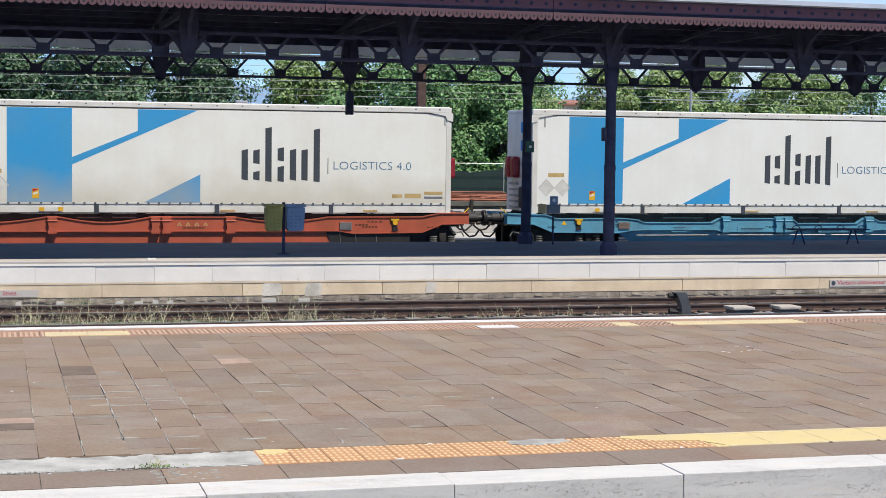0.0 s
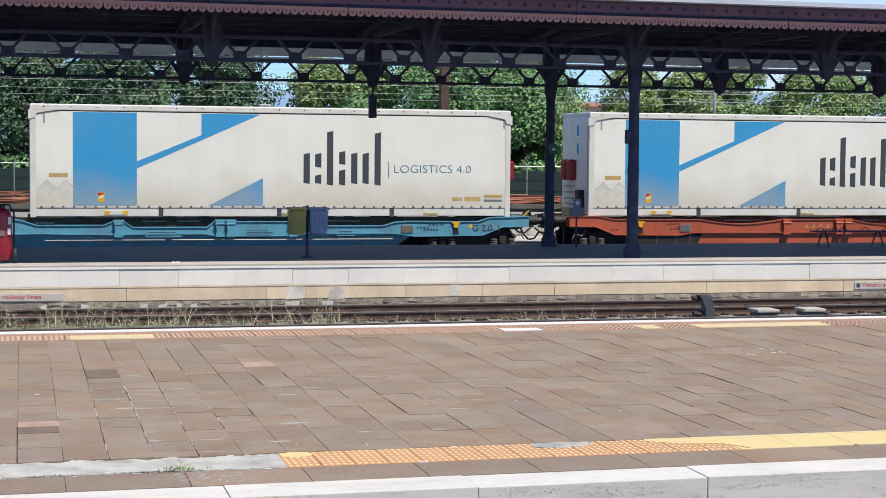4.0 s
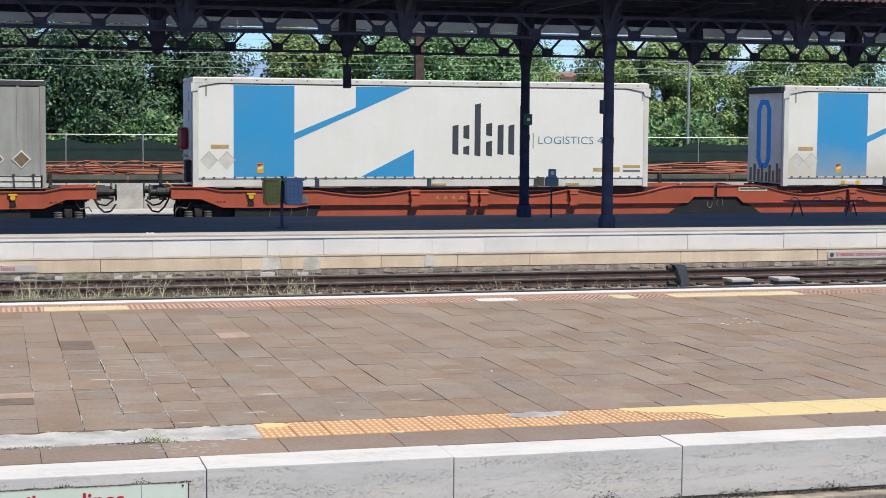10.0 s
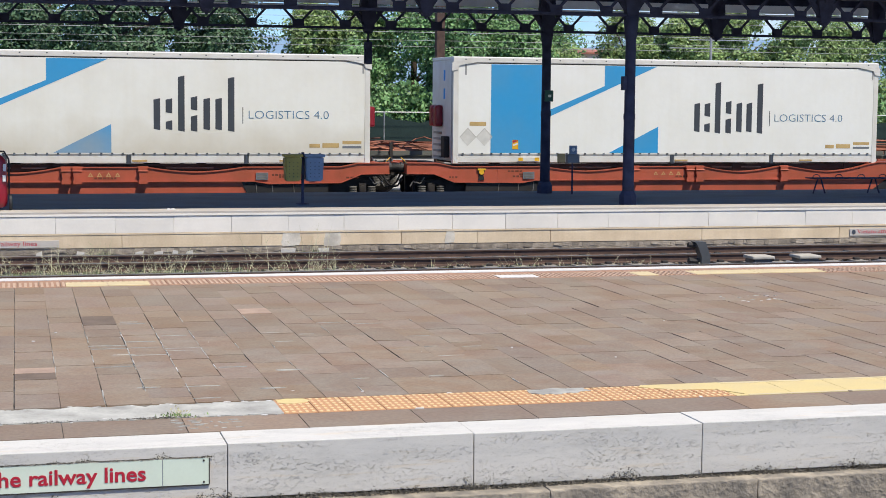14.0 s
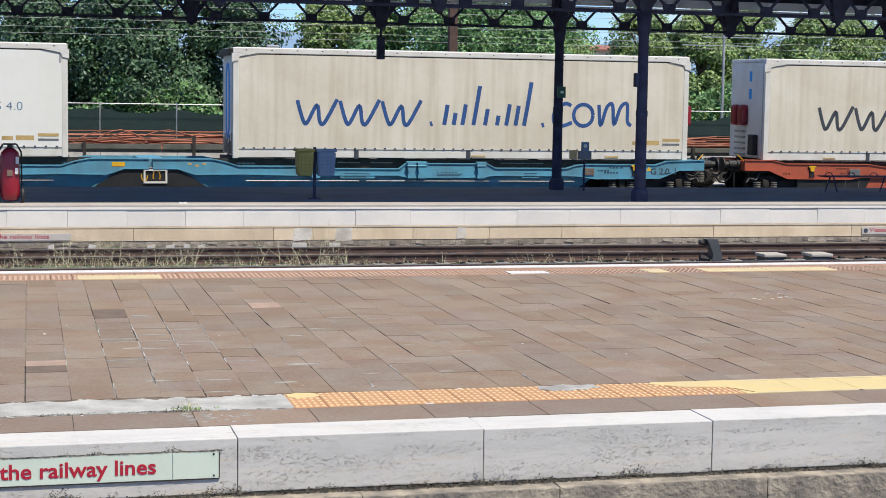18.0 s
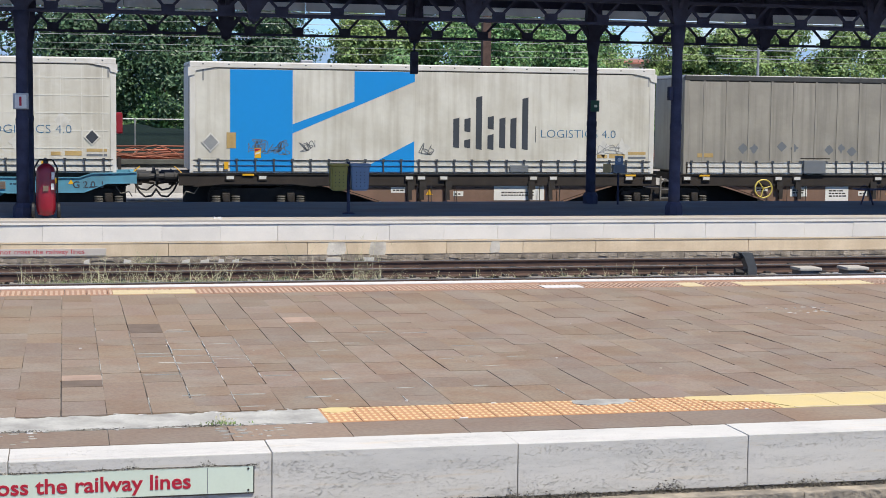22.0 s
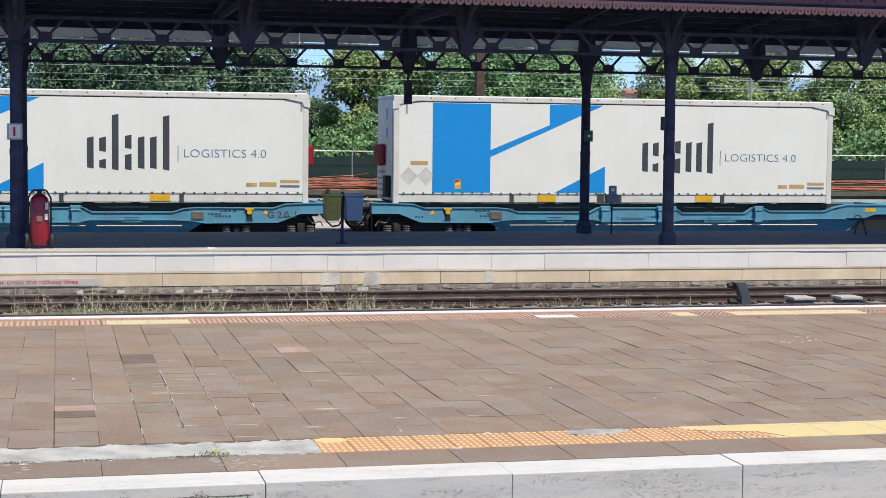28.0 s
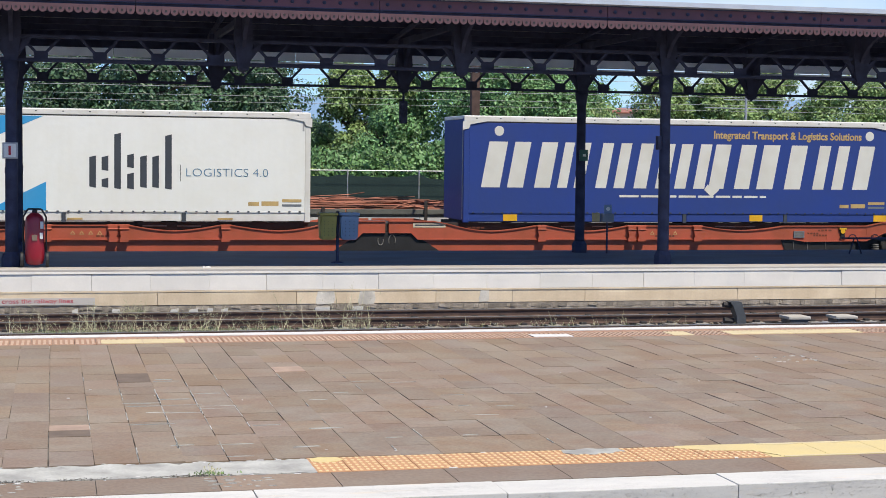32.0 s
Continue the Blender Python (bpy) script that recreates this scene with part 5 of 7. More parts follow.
        hp = part("document_holder", box(B(), s * 12.62 - 0.17, s * 12.62 + 0.17, yf - 0.03, yf - 0.001, 0.73, 0.93), M_BOXGREY if deep else M_RUSTY, ob, "framed document holder")
        b = B()
        for k in range(4):
            box(b, s * 12.62 - 0.14, s * 12.62 + 0.14, yf - 0.034, yf - 0.031, 0.75 + k * 0.045, 0.775 + k * 0.045)
        part("wire_grid", b, M_SPRING, hp)
        for k in range(4):
            a = s * (7.95 + k * 0.24)
            if deep:
                tri = prism(B(), [(a - 0.07, 0.83), (a + 0.07, 0.83), (a, 0.94)], yf - 0.004, yf - 0.001)
                wt = part("warning_triangle", tri, M_LABEL, ob)
                part("triangle_field", prism(B(), [(a - 0.036, 0.845), (a + 0.036, 0.845), (a, 0.903)], yf - 0.0065, yf - 0.0045), paint, wt)
        if not deep:
            part("warning_triangle", prism(B(), [(s * 14.5 - 0.08, 0.86), (s * 14.5 + 0.08, 0.86), (s * 14.5, 0.99)], yf - 0.004, yf - 0.001), M_YELLOW, ob)
        rb = random.Random(12 + int(s))
        for x0, z, n in ((13.25, 0.93, 4), (13.1, 0.78, 5), (12.9, 0.84, 4), (8.05, 0.76, 6), (2.35, 1.0, 4), (15.0, 0.76, 3)):
            b = B()
            x = s * x0
            for k in range(n):
                w = rb.uniform(0.05, 0.11)
                box(b, x, x + w, yf - 0.004, yf - 0.001, z, z + 0.05)
                x += (w + 0.03)
            tagged(part("marking_bar", b, M_MARK if deep else M_TEAL_DARK, ob, "line of stencilled marking bars"), kind="stuff")
        if deep:
            # added black plate: the shade around the end bogie as a shape
            part("bogie_shroud", prism(B(), sx([(12.05, 0.69), (14.5, 0.66), (14.5, 0.36), (12.2, 0.36)]), -1.272, -1.25), M_BLACK, ob, "added black plate standing in for the shade at the end bogie")
            for a in (12.45, 12.9, 13.5):
                part("hanging_pipe", tube(B(), (s * a, -1.285, 0.62), (s * (a + 0.03), -1.285, 0.36), 0.010, 6), M_SPRING, ob, "thin pale drain pipe")
        bogie(ob, s * 14.6)
        part("brake_rigging", box(B(), min(s * 12.3, s * 16.0), max(s * 12.3, s * 16.0), -0.06, 0.06, 0.2, 0.8), M_BLACK, ob, "dark brake rigging")
        if not deep and s > 0:
            words("class_mark", "G 2.0  I", 0.26, M_INK, ob, (14.55, yf - 0.004, 0.76), width=0.80, bold=0.004, label="dark class lettering")
    bogie(ob, 0.0)
    # black trapezoid added in place of the shaded void at the joint
    part("bogie_shroud", prism(B(), [(-1.56, 0.34), (1.56, 0.34), (0.73, 0.885), (-0.73, 0.885)], -1.275, -1.25), M_BLACK, ob, "added black plate standing in for the shade around the middle bogie")
    part("joint_cover", box(B(), -0.35, 0.35, -1.25, 0.8, 0.90, 1.16, 0.03), M_GRIME if deep else paint, ob, "pivot casting over the middle bogie")
    b = B()
    for cx, r0, a0, a1 in ((0.15, 0.16, -0.5, 3.6), (-0.18, 0.13, 2.6, 6.6)):
        pts = [(cx + r0 * 0.6 * math.cos(a0 + (a1 - a0) * k / 10), 0.66 + r0 * math.sin(a0 + (a1 - a0) * k / 10)) for k in range(11)]
        for p, q in zip(pts, pts[1:]):
            tube(b, (p[0], yf + 0.02, p[1]), (q[0], yf + 0.02, q[1]), 0.014, 5)
    part("hose_ring", b, M_YELLOW if not deep else M_SPRING, ob, "looped air hose at the joint")
    if deep:
        b = box(B(), 0.75, 1.7, yf - 0.006, yf - 0.001, 1.03, 1.155)
        np_ = part("name_plate", b, M_LABEL_PALE, ob, "pale maker's plate")
        b = B()
        box(b, 0.81, 1.64, yf - 0.0085, yf - 0.0065, 1.075, 1.115)
        part("name_bar", b, M_INK, np_)
    else:
        b = B()
        for q in ((-0.32, -0.27, 0.47, 0.86), (0.27, 0.32, 0.47, 0.86), (-0.32, 0.32, 0.81, 0.86), (-0.32, 0.32, 0.47, 0.52)):
            box(b, q[0] + 0.12, q[1] + 0.12, yf - 0.01, yf + 0.03, q[2], q[3])
        part("plate_rim", b, M_PRINT_WHITE, ob, "white square frame at the joint")
        part("label_plate", box(B(), -1.05, -0.70, yf - 0.005, yf - 0.001, 0.93, 1.05), M_YELLOW, ob)
        for k in range(3):
            part("label_mark", box(B(), 1.0 + k * 0.2, 1.1 + k * 0.2, yf - 0.005, yf - 0.001, 0.98 - 0.05 * (k % 2), 1.04 - 0.05 * (k % 2)), M_LABEL, ob)
    return ob


def fish_belly_wagon(label):
    """Articulated pair of flats on three bogies with deep fish-belly sills, about the middle joint."""
    ob = thing("flat_wagon", (0, TY, 0), label, "wagon", "wagons of the goods train")
    yf = -1.28
    bogie(ob, 0.0)
    for s in (-1, 1):
        def sx(pts):
            return [(s * a, c) for a, c in pts]
        prof = [(1.7, 0.84), (10.2, 0.84), (9.6, 0.72), (8.4, 0.33), (3.4, 0.33), (2.2, 0.72)]
        rim = [(1.7, 0.84), (2.2, 0.70), (3.4, 0.31), (8.4, 0.31), (9.6, 0.70), (10.2, 0.84), (10.2, 0.80), (9.64, 0.67), (8.42, 0.28), (3.38, 0.28), (2.16, 0.67), (1.7, 0.80)]
        for side in (-1, 1):
            si = part("side_sill", prism(B(), sx(prof), side * 1.2 - 0.02, side * 1.2 + 0.02), M_RUSTY, ob, "fish-belly sill")
            if side < 0:
                part("bottom_flange", prism(B(), sx(rim), -1.27, -1.13), M_RUSTY, si)
        part("top_beam", box(B(), min(s * .35, s * 14.2), max(s * .35, s * 14.2), yf, yf + 0.12, 0.82, 1.13, 0.008), M_BEAM, ob, "dark upper beam")
        part("top_flange", box(B(), min(s * .35, s * 14.2), max(s * .35, s * 14.2), yf - 0.03, yf + 0.1, 1.131, 1.155), M_GRIME, ob)
        for a in (0.6, 1.2, 3.5, 4.1, 6.75, 7.4, 7.75, 11.9, 12.8):
            lb = part("load_bracket", box(B(), s * a - 0.13, s * a + 0.13, yf - 0.045, yf - 0.001, 0.96, 1.10, 0.012), M_GRIME, ob)
            part("bracket_plate", box(B(), s * a - 0.10, s * a + 0.10, yf - 0.051, yf - 0.0455, 1.0, 1.085), M_PLACARD, lb)
        for a in (3.55, 4.15, 6.6, 7.35, 7.7):
            part("hanging_lever", prism(B(), sx([(a - 0.1, 0.95), (a + 0.1, 0.95), (a + 0.09, 0.42), (a - 0.03, 0.42), (a - 0.02, 0.7), (a - 0.1, 0.72)]), yf - 0.05, yf - 0.022), M_GRIME, ob)
            part("rod", tube(B(), (s * a + 0.24, yf - 0.03, 0.85), (s * a + 0.24, yf - 0.03, 0.33), 0.012, 5), M_GRIME, ob)
        plates = ((4.5, 1.5, 0.42, 0.40), (6.3, 0.3, 0.14, 0.52), (8.05, 0.42, 0.16, 0.62)) if s < 0 else ((4.2, 0.55, 0.30, 0.50), (5.45, 0.75, 0.44, 0.36), (6.3, 0.3, 0.14, 0.52), (8.05, 0.42, 0.16, 0.64), (8.75, 0.4, 0.42, 0.40), (3.0, 0.4, 0.12, 0.66))
        for a, w, h, z in plates:
            mp = part("marking_plate", box(B(), s * a - w / 2, s * a + w / 2, -1.226, -1.2205, z, z + h), M_GREYBOARD, ob, "pale painted panel")
            b = B()
            rb = random.Random(int(a * 10))
            for r in range(max(1, int(h / 0.14))):
                x = s * a - w * 0.35
                while x < s * a + w * 0.3:
                    q = rb.uniform(0.04, 0.12)
                    box(b, x, x + q, -1.2285, -1.2265, z + h * 0.3 + r * 0.08, z + h * 0.3 + 0.04 + r * 0.08)
                    x += q + 0.03
            tagged(part("marking_bar", b, M_BEAM, mp), kind="stuff")
        part("warning_triangle", prism(B(), sx([(7.05, 0.56), (7.25, 0.56), (7.15, 0.72)]), -1.226, -1.221), M_YELLOW, ob)
        for a in (1.15, 12.3):
            part("yellow_mark", box(B(), s * a - 0.16, s * a + 0.16, yf - 0.04, yf - 0.031, 1.10, 1.15), M_YELLOW, ob)
        part("deck_plate", box(B(), min(s * .35, s * 14.2), max(s * .35, s * 14.2), -1.1, 1.1, 0.98, 1.165), M_GRIME, ob)
        bogie(ob, s * 12.0)
        part("brake_rigging", box(B(), min(s * 8.5, s * 14.0), max(s * 8.5, s * 14.0), -0.06, 0.06, 0.2, 0.95), M_BLACK, ob, "dark brake rigging")
        part("centre_sill", box(B(), min(s * 0.4, s * 3.4), max(s * 0.4, s * 3.4), -0.06, 0.06, 0.2, 0.95), M_BLACK, ob)
        arc = [(10.4, 0.84), (11.0, 0.93), (13.0, 0.93), (13.8, 0.84), (13.8, 0.78), (13.0, 0.86), (11.0, 0.86), (10.4, 0.78)]
        part("bogie_arch", prism(B(), sx(arc), yf - 0.02, yf - 0.001), M_BEAM, ob)
        coupling_gear(ob, s * 14.2, s)
    b = B()
    for z in (0.45, 0.7, 0.95):
        box(b, -0.2, 0.3, yf - 0.03, yf + 0.03, z, z + 0.035)
    for xx in (-0.23, 0.27):
        box(b, xx, xx + 0.04, yf - 0.03, yf + 0.03, 0.42, 1.1)
    part("step_ladder", b, M_SPRING, ob, "grey steel step ladder")
    hw = B()
    ring = [(0.27 * math.cos(a * math.pi / 10), 0.27 * math.sin(a * math.pi / 10)) for a in range(20)]
    for k in range(20):
        p, q = ring[k], ring[(k + 1) % 20]
        tube(hw, (3.0 + p[0], yf - 0.09, 0.74 + p[1]), (3.0 + q[0], yf - 0.09, 0.74 + q[1]), 0.024, 6)
    for k in (1, 7, 14):
        tube(hw, (3.0 + ring[k][0], yf - 0.09, 0.74 + ring[k][1]), (3.0, yf - 0.09, 0.74), 0.018, 6)
    part("hand_wheel", hw, M_WHEEL_YELLOW, ob, "yellow parking brake wheel")
    return ob


def joint(a, b):
    return (RIGHT[b] + RIGHT[a] - LT) / 2


orange = wagon("orange articulated container wagon with folding brackets", M_ORANGE, "deep")
teal = wagon("light blue articulated container wagon with grimy bogies", M_TEAL, "shallow")
brown = fish_belly_wagon("rusty brown twin flat wagon with fish-belly sills")
wagons = []
PLAN = [(teal, None, 0), (orange, 1, 2), (teal, 3, 4), (orange, 5, 6), (orange, 7, 8), (orange, 9, 10), (teal, 11, 12), (brown, 13, 14), (teal, 15, 16), (teal, 17, 18), (teal, 19, 20), (orange, 21, 22)]
seen = set()
for proto, a, b in PLAN:
    x = RIGHT[0] + 2.06 if a is None else joint(a, b)
    if id(proto) in seen:
        w = copy_thing(proto, pose(x, TY, 0))
    else:
        seen.add(id(proto))
        w = proto
        w.location.x = x
    wagons.append(w)


# ---- background behind the goods tracks ----
def tree(label, x, y, h, r, material, leaves, trunk_h=None, leaf=0.2, squash=1.0, base=0.0, seed=0):
    rnd = random.Random(seed)
    ob = thing("tree", (x, y, -0.3), label, "tree", "trees behind the fence")
    b = B()
    th = trunk_h or h * 0.55
    tube(b, (0, 0, 0), (0.1, 0, th), 0.22, 9, 0.12)
    tube(b, (0.1, 0, th), (0.0, 0.1, h * 0.9), 0.12, 7, 0.03)
    for _ in range(10):
        a, z = rnd.uniform(0, 6.28), rnd.uniform(0.25, 0.8) * h
        tube(b, (0.05, 0, z), (math.cos(a) * r * 0.7, math.sin(a) * r * 0.7, z + rnd.uniform(0.3, 1.4)), 0.07, 6, 0.015)
    part("trunk", b, M_BARK, ob, "grey-brown trunk with limbs")
    clumps = []
    for _ in range(int(44 + r * 14 + h * 3)):
        z = rnd.uniform(0.06 + base, 1.0)
        rr = r * (math.sin(math.pi * min(1, 0.16 + 0.80 * z)) ** 0.6) * rnd.uniform(0.35, 1.05)
        a = rnd.uniform(0, 6.28)
        clumps.append((rr * math.cos(a), rr * math.sin(a) * squash, z * h, rnd.uniform(0.5, 1.05) * (0.42 + 0.16 * r)))
    vs, fs = [], []
    for _ in range(leaves):
        cx, cy, cz, cr = rnd.choice(clumps)
        d = Vector((rnd.gauss(0, 1), rnd.gauss(0, 1), rnd.gauss(0, 1))).normalized()
        p = Vector((cx, cy, cz)) + d * cr * rnd.uniform(0.55, 1.05)
        nrm = (d + Vector((rnd.gauss(0, 0.5), rnd.gauss(-0.35, 0.5), rnd.gauss(0.55, 0.5)))).normalized()
        t = nrm.orthogonal().normalized()
        t = (Matrix.Rotation(rnd.uniform(0, 6.28), 3, nrm) @ t)
        u = nrm.cross(t)
        s = leaf * rnd.uniform(0.5, 1.25)
        k = len(vs)
        vs += [tuple(p - t * s * 0.5), tuple(p + u * s * 0.33 + nrm * s * 0.1), tuple(p + t * s * 0.6), tuple(p - u * s * 0.33 + nrm * s * 0.1)]
        fs.append((k, k + 1, k + 2, k + 3))
    me = bpy.data.meshes.new("crown")
    me.from_pydata(vs, [], fs)
    me.materials.append(material)
    c = new("crown", me)
    c.parent = ob
    return ob


DARK, MID, LITE = "dense dark green broadleaf tree", "green plane tree with a ragged crown", "yellow-green leafy young tree"
TREES_WEST = [
    (DARK, -3.0, 64, 12, 3.4, M_LEAF_DARK, 13000), (DARK, 1.2, 65, 12, 3.2, M_LEAF_DARK, 15000), (DARK, 3.6, 61.5, 8.0, 2.6, M_LEAF_DARK, 14000), (DARK, 5.4, 64, 11, 2.8, M_LEAF_DARK, 15000),
    (DARK, 7.6, 63, 7.6, 1.9, M_LEAF_DARK, 13000), (DARK, 0.2, 61.5, 6.4, 2.4, M_LEAF_DARK, 13000), (LITE, 11.7, 66, 6.9, 1.5, M_LEAF_LIGHT, 12000), (LITE, 13.6, 66, 7.3, 1.7, M_LEAF_LIGHT, 13000), (MID, 12.4, 62, 5.0, 1.8, M_LEAF, 10000),
]
TREES_EAST = [
    (MID, 15.6, 65, 9.0, 2.0, M_LEAF, 14000), (MID, 16.4, 61, 7.2, 1.9, M_LEAF, 14000), (MID, 18.4, 64, 9.4, 2.2, M_LEAF, 15000), (MID, 20.6, 65, 9.0, 2.0, M_LEAF, 15000), (MID, 18.8, 60.8, 5.8, 1.9, M_LEAF, 11000), (LITE, 20.6, 61, 5.0, 1.5, M_LEAF_LIGHT, 9000),
    (LITE, 25.4, 66, 6.9, 1.7, M_LEAF_LIGHT, 13000), (LITE, 27.6, 65, 6.6, 1.9, M_LEAF_LIGHT, 14000), (LITE, 30.2, 66, 7.2, 2.0, M_LEAF_LIGHT, 14000), (LITE, 32.6, 65, 6.6, 2.0, M_LEAF_LIGHT, 14000), (LITE, 35.2, 66, 7.0, 2.2, M_LEAF_LIGHT, 13000), (MID, 38.4, 67, 7.4, 2.6, M_LEAF, 9000), (DARK, 10.4, 69, 4.6, 1.8, M_LEAF_DARK, 8000),
]
for k, (lab, x, y, h, r, m, n) in enumerate(TREES_WEST + TREES_EAST):
    tree(lab, x, y, h, r, m, int(n * 2.1), leaf=0.155, seed=k + 11)


def hedge(x0, x1, y, h, n, material, seed):
    rnd = random.Random(seed)
    vs, fs = [], []
    for _ in range(n):
        x = rnd.uniform(x0, x1)
        top = h * (0.75 + 0.35 * noise.noise((x * 0.5, y, 1.3)))
        p = Vector((x, y + rnd.uniform(-0.8, 0.8), top * rnd.random() ** 0.7))
        nrm = Vector((rnd.gauss(0, 0.7), rnd.gauss(-0.6, 0.6), rnd.gauss(0.5, 0.5))).normalized()
        t = Matrix.Rotation(rnd.uniform(0, 6.28), 3, nrm) @ nrm.orthogonal().normalized()
        u = nrm.cross(t)
        s = rnd.uniform(0.10, 0.24)
        k = len(vs)
        vs += [tuple(p - t * s * 0.5), tuple(p + u * s * 0.33), tuple(p + t * s * 0.6), tuple(p - u * s * 0.33)]
        fs.append((k, k + 1, k + 2, k + 3))
    me = bpy.data.meshes.new("hedge")
    me.from_pydata(vs, [], fs)
    me.materials.append(material)
    return tagged(new("hedge", me), "overgrown leafy hedge behind the netted fence", "hedge", kind="stuff")


hedge(-6, 42, 60.0, 4.0, 34000, M_LEAF, 5)
hedge(-6, 46, 70, 4.6, 22000, M_LEAF_DARK, 6)

fence = thing("net_fence", (0, 57.5, -0.3), "wire fence with dark green windbreak netting", "fence")
for i in range(26):
    x = -8 + i * 2.6
    part("fence_post", tube(B(), (x, 0, 0), (x, 0, 2.85), 0.03, 6), M_GALV, fence)
    sag = [(x + 2.57 - 2.54 * k / 8, 2.66 - 0.20 * (0.6 + 0.4 * math.sin(i * 1.7)) * math.sin(math.pi * k / 8) + 0.03 * math.sin(k * 2.3 + i)) for k in range(9)]
    part("net_panel", prism(B(), [(x + 0.03, 0.75), (x + 2.57, 0.75)] + sag, -0.050, -0.034), M_NET, fence, "sagging green netting")
part("top_wire", tube(B(), (-8, 0, 2.82), (57, 0, 2.82), 0.018, 5), M_GALV, fence)

solid("yard_pavement", box(B(), -60, 90, 50.1, 57.25, -0.5, -0.02), M_YARD, "sunlit pale concrete yard behind the goods track", "pavement")
plinth = thing("fence_plinth", (0, 57.4, -0.3), "low pale concrete plinth under the netted fence", "wall", kind="structure")
for i in range(26):
    x = -8 + i * 2.6
    part("slab", box(B(), x, x + 2.585, -0.12, 0.05, 0.0, 1.30 + random.uniform(-0.05, 0.02), 0.02), M_YARD, plinth)

# low wagon loaded with old rails
low = thing("rail_wagon", (16, 52.2, 0), "low flat wagon with weathered boards", "wagon")
for i in range(9):
    part("side_board", box(B(), -22 + i * 5, -17.05 + i * 5, -1.32, -1.26, 1.21, 1.36, 0.01), M_WOOD, low, "grey dropside board")
part("deck", box(B(), -22, 23, -1.26, 1.26, 1.10, 1.20), M_WOOD, low)
for i in range(14):
    part("stake", box(B(), -21 + i * 3.3, -20.9 + i * 3.3, -1.38, -1.32, 0.9, 1.42 + 0.2 * (i % 2)), M_GRIME, low)
for k in range(4):
    bogie(low, -18 + k * 12.5)
load = thing("rail_stack", (16, 52.2, 1.05), "loose stack of rusty red old rails", "rails", kind="stuff")
rnd = random.Random(3)
b = B()
for i in range(170):
    x0 = rnd.uniform(-22, 12)
    ln = rnd.choice((2.5, 4, 6, 12))
    y, z = rnd.uniform(-1.2, 1.0), 0.28 + rnd.random() ** 1.4 * 0.26 + 0.10 * math.sin(x0 * 0.5)
    p = Vector((x0, y, z))
    r = rnd.choice((0.018, 0.024, 0.034))
    for k in range(5):
        q = p + Vector((ln / 5, rnd.gauss(0, 0.05), rnd.gauss(0, 0.045)))
        tube(b, p, q, r, 5)
        p = q
for i in range(22):
    # sprung offcuts that arch out of the heap
    x0, ln, up = rnd.uniform(-22, 8), rnd.uniform(0.8, 2.6), rnd.uniform(0.15, 0.4)
    y, p = rnd.uniform(-1.2, 0.2), None
    for k in range(7):
        q = Vector((x0 + ln * k / 6, y, 0.34 + up * math.sin(math.pi * k / 6) + rnd.gauss(0, 0.02)))
        if p:
            tube(b, p, q, 0.02, 5)
        p = q
for i in range(26):
    x0 = rnd.uniform(-22, 20)
    box(b, x0, x0 + rnd.uniform(1, 3), rnd.uniform(-1.2, 0), 1.1, 0.16, rnd.uniform(0.2, 0.36))
part("rails", b, M_RUSTLOAD, load)

# overhead line masts and wires, lamp posts
for x, y, h, mt, lab in ((12.9, 50.0, 9.0, M_RAIL, "rust-brown steel overhead line mast"),):
    mast = thing("line_mast", (x, y, -0.3), lab, "mast")
    part("post", box(B(), -0.13, 0.13, -0.13, 0.13, 0, h, 0.01), mt, mast)
    part("arm", tube(B(), (0, 0, 7.2), (0, -3.4, 7.5), 0.04, 6), M_GALV, mast)
for x, y in ((8.2, 56.0), (25.8, 58.5)):
    lp = thing("lamp_post", (x, y, -0.3), "slim galvanised lamp post beside the fence", "lamp post", "yard lamp posts")
    part("pole", tube(B(), (0, 0, 0), (0, 0, 5.8 if x > 20 else 4.8), 0.07, 8, 0.05), M_GALV, lp)
    part("lamp_head", box(B(), -0.30, 0.12, -0.12, 0.12, 4.78, 4.90, 0.03) if x < 20 else box(B(), -1.7, 1.2, -0.02, 0.02, 5.30, 5.335), M_GALV, lp)
    if x > 20:
        part("cross_arm", box(B(), -0.9, 1.9, -0.02, 0.02, 5.62, 5.655), M_GALV, lp)
wires = thing("overhead_wires", (0, 0, 0), "taut overhead contact and feeder wires", "wires")
for y, z, r in ((46.7, 5.6, 0.012), (46.7, 6.6, 0.012), (52.2, 5.62, 0.014), (52.2, 5.25, 0.013), (52.2, 4.90, 0.013), (52.2, 4.70, 0.013), (55.0, 6.9, 0.018), (55.6, 5.3, 0.018)):
    part("wire", tube(B(), (-60, y, z), (110, y, z), r * 0.48, 5), M_WIRE, wires)

house = thing("house", (40.2, 120, -0.3), "pale house with a low terracotta roof", "house")
part("wall", box(B(), -5, 5, -4, 4, 0, 6.72), M_PLASTER, house)
part("roof", prism(B(), [(-4.6, 6.80), (0, 7.22), (4.6, 6.80), (4.6, 6.70), (-4.6, 6.70)], -5.6, 5.6, "x"), M_ROOFTILE, house)
for x in (-3, 0, 3):
    wdw = part("window", box(B(), x - 0.55, x + 0.55, -4.05, -3.98, 3.9, 5.3), M_PLASTER, house)
    part("pane", box(B(), x - 0.45, x + 0.45, -4.06, -4.04, 4.0, 5.2), M_GLASSDARK, wdw)

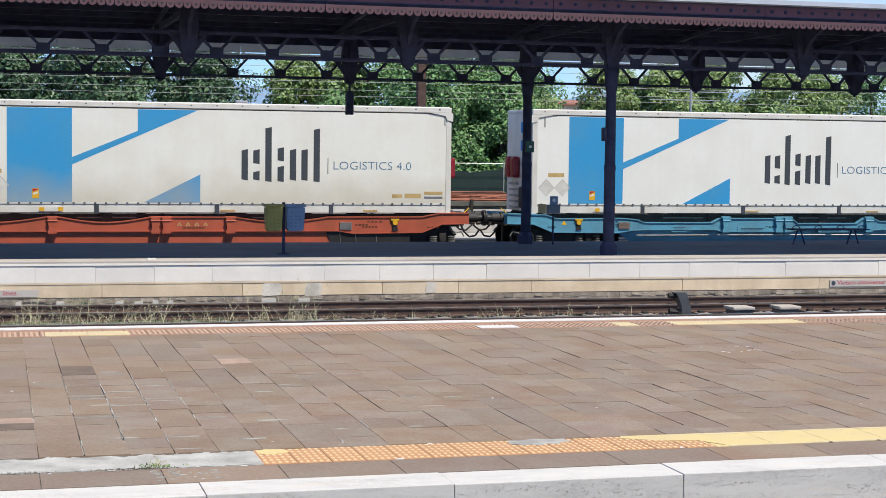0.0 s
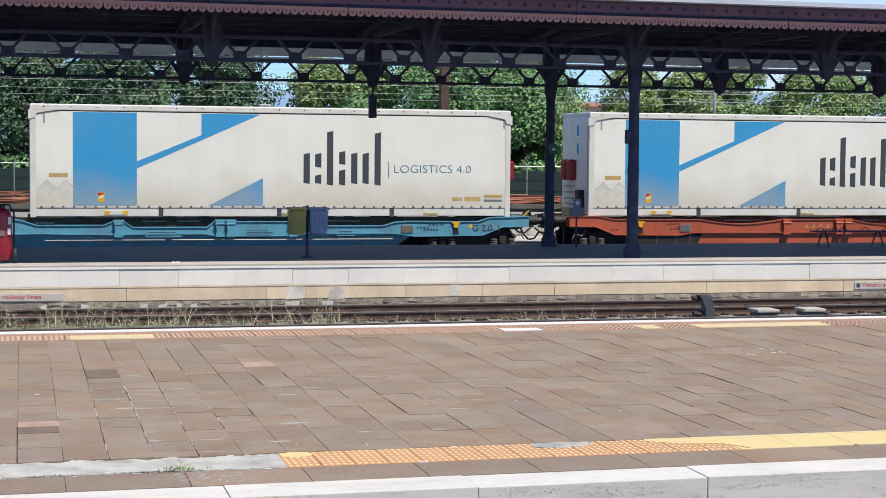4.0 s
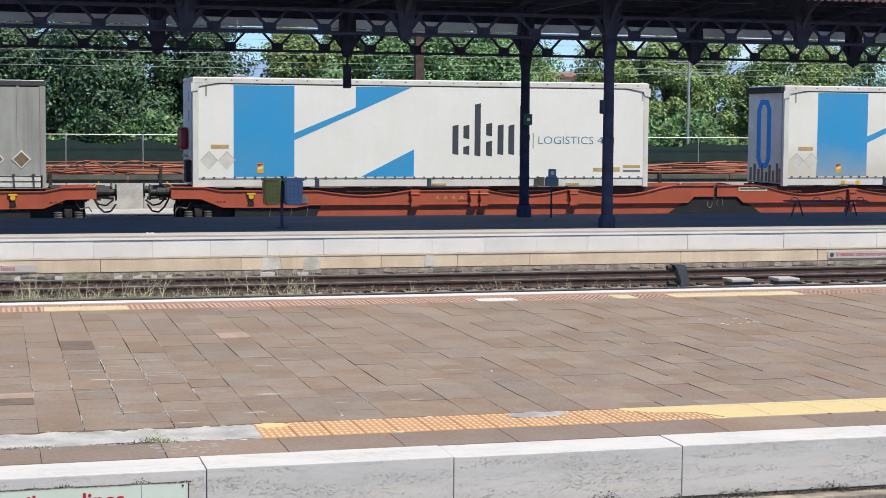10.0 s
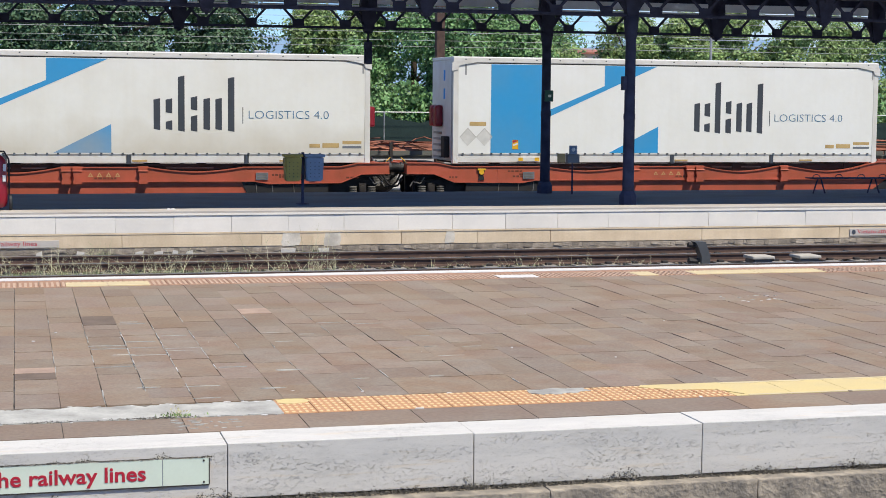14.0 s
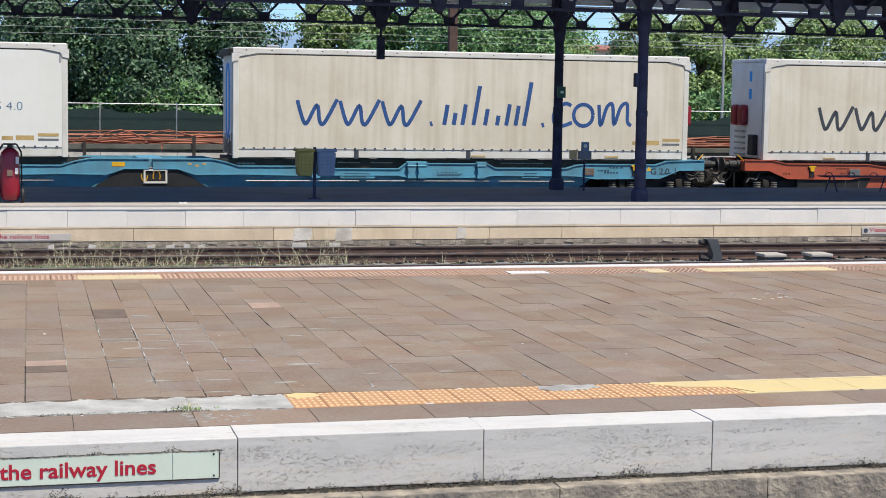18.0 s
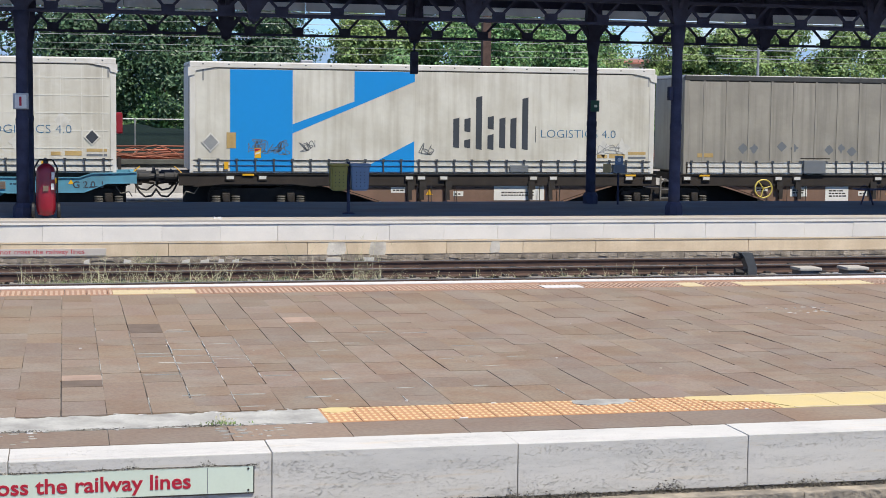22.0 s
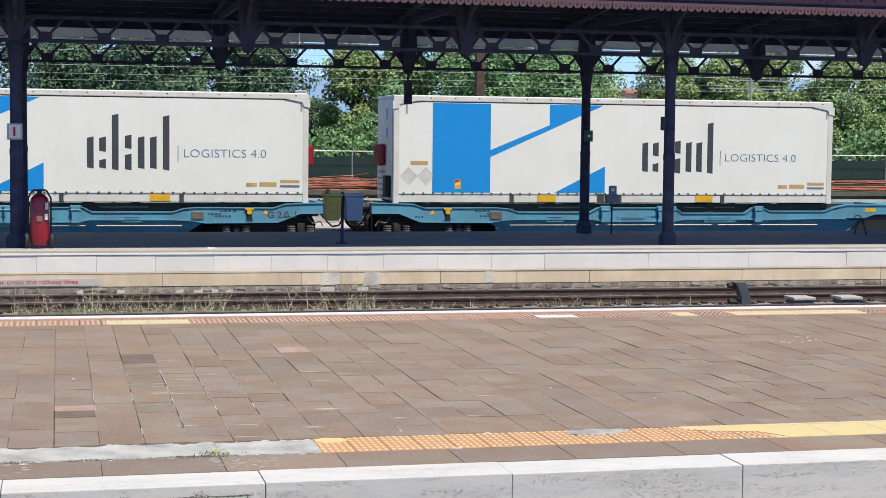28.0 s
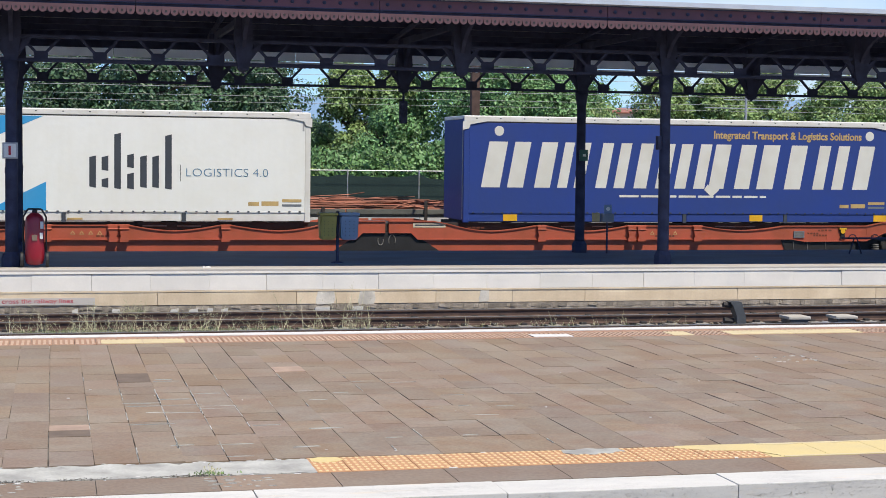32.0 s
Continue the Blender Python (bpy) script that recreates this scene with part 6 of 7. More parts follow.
# distant hills
vs, fs = [], []
n = 160
for i in range(n):
    x = -1400 + i * 30
    h = 118 + 55 * noise.noise((x * 0.0016, 0.3, 0)) + 16 * noise.noise((x * 0.008, 2.3, 0))
    vs += [(x, 2900, -1), (x, 2900 + h * 2.5, h)]
for i in range(n - 1):
    fs.append((2 * i, 2 * i + 2, 2 * i + 3, 2 * i + 1))
me = bpy.data.meshes.new("hills")
me.from_pydata(vs, [], fs)
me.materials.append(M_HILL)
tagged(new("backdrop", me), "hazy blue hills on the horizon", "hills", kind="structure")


# ---- things on the far platform ----
def ftop(y):
    return 0.765 - 0.0159 * (y - FF - 0.34)


ext = thing("fire_extinguisher", (-0.35, 33.32, ftop(33.32)), "large red wheeled fire extinguisher by an iron column", "extinguisher")
part("cylinder", lathe(B(), [(0.06, 0.05), (0.15, 0.08), (0.185, 0.16), (0.19, 0.24), (0.185, 0.92), (0.165, 1.0), (0.11, 1.06), (0.06, 1.09)], 0, 0, 18), M_RED, ext, "red pressure cylinder", True)
part("valve", lathe(B(), [(0.05, 1.08), (0.05, 1.14), (0.025, 1.17)], 0, 0, 10), M_BLACK, ext)
b = tube(B(), (-0.22, 0.05, 0.3), (-0.22, 0.05, 1.0), 0.018, 6)
for p, q in (((-0.22, 0.05, 1.0), (-0.13, 0.05, 1.16)), ((-0.13, 0.05, 1.16), (0.13, 0.05, 1.16)), ((0.13, 0.05, 1.16), (0.22, 0.05, 1.0)), ((0.22, 0.05, 1.0), (0.22, 0.05, 0.3))):
    tube(b, p, q, 0.018, 6)
part("handle", b, M_BLACK, ext)
for s in (-1, 1):
    part("wheel", lathe(B(), [(0.14, -0.035), (0.16, -0.02), (0.16, 0.02), (0.14, 0.035)], 0, 0, 14, "y"), M_BLACK, ext).matrix_basis = pose(s * 0.245, 0.03, 0.16, 0, 0, 90)
part("label_plate", box(B(), -0.05, 0.05, -0.205, -0.190, 0.55, 0.66), M_LABEL_DULL, ext)
part("tag", box(B(), 0.10, 0.16, -0.185, -0.15, 0.58, 0.70), M_PLACARD, ext)
part("tag", box(B(), 0.11, 0.17, -0.18, -0.15, 0.78, 0.92), M_PLACARD, ext)

bins = thing("waste_bins", (5.98, 34.9, ftop(34.9)), "pair of yellow and blue litter bins on one post", "bin")
part("post", tube(B(), (0, 0, 0), (0, 0, 1.12), 0.034, 8), M_IRON, bins)
part("foot", lathe(B(), [(0.14, 0.0), (0.14, 0.015), (0.05, 0.03)], 0, 0, 12), M_IRON, bins)
for x, m, lab, w in ((-0.225, M_BIN_YELLOW, "olive-yellow perforated bin", 0.185), (0.235, M_BIN_BLUE, "slate-blue bin", 0.205)):
    b = prism(B(), [(x - w * 0.86, 0.50), (x + w * 0.86, 0.50), (x + w, 1.03), (x - w, 1.03)], -0.17, 0.17)
    bmesh.ops.bevel(b, geom=list(b.edges), offset=0.03, segments=2, affect="EDGES")
    bn = part("bin", b, m, bins, lab)
    b = box(B(), x - w - 0.02, x + w + 0.02, -0.19, 0.19, 1.02, 1.08, 0.02)
    part("rim", b, m, bn)
    b = B()
    for i in range(3):
        for j in range(5):
            lathe(b, [(0.010, -0.172), (0.010, -0.1755)], x - 0.09 + i * 0.09, 0.60 + j * 0.075, 8, "y")
    part("hole", b, M_BLACK, bn)


def bench(x, y):
    ob = thing("bench", (x, y, ftop(y)), "dark steel backless platform bench with looped armrests", "bench")
    for i in range(5):
        part("seat_slat", box(B(), -1.1, 1.1, -0.25 + i * 0.10, -0.17 + i * 0.10, 0.38, 0.41, 0.005), M_IRON, ob)
    for s in (-0.81, 0.74):
        for q in (-1, 1):
            part("leg", tube(B(), (s + q * 0.17, 0, 0), (s + q * 0.04, 0, 0.39), 0.02, 6), M_IRON, ob)
    for s in (-1.0, -0.37, 0.27, 0.88):
        b = B()
        pts = [(s + 0.11 * math.cos(k * math.pi / 8), 0.40 + 0.10 * math.sin(k * math.pi / 8)) for k in range(9)]
        for p, q in zip(pts, pts[1:]):
            tube(b, (p[0], -0.2, p[1]), (q[0], -0.2, q[1]), 0.012, 6)
        part("armrest", b, M_IRON, ob)
    return ob


bench(20.85, 38.4)
scrap = thing("paper_scrap", (3.0, 33.0, ftop(33.0)), "crumpled white paper scrap on the platform edge", "litter")
part("sheet", prism(B(), [(-0.09, 0.0), (0.10, 0.0), (0.06, 0.035), (-0.02, 0.022), (-0.07, 0.04)], -0.05, 0.05), M_PRINT_WHITE, scrap)
val = thing("ticket_validator", (13.49, 38.9, ftop(38.9)), "blue-grey ticket validator on a thin post", "validator")
part("post", tube(B(), (0, 0, 0), (0, 0, 0.8), 0.025, 8), M_IRON, val)
part("case", box(B(), -0.16, 0.16, -0.09, 0.09, 0.78, 1.0, 0.02), M_BOXGREY, val)
part("display", box(B(), -0.12, 0.09, -0.10, -0.07, 1.0, 1.22, 0.015), M_BIN_BLUE, val)
part("dial", lathe(B(), [(0.05, -0.102), (0.05, -0.11)], -0.015, 1.12, 12, "y"), M_PRINT_WHITE, val)
part("notice", box(B(), -0.42, -0.22, -0.08, -0.06, 0.80, 1.02), M_LABEL, val)

es = thing("exit_sign", (13.0, 39.36, 3.12), "small green exit sign on a column", "sign")
part("panel", box(B(), -0.11, 0.11, -0.02, 0.02, -0.14, 0.14, 0.01), M_EXIT, es)
part("pictogram", box(B(), -0.03, 0.05, -0.026, -0.021, -0.03, 0.03), M_SIGN, es)
nb = thing("notice_frame", (-0.82, 33.56, 3.05 + 0.02), "small framed notice on an iron column", "notice")
part("back_plate", box(B(), -0.15, 0.15, -0.015, 0.02, -0.16, 0.16, 0.01), M_GALV, nb)
part("sheet", box(B(), -0.11, 0.11, -0.022, -0.016, -0.13, 0.13), M_PRINT_WHITE, nb)
part("red_bar", box(B(), -0.03, 0.015, -0.027, -0.023, -0.09, 0.09), M_CRIMSON, nb)
sb = thing("junction_box", (13.0, 33.72, 3.40), "dark cable box strapped to a column", "box")
part("case", box(B(), -0.20, -0.11, -0.08, 0.08, -0.15, 0.15, 0.02), M_IRON, sb)
hl = thing("hanging_speaker", (8.4, 39.6, 4.10), "dark loudspeaker hanging below the girder", "speaker")
part("rod", tube(B(), (0, 0, 0.3), (0, 0, 0.70), 0.025, 6), M_IRON, hl)
part("case", box(B(), -0.09, 0.09, -0.09, 0.09, -0.25, 0.3, 0.02), M_IRON, hl)

# warning signs on the retaining wall
sg = thing("warning_sign", (-1.45, FF - 0.006, 0.06), "faded grey warning sign with red lettering", "sign", "track crossing signs")
part("plate", box(B(), -0.6, 2.25, -0.012, 0.0, 0.01, 0.15, 0.004), M_SIGN_GREY, sg)
words("lettering", "Do not cross the railway lines", 0.13, M_CRIMSON, sg, (0.0, -0.0135, 0.05), width=1.83, label="red sentence")
sg = thing("warning_sign", (17.85, FF - 0.006, 0.08), "faded grey warning sign with red lettering", "sign", "track crossing signs")
part("plate", box(B(), 0, 2.9, -0.012, 0.0, 0.01, 0.17, 0.004), M_SIGN_GREY, sg)
words("lettering", "Vietato attraversare i binari", 0.13, M_CRIMSON, sg, (0.18, -0.0135, 0.06), width=1.75, label="red sentence")
part("pictogram", lathe(B(), [(0.05, -0.013), (0.05, -0.017)], 0.09, 0.09, 14, "y"), M_INK, sg)

# near sign on the kerb face
sg = thing("kerb_sign", (-1.10, 13.03, -0.067), "pale green enamel sign with crimson lettering", "sign", "track crossing signs")
part("plate", box(B(), -0.5, 2.57, -0.004, 0.0, 0.0, 0.215), M_SIGN, sg)
words("lettering", "Do not cross the railway lines", 0.17, M_CRIMSON, sg, (-0.18, -0.0065, 0.055), width=2.25, bold=0.003, label="crimson sentence")
part("border", box(B(), -0.5, 2.575, -0.007, -0.001, -0.010, -0.0005), M_GRIME, sg, "dark lower lip")
part("border", box(B(), 2.5705, 2.578, -0.007, -0.001, 0.0, 0.215), M_GRIME, sg, "dark side lip")
part("seam", box(B(), 2.20, 2.205, -0.0055, -0.0045, 0.002, 0.213), M_BOXGREY, sg, "joint between two plates")
for x in (2.53,):
    for z in (0.02, 0.195):
        part("screw", lathe(B(), [(0.009, -0.004), (0.009, -0.009)], x, z, 8, "y"), M_GRIME, sg)

# point machine lever and boxes between the tracks
lv = thing("point_lever", (12.65, 28.95, -0.22), "dark grey points lever stand beside the rail", "lever")
part("stand", prism(B(), [(-0.02, 0.0), (0.16, 0.0), (0.16, 0.30), (0.06, 0.58), (-0.16, 0.58), (-0.10, 0.50), (-0.02, 0.30)], -0.12, 0.10), M_LEVER, lv, "bent steel stand")
part("hook", tube(B(), (-0.1, 0, 0.50), (-0.26, 0, 0.52), 0.05, 8), M_GRIME, lv)
part("hook", tube(B(), (-0.05, 0, 0.2), (-0.24, 0, 0.22), 0.06, 8), M_GRIME, lv)
for x in (13.86, 14.84):
    cb = thing("cable_box", (x, 28.9, -0.22), "pale concrete lidded cable box on the ballast", "box", "trackside boxes")
    part("case", box(B(), -0.20, 0.18, -0.2, 0.2, 0, 0.24, 0.01), M_LEVER, cb)
    part("lid", box(B(), -0.24, 0.22, -0.23, 0.23, 0.24, 0.30, 0.02), M_LID_WARM, cb)
rk = thing("broken_slab", (14.42, 28.75, -0.2), "tilted broken slab of pale stone", "stone")
part("slab", prism(B(), [(-0.14, 0), (0.16, 0), (0.05, 0.17), (-0.02, 0.18)], -0.12, 0.1), M_LID, rk)


# weeds in the ballast
def weed(x, y, n, h, seed, label="pale dry weed stalks over green tufts in the ballast", green=1.0, leaf=None):
    rnd = random.Random(seed)
    ob = thing("weed", (x, y, -0.22), label, "weed", "weeds between the tracks", "stuff")

    def blades(count, height, lean_max, w0, w1, steps, spread):
        vs, fs = [], []
        for _ in range(count):
            a, lean, hh = rnd.uniform(0, 6.28), rnd.uniform(0.05, lean_max), height * rnd.uniform(0.45, 1.1)
            p0 = Vector((rnd.gauss(0, spread), rnd.gauss(0, spread * 0.6), 0))
            w = Vector((1, 0.3 * math.sin(a), 0)) * rnd.uniform(w0, w1)
            k = len(vs)
            for j in range(steps + 1):
                q = j / steps
                c = p0 + Vector((math.cos(a) * lean * hh * q ** 1.6, math.sin(a) * lean * hh * q ** 1.6 * 0.5, hh * q * (1 - 0.22 * q * lean)))
                vs += [tuple(c - w * (1 - 0.75 * q)), tuple(c + w * (1 - 0.75 * q))]
            for j in range(steps):
                fs.append((k + 2 * j, k + 2 * j + 1, k + 2 * j + 3, k + 2 * j + 2))
            if steps > 3 and rnd.random() < 0.6:
                for _ in range(rnd.randint(2, 5)):
                    q = rnd.randint(2, steps - 1)
                    c = (Vector(vs[k + 2 * q]) + Vector(vs[k + 2 * q + 1])) / 2
                    t = c + Vector((rnd.uniform(-0.13, 0.13), rnd.uniform(-0.05, 0.05), rnd.uniform(0.03, 0.12))) * min(1, height * 1.6)
                    k2 = len(vs)
                    vs += [tuple(c - Vector((0.004, 0, 0))), tuple(c + Vector((0.004, 0, 0))), tuple(t)]
                    fs.append((k2, k2 + 1, k2 + 2))
                    if rnd.random() < 0.3:
                        k2 = len(vs)
                        tt = t + Vector((rnd.uniform(-0.03, 0.03), 0, rnd.uniform(-0.03, 0.02)))
                        vs += [tuple(tt), tuple(tt + Vector((0.022, 0.004, 0.008))), tuple(tt + Vector((0.012, 0, 0.024)))]
                        fs.append((k2, k2 + 1, k2 + 2))
        return vs, fs

    for nm, args, m in (("stalks", (n, h, 1.3, 0.003, 0.006, 5, min(0.2, h * 0.5)), M_STALK), ("tuft", (int(n * 9 * green), min(0.2, h * 0.4), 1.0, 0.005, 0.011, 2, min(0.2, 1.0 * h)), leaf or M_LEAF_DARK)):
        vs, fs = blades(*args)
        if vs:
            me = bpy.data.meshes.new(nm)
            me.from_pydata(vs, [], fs)
            me.materials.append(m)
            o = new(nm, me)
            o.parent = ob
    return ob


rnd = random.Random(8)
for k in range(110):
    x = rnd.choice([rnd.uniform(-0.9, 5.8), rnd.uniform(-0.9, 5.8), rnd.uniform(5, 11.5)])
    weed(x, rnd.uniform(28.4, 29.6), rnd.randint(2, 5) if x < 5.5 else 2, rnd.uniform(0.35, 0.85) if x < 5.5 else 0.4, k, green=1.4 if x < 4.5 else 0.5, leaf=M_TUFT)
weed(12.6, 28.7, 12, 0.24, 77, green=1.6)
weed(5.8, 32.3, 14, 0.75, 78)
weed(1.55, 32.4, 30, 0.5, 79, "dark thorny shrub growing from the wall")
wd = weed(1.33, 14.27, 6, 0.08, 80, "small yellow-green weed in a paving joint", 1.0, M_LEAF_LIGHT)
wd.location.z = NP

# ---- masonry and paving pieces, last ----
wall = thing("retaining_wall", (0, FF, 0), "platform retaining wall of whitewashed blocks over beige stone", "wall", kind="structure")
part("core", box(B(), -60, 90, 0.06, 0.14, -0.5, 0.67), M_RUBBLE, wall)
part("mortar_bed", box(B(), -60, 90, 0.012, 0.058, -0.5, 0.04), M_RUBBLE, wall)
blk = mesh("white_block", box(B(), 0, 1.141, 0.0, 0.1, 0.335, 0.664, 0.004), M_WHITEWALL)
for i in range(-8, 26):
    o = new("white_block", blk)
    o.parent, o.location = wall, (0.735 + i * 1.145, random.uniform(-0.004, 0.004), 0)
part("ledge", box(B(), -60, 90, -0.010, 0.1, 0.30, 0.332, 0.004), M_BEIGE, wall, "projecting stone ledge")
xs = [-11, -7.8, -4.5, -1.2, 2.01, 4.78, 7.67, 9.3, 10.89, 14.33, 17.6, 20.9, 24.2, 27.5]
for a, c in zip(xs, xs[1:]):
    part("beige_block", box(B(), a, c - 0.008, 0.0 + random.uniform(-0.004, 0.004), 0.1, 0.045, 0.298, 0.006), M_BEIGE, wall)
rnd = random.Random(4)
b = B()
for row in range(3):
    x = -6.0
    while x < 24:
        w, h = rnd.uniform(0.07, 0.26), rnd.uniform(0.06, 0.11)
        z = 0.03 - row * 0.095
        y0 = rnd.uniform(-0.015, 0.012)
        prism(b, [(x, z - h + rnd.uniform(-0.02, 0.02)), (x + w + 0.004, z - h + rnd.uniform(-0.02, 0.0)), (x + w + rnd.uniform(-0.01, 0.02), z - 0.01), (x + w * 0.6, z + rnd.uniform(-0.005, 0.008)), (x + 0.01, z - rnd.uniform(0, 0.03))], y0, 0.1)
        x += w
for x, w, z0, z1 in ((5.19, 0.38, 0.03, 0.297), (6.06, 0.34, 0.0, 0.297), (8.6, 0.2, 0.05, 0.297)):
    part("cement_repair", prism(B(), [(x, z0), (x + w * 0.9, z0 + 0.02), (x + w, z1 * 0.5), (x + w * 0.93, z1), (x + 0.02, z1), (x - 0.02, z1 * 0.4)], -0.005, 0.05), M_REPAIR, wall, "grey cement repair")
part("rubble_course", b, M_RUBBLE, wall, "course of dark rough rubble")
for x, w in ((0.35, 0.2), (1.12, 0.26), (2.25, 0.28), (2.62, 0.3), (2.98, 0.2), (3.25, 0.24), (5.15, 0.5), (5.9, 0.4)):
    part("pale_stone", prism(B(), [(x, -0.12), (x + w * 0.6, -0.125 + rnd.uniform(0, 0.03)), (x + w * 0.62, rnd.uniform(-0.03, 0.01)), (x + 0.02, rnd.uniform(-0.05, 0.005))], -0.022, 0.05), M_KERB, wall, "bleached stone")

kerb = thing("platform_kerb", (0, 13.04, NP), "weathered whitewashed stone kerb of the near platform", "kerb", kind="structure")
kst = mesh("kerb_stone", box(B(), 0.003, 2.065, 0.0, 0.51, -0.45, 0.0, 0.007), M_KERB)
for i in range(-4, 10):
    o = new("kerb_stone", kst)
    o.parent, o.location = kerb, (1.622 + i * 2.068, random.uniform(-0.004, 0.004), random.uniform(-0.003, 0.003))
# moss line under the kerb
vs, fs = [], []
for k in range(14300):
    x = random.uniform(-2, 9)
    z = -0.225 + abs(random.gauss(0, 0.015)) * (0.8 + 4.6 * max(0, noise.noise((x * 2.3, 0, 0))) + 1.6 * max(0, noise.noise((x * 9, 4, 0))))
    if k > 10400:
        x = random.uniform(-1.7, 1.5)
        z = 0.153 + abs(random.gauss(0, 0.008)) * (0.2 + 5 * max(0, noise.noise((x * 5, 9, 0))))
    p = Vector((x, 13.02 + random.uniform(-0.03, 0.02) if k < 10400 else 13.026, z))
    if k > 13500:
        x = random.choice((-0.35, 0.2, 0.95, 1.15, 1.3)) + random.gauss(0, 0.14)
        p = Vector((x, 14.19 + random.gauss(0, 0.012), NP + 0.004 + abs(random.gauss(0, 0.006))))
    k2 = len(vs)
    q = 0.8 if k < 10400 else 0.5
    for _ in range(3):
        vs.append(tuple(p + q * Vector((random.uniform(-0.02, 0.02), random.uniform(-0.012, 0.01), random.uniform(-0.012, 0.018)))))
    fs.append((k2, k2 + 1, k2 + 2))
me = bpy.data.meshes.new("moss")
me.from_pydata(vs, [], fs)
me.materials.append(M_MOSS)
tagged(new("moss", me), "dark moss and dirt along the foot of the kerb", "moss", kind="stuff")

# pavers: columns 0.40 m wide with staggered cross joints
paving = thing("paving", (0, 0, NP), "brown porphyry pavers laid in columns across the platform", "paving", kind="structure")
rnd = random.Random(21)
CW = 0.403
Y_ROW0, Y_ROW1, Y_JOINT, Y_END = 13.56, 14.22, 21.93, 24.35
near_ob, far_v, far_f = 0, [], []
paver_meshes = {}


def paver(x, y0, y1):
    global near_ob
    gap = rnd.choice((0.001, 0.003, 0.006, 0.011))
    cut = rnd.choice((0.001, 0.0015, 0.003, 0.009))
    w, d = CW - gap, y1 - y0 - cut
    if -0.9 < x < 9.4 and y1 < 20.2 and near_ob < 300 and x > (y0 - 15) * 0.0 - 0.9:
        key = (round(y1 - y0, 2), gap, cut)
        if key not in paver_meshes:
            paver_meshes[key] = mesh("paver", box(B(), 0, w, 0, d, -0.03, 0, 0.0), M_PAVER)
        o = new("paver", paver_meshes[key])
        o.parent = paving
        o.matrix_basis = pose(x, y0, rnd.uniform(-0.004, 0.003), rnd.uniform(-0.15, 0.15), rnd.uniform(-0.25, 0.25), 0)
        near_ob += 1
        return
    k = len(far_v)
    z = rnd.uniform(-0.004, 0.003)
    far_v.extend([(x, y0, z), (x + w, y0, z), (x + w, y0 + d, z), (x, y0 + d, z), (x, y0, -0.03), (x + w, y0, -0.03), (x + w, y0 + d, -0.03), (x, y0 + d, -0.03)])
    for q in ((0, 1, 2, 3), (0, 4, 5, 1), (1, 5, 6, 2), (2, 6, 7, 3), (3, 7, 4, 0)):
        far_f.append(tuple(k + i for i in q))


cols = list(range(-14, 48))
for c in cols:
    x = -0.04 + c * CW + rnd.uniform(-0.003, 0.003)
    y = 14.92
    first = True
    while y < Y_JOINT - 0.05:
        step = rnd.choice((0.5, 0.6, 0.8, 1.0)) if not first else rnd.choice((0.3, 0.5, 0.7, 0.9))
        first = False
        e = y + step
        if e > Y_JOINT - 0.3:
            e = Y_JOINT
        paver(x, y, e)
        y = e
    y = Y_JOINT
    while y < Y_END - 0.05:
        e = min(Y_END, y + rnd.choice((0.8, 1.2)))
        paver(x, y, e)
        y = e
for c in range(-6, 20):
    x = 0.35 + c * 1.02
    k = len(far_v)
    far_v.extend([(x, Y_ROW0, 0), (x + 1.012, Y_ROW0, 0), (x + 1.012, 14.19, 0), (x, 14.19, 0), (x, Y_ROW0, -0.03), (x + 1.012, Y_ROW0, -0.03), (x + 1.012, 14.19, -0.03), (x, 14.19, -0.03)])
    for q in ((0, 1, 2, 3), (0, 4, 5, 1), (1, 5, 6, 2), (2, 6, 7, 3), (3, 7, 4, 0)):
        far_f.append(tuple(k + i for i in q))
me = bpy.data.meshes.new("paver_field")
me.from_pydata(far_v, [], far_f)
me.materials.append(M_PAVER_FAR)
pf = new("paver_field", me)
pf.parent = paving
tagged(pf, "further brown pavers", kind="stuff")

for x, y0, y1, m in ((-0.04, 16.78, 17.10, M_PINKPAVER), (-0.04, 16.40, 16.77, M_DARKPAVER), (0.766, 20.2, 21.0, M_DARKPAVER), (2.78, 20.9, 21.4, M_PINKPAVER)):
    part("odd_paver", box(B(), x, x + CW - 0.006, y0, y1 - 0.006, -0.012, 0.0075), m, paving, "replacement paver of another colour")
# mortar smears and paint flecks, ragged
def smear(x, y, w, d, m, name):
    pts = []
    k = 9
    for i in range(k):
        pts.append((x + rnd.uniform(-0.2, 0.4) * w, y + d * i / (k - 1)))
    for i in range(k):
        pts.append((x + rnd.uniform(0.5, 1.3) * w, y + d * (k - 1 - i) / (k - 1)))
    part(name, prism(B(), pts, -0.004, 0.0052, "z"), m, paving)


for k in range(46):
    c = rnd.choice((1, 1, 2, 2, 3, 3, 4, 5, 6, 7, 8, 9, 10, 12, 14))
    smear(-0.04 + c * CW + rnd.uniform(-0.014, 0.0), rnd.uniform(15.0, 20.8), rnd.uniform(0.004, 0.013), rnd.uniform(0.10, 0.55), M_PATCH, "mortar_smear")
for k in range(18):
    c = rnd.randint(1, 12)
    smear(-0.04 + c * CW + rnd.uniform(0.0, 0.1), rnd.uniform(15.0, 20.5), rnd.uniform(0.10, 0.28), rnd.uniform(0.008, 0.018), M_PATCH, "mortar_smear")
for k in range(40):
    smear(rnd.uniform(1.25, 1.8) if k % 4 else rnd.uniform(-0.7, -0.25), rnd.uniform(13.65, 14.12), rnd.uniform(0.015, 0.07), rnd.uniform(0.008, 0.025), M_PATCH, "cement_spatter")
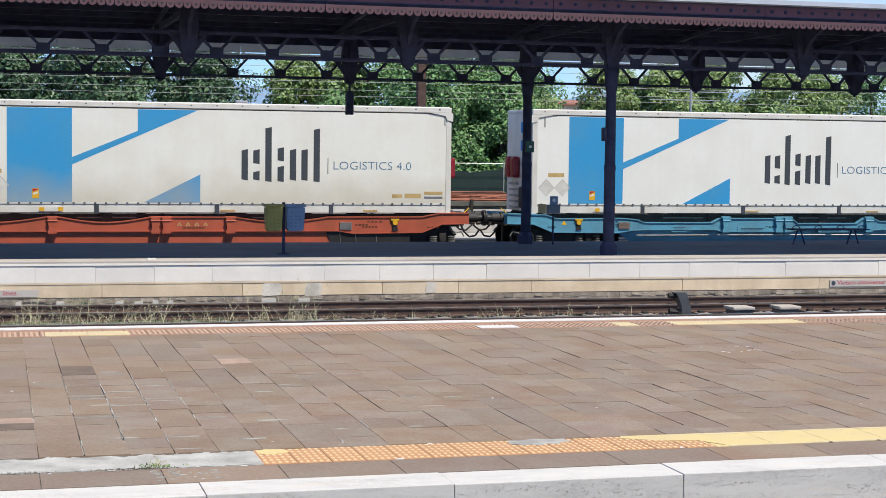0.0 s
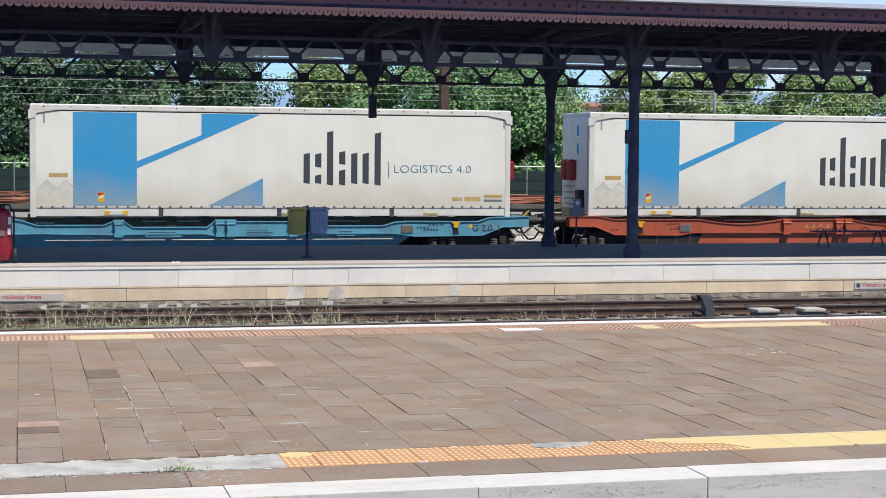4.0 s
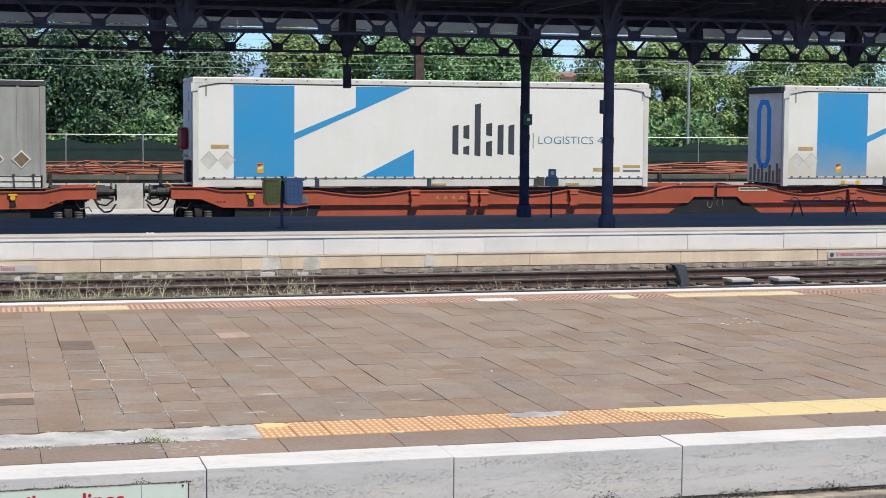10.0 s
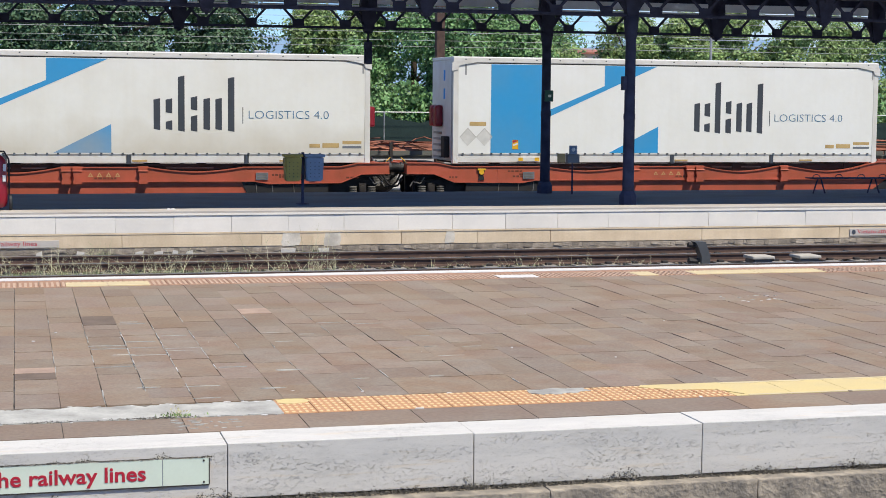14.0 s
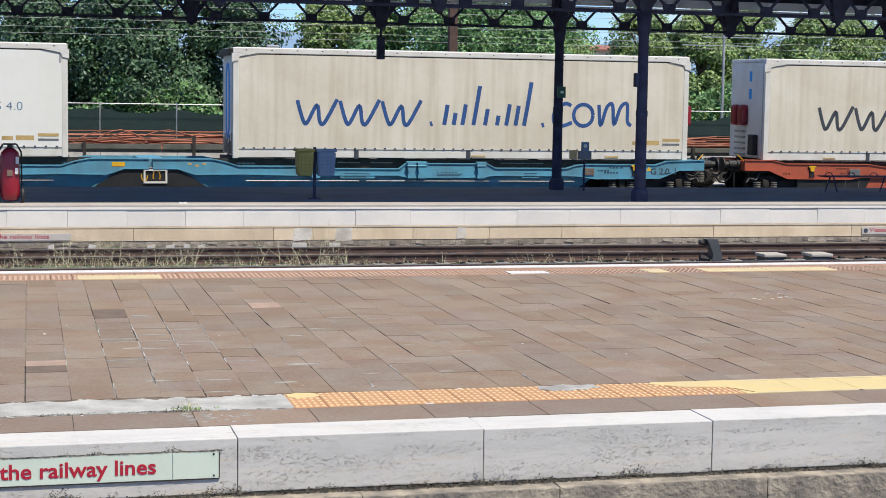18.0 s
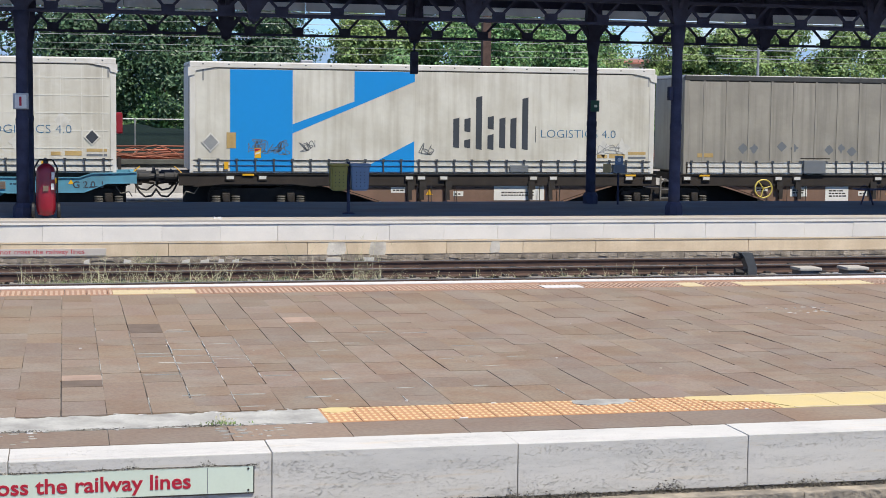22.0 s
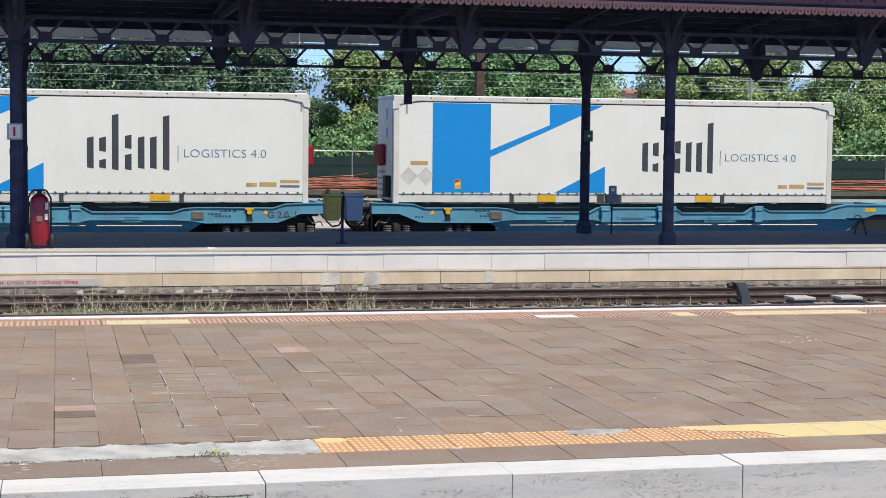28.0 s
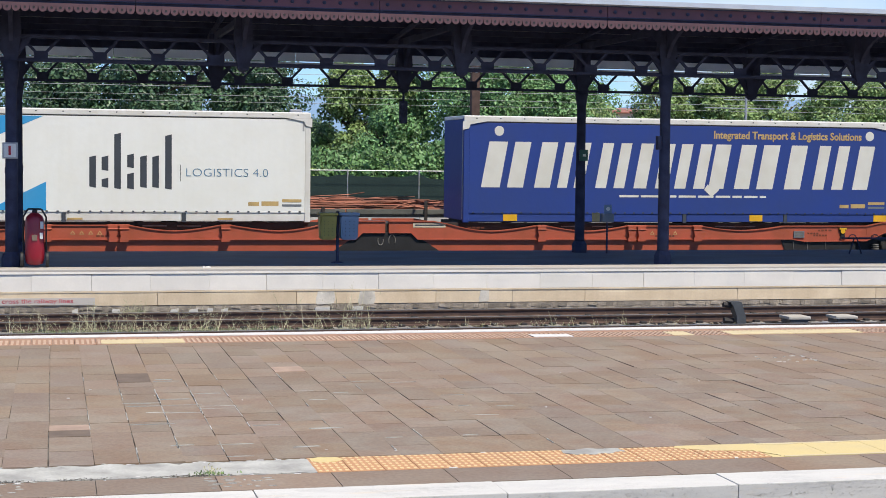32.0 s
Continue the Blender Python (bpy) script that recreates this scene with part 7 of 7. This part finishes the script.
for k in range(18):
    c = rnd.choice((2, 3, 3, 4, 4, 5))
    smear(-0.04 + c * CW + rnd.uniform(-0.012, 0.0), rnd.uniform(16.6, 19.4), rnd.uniform(0.004, 0.011), rnd.uniform(0.12, 0.45), M_PATCH if k % 2 else M_WHITELINE, "mortar_smear")
for k in range(8):
    smear(-0.04 + rnd.choice((2, 3, 4)) * CW + rnd.uniform(0.0, 0.1), rnd.uniform(16.8, 19.0), rnd.uniform(0.2, 0.36), rnd.uniform(0.01, 0.02), M_PATCH, "mortar_smear")
for k in range(12):
    smear(rnd.uniform(-0.3, 9.5), rnd.uniform(14.95, 20.5), rnd.uniform(0.008, 0.025), rnd.uniform(0.008, 0.02), M_WHITELINE, "paint_fleck")
for k in range(5):
    smear(rnd.uniform(-0.2, 2.6), rnd.uniform(15.4, 19), rnd.uniform(0.10, 0.30), rnd.uniform(0.015, 0.05), M_PATCH, "cement_smear")
for k in range(18):
    smear(rnd.uniform(9.68, 10.72), rnd.uniform(20.9, 21.6), rnd.uniform(0.02, 0.07), rnd.uniform(0.01, 0.03), M_PATCH if k % 3 else M_WHITELINE, "paint_fleck")

# warning strip towards the near track: cement patch, studded orange tiles, yellow tiles
strip = thing("warning_strip", (0, 14.2, NP), "orange studded tactile strip, partly cement and yellow tiles", "strip", kind="structure")
rim = [(-8.0, 0.0)] + [(-1.2 + i * 0.05, rnd.uniform(-0.02, 0.02) + 0.05 * noise.noise((i * 0.3, 2, 0))) for i in range(69)] + [(2.27, 0.0), (2.27, 0.62)] + [(2.2 - i * 0.05, 0.62 + rnd.uniform(-0.025, 0.03) + 0.09 * noise.noise((i * 0.25, 7, 0))) for i in range(69)] + [(-8.0, 0.62)]
part("cement_patch", prism(B(), rim, -0.03, 0.006, "z"), M_PATCH, strip, "patched grey cement")
for k in range(34):
    x, y = rnd.uniform(-0.6, 2.2), rnd.choice((0.0, 0.63)) + rnd.gauss(0, 0.03)
    w = rnd.uniform(0.015, 0.07)
    part("cement_flake", prism(B(), [(x, y), (x + w * 0.6, y - 0.008), (x + w, y - 0.003), (x + w * 1.1, y + 0.01), (x + w * 0.7, y + 0.016), (x + w * 0.3, y + 0.02)], 0.003, 0.0072, "z"), M_WHITELINE if k % 2 else M_PATCH, strip)
b = box(B(), 0, 0.302, 0, 0.69, -0.03, 0.001)
tile_me = mesh("tactile_tile", b, M_TACTILE)
b = B()
for i in range(5):
    for j in range(6):
        x, y = 0.03 + i * 0.06, 0.06 + j * 0.115
        prism(b, [(x - 0.013, y - 0.03), (x + 0.013, y - 0.03), (x + 0.016, y), (x + 0.013, y + 0.03), (x - 0.013, y + 0.03), (x - 0.016, y)], 0.001, 0.006, "z")
stud_me = mesh("studs", b, M_DOT)
i = 0
x = 2.275
while x < 6.5:
    o = new("tactile_tile", tile_me)
    o.parent, o.location = strip, (x, 0, 0)
    s = new("studs", stud_me)
    s.parent = o
    x += 0.31
ye_me = mesh("yellow_tile", box(B(), 0, 0.604, 0, 0.69, -0.03, 0.001), M_YELLOWTILE)
while x < 12:
    o = new("yellow_tile", ye_me)
    o.parent, o.location = strip, (x, 0, 0)
    x += 0.61
b = B()
prism(b, [(4.70, 0.50), (4.76, 0.46), (4.80, 0.40), (4.88, 0.43), (4.97, 0.38), (5.06, 0.45), (5.16, 0.42), (5.22, 0.50), (5.33, 0.51), (5.29, 0.60), (5.31, 0.67), (5.10, 0.66), (5.0, 0.71), (4.86, 0.65), (4.73, 0.67)], 0.002, 0.009, "z")
part("cement_blob", b, M_PATCH, strip)
rim = [(6.0, 0.695)] + [(6.0 + i * 0.13, 0.64 + rnd.uniform(-0.03, 0.02)) for i in range(46)] + [(12.0, 0.70)]
part("pale_rim", prism(B(), rim, 0.0015, 0.0045, "z"), M_YELLOW_PALE, strip, "flaked whitish rim of the paint")
rim = [(6.75, 0.0)] + [(6.75 + i * 0.13, 0.045 + rnd.uniform(-0.02, 0.025)) for i in range(40)] + [(12.0, 0.0)]
part("pale_rim", prism(B(), rim, 0.0015, 0.0045, "z"), M_YELLOW_PALE, strip, "flaked whitish rim of the paint")
part("paint_tongue", prism(B(), [(5.85, 0.60), (6.15, 0.40), (6.55, 0.34), (6.72, 0.05), (6.72, 0.69), (5.9, 0.69)], 0.002, 0.0072, "z"), M_YELLOWTILE, strip, "ragged tongue of yellow paint")
for k in range(10):
    x, y = rnd.uniform(2.4, 11.0), rnd.choice((0.0, 0.0, 0.69)) + rnd.gauss(0, 0.012)
    w = rnd.uniform(0.03, 0.1)
    part("worn_edge", prism(B(), [(x, y - 0.012), (x + w, y - 0.016), (x + w * 1.05, y + 0.012), (x + w * 0.2, y + 0.018)], 0.002, 0.0075, "z"), M_DARKPAVER if k % 3 else M_WHITELINE, strip)
part("yellow_stain", prism(B(), [(2.30, 0.50), (2.36, 0.44), (2.52, 0.47), (2.60, 0.56), (2.55, 0.67), (2.38, 0.69), (2.29, 0.62)], 0.001, 0.0065, "z"), M_YELLOWTILE, strip, "yellow paint stain on the first tiles")

# ribbed strip towards the far track
rib = thing("ribbed_strip", (0, 24.36, NP), "salmon ribbed warning strip with yellow patches", "strip", kind="structure")
b = box(B(), -0.0, 0.302, 0, 0.92, -0.03, -0.002)
rib_bar = B()
for k in range(4):
    box(rib_bar, 0.02 + k * 0.075, 0.058 + k * 0.075, 0.05, 0.60, -0.002, 0.006)
rib_bar = mesh("ribs", rib_bar, M_RIB)
rib_me = mesh("ribbed_tile", b, M_TACTILE_PALE)
for k in range(-8, 60):
    o = new("ribbed_tile", rib_me)
    o.parent, o.location = rib, (k * 0.31, 0, 0)
    r = new('ribs', rib_bar)
    r.parent = o
for a, c in ((0.69, 1.29), (1.3, 1.9), (10.6, 11.7), (11.71, 12.9), (9.6, 9.95)):
    part("yellow_tile", box(B(), a, c, 0.02, 0.5, -0.02, 0.009), M_YELLOW_PALE, rib)
part("white_tile", box(B(), 7.3, 7.95, 0.05, 0.4, -0.02, 0.009), M_WHITELINE, rib)


# ---- everything that rolls ----
def gone(t):
    """Way of the train at time t, by a cubic through the whole seconds."""
    i = min(max(int(t), 0), 31)
    g = lambda k: GONE[k] if 0 <= k <= 32 else (2 * GONE[0] - GONE[1] if k < 0 else 2 * GONE[32] - GONE[31])
    u = t - i
    a, b_, c, d = g(i - 1), g(i), g(i + 1), g(i + 2)
    return b_ + 0.5 * u * (c - a + u * (2 * a - 5 * b_ + 4 * c - d + u * (3 * (b_ - c) + d - a)))


def motions():
    for ob in loads + wagons:
        x, y, z = ob.location
        walk(ob, [(t, pose(x + d, y, z)) for t, d in enumerate(GONE)])
    # wheels roll while their wagon crosses the open stretch of line
    for ob in wagons:
        x = ob.location.x
        times = [k * 0.05 for k in range(641) if -24 < x + gone(k * 0.05) < 46]
        if not times:
            continue
        for bg in ob.children:
            for w in bg.children:
                if not w.name.startswith("wheel"):
                    continue
                far = Matrix.Rotation(math.pi if w.location.y > 0 else 0.0, 4, "Z")
                at = Matrix.Translation(w.location)
                rows = [(t, at @ Matrix.Rotation((gone(t) - gone(times[0])) / 0.465, 4, "Y") @ far) for t in times]
                if times[0] > 0:
                    rows.insert(0, (0.0, rows[0][1]))
                if times[-1] < 32:
                    rows.append((32.0, rows[-1][1]))
                walk(w, rows)


motions()
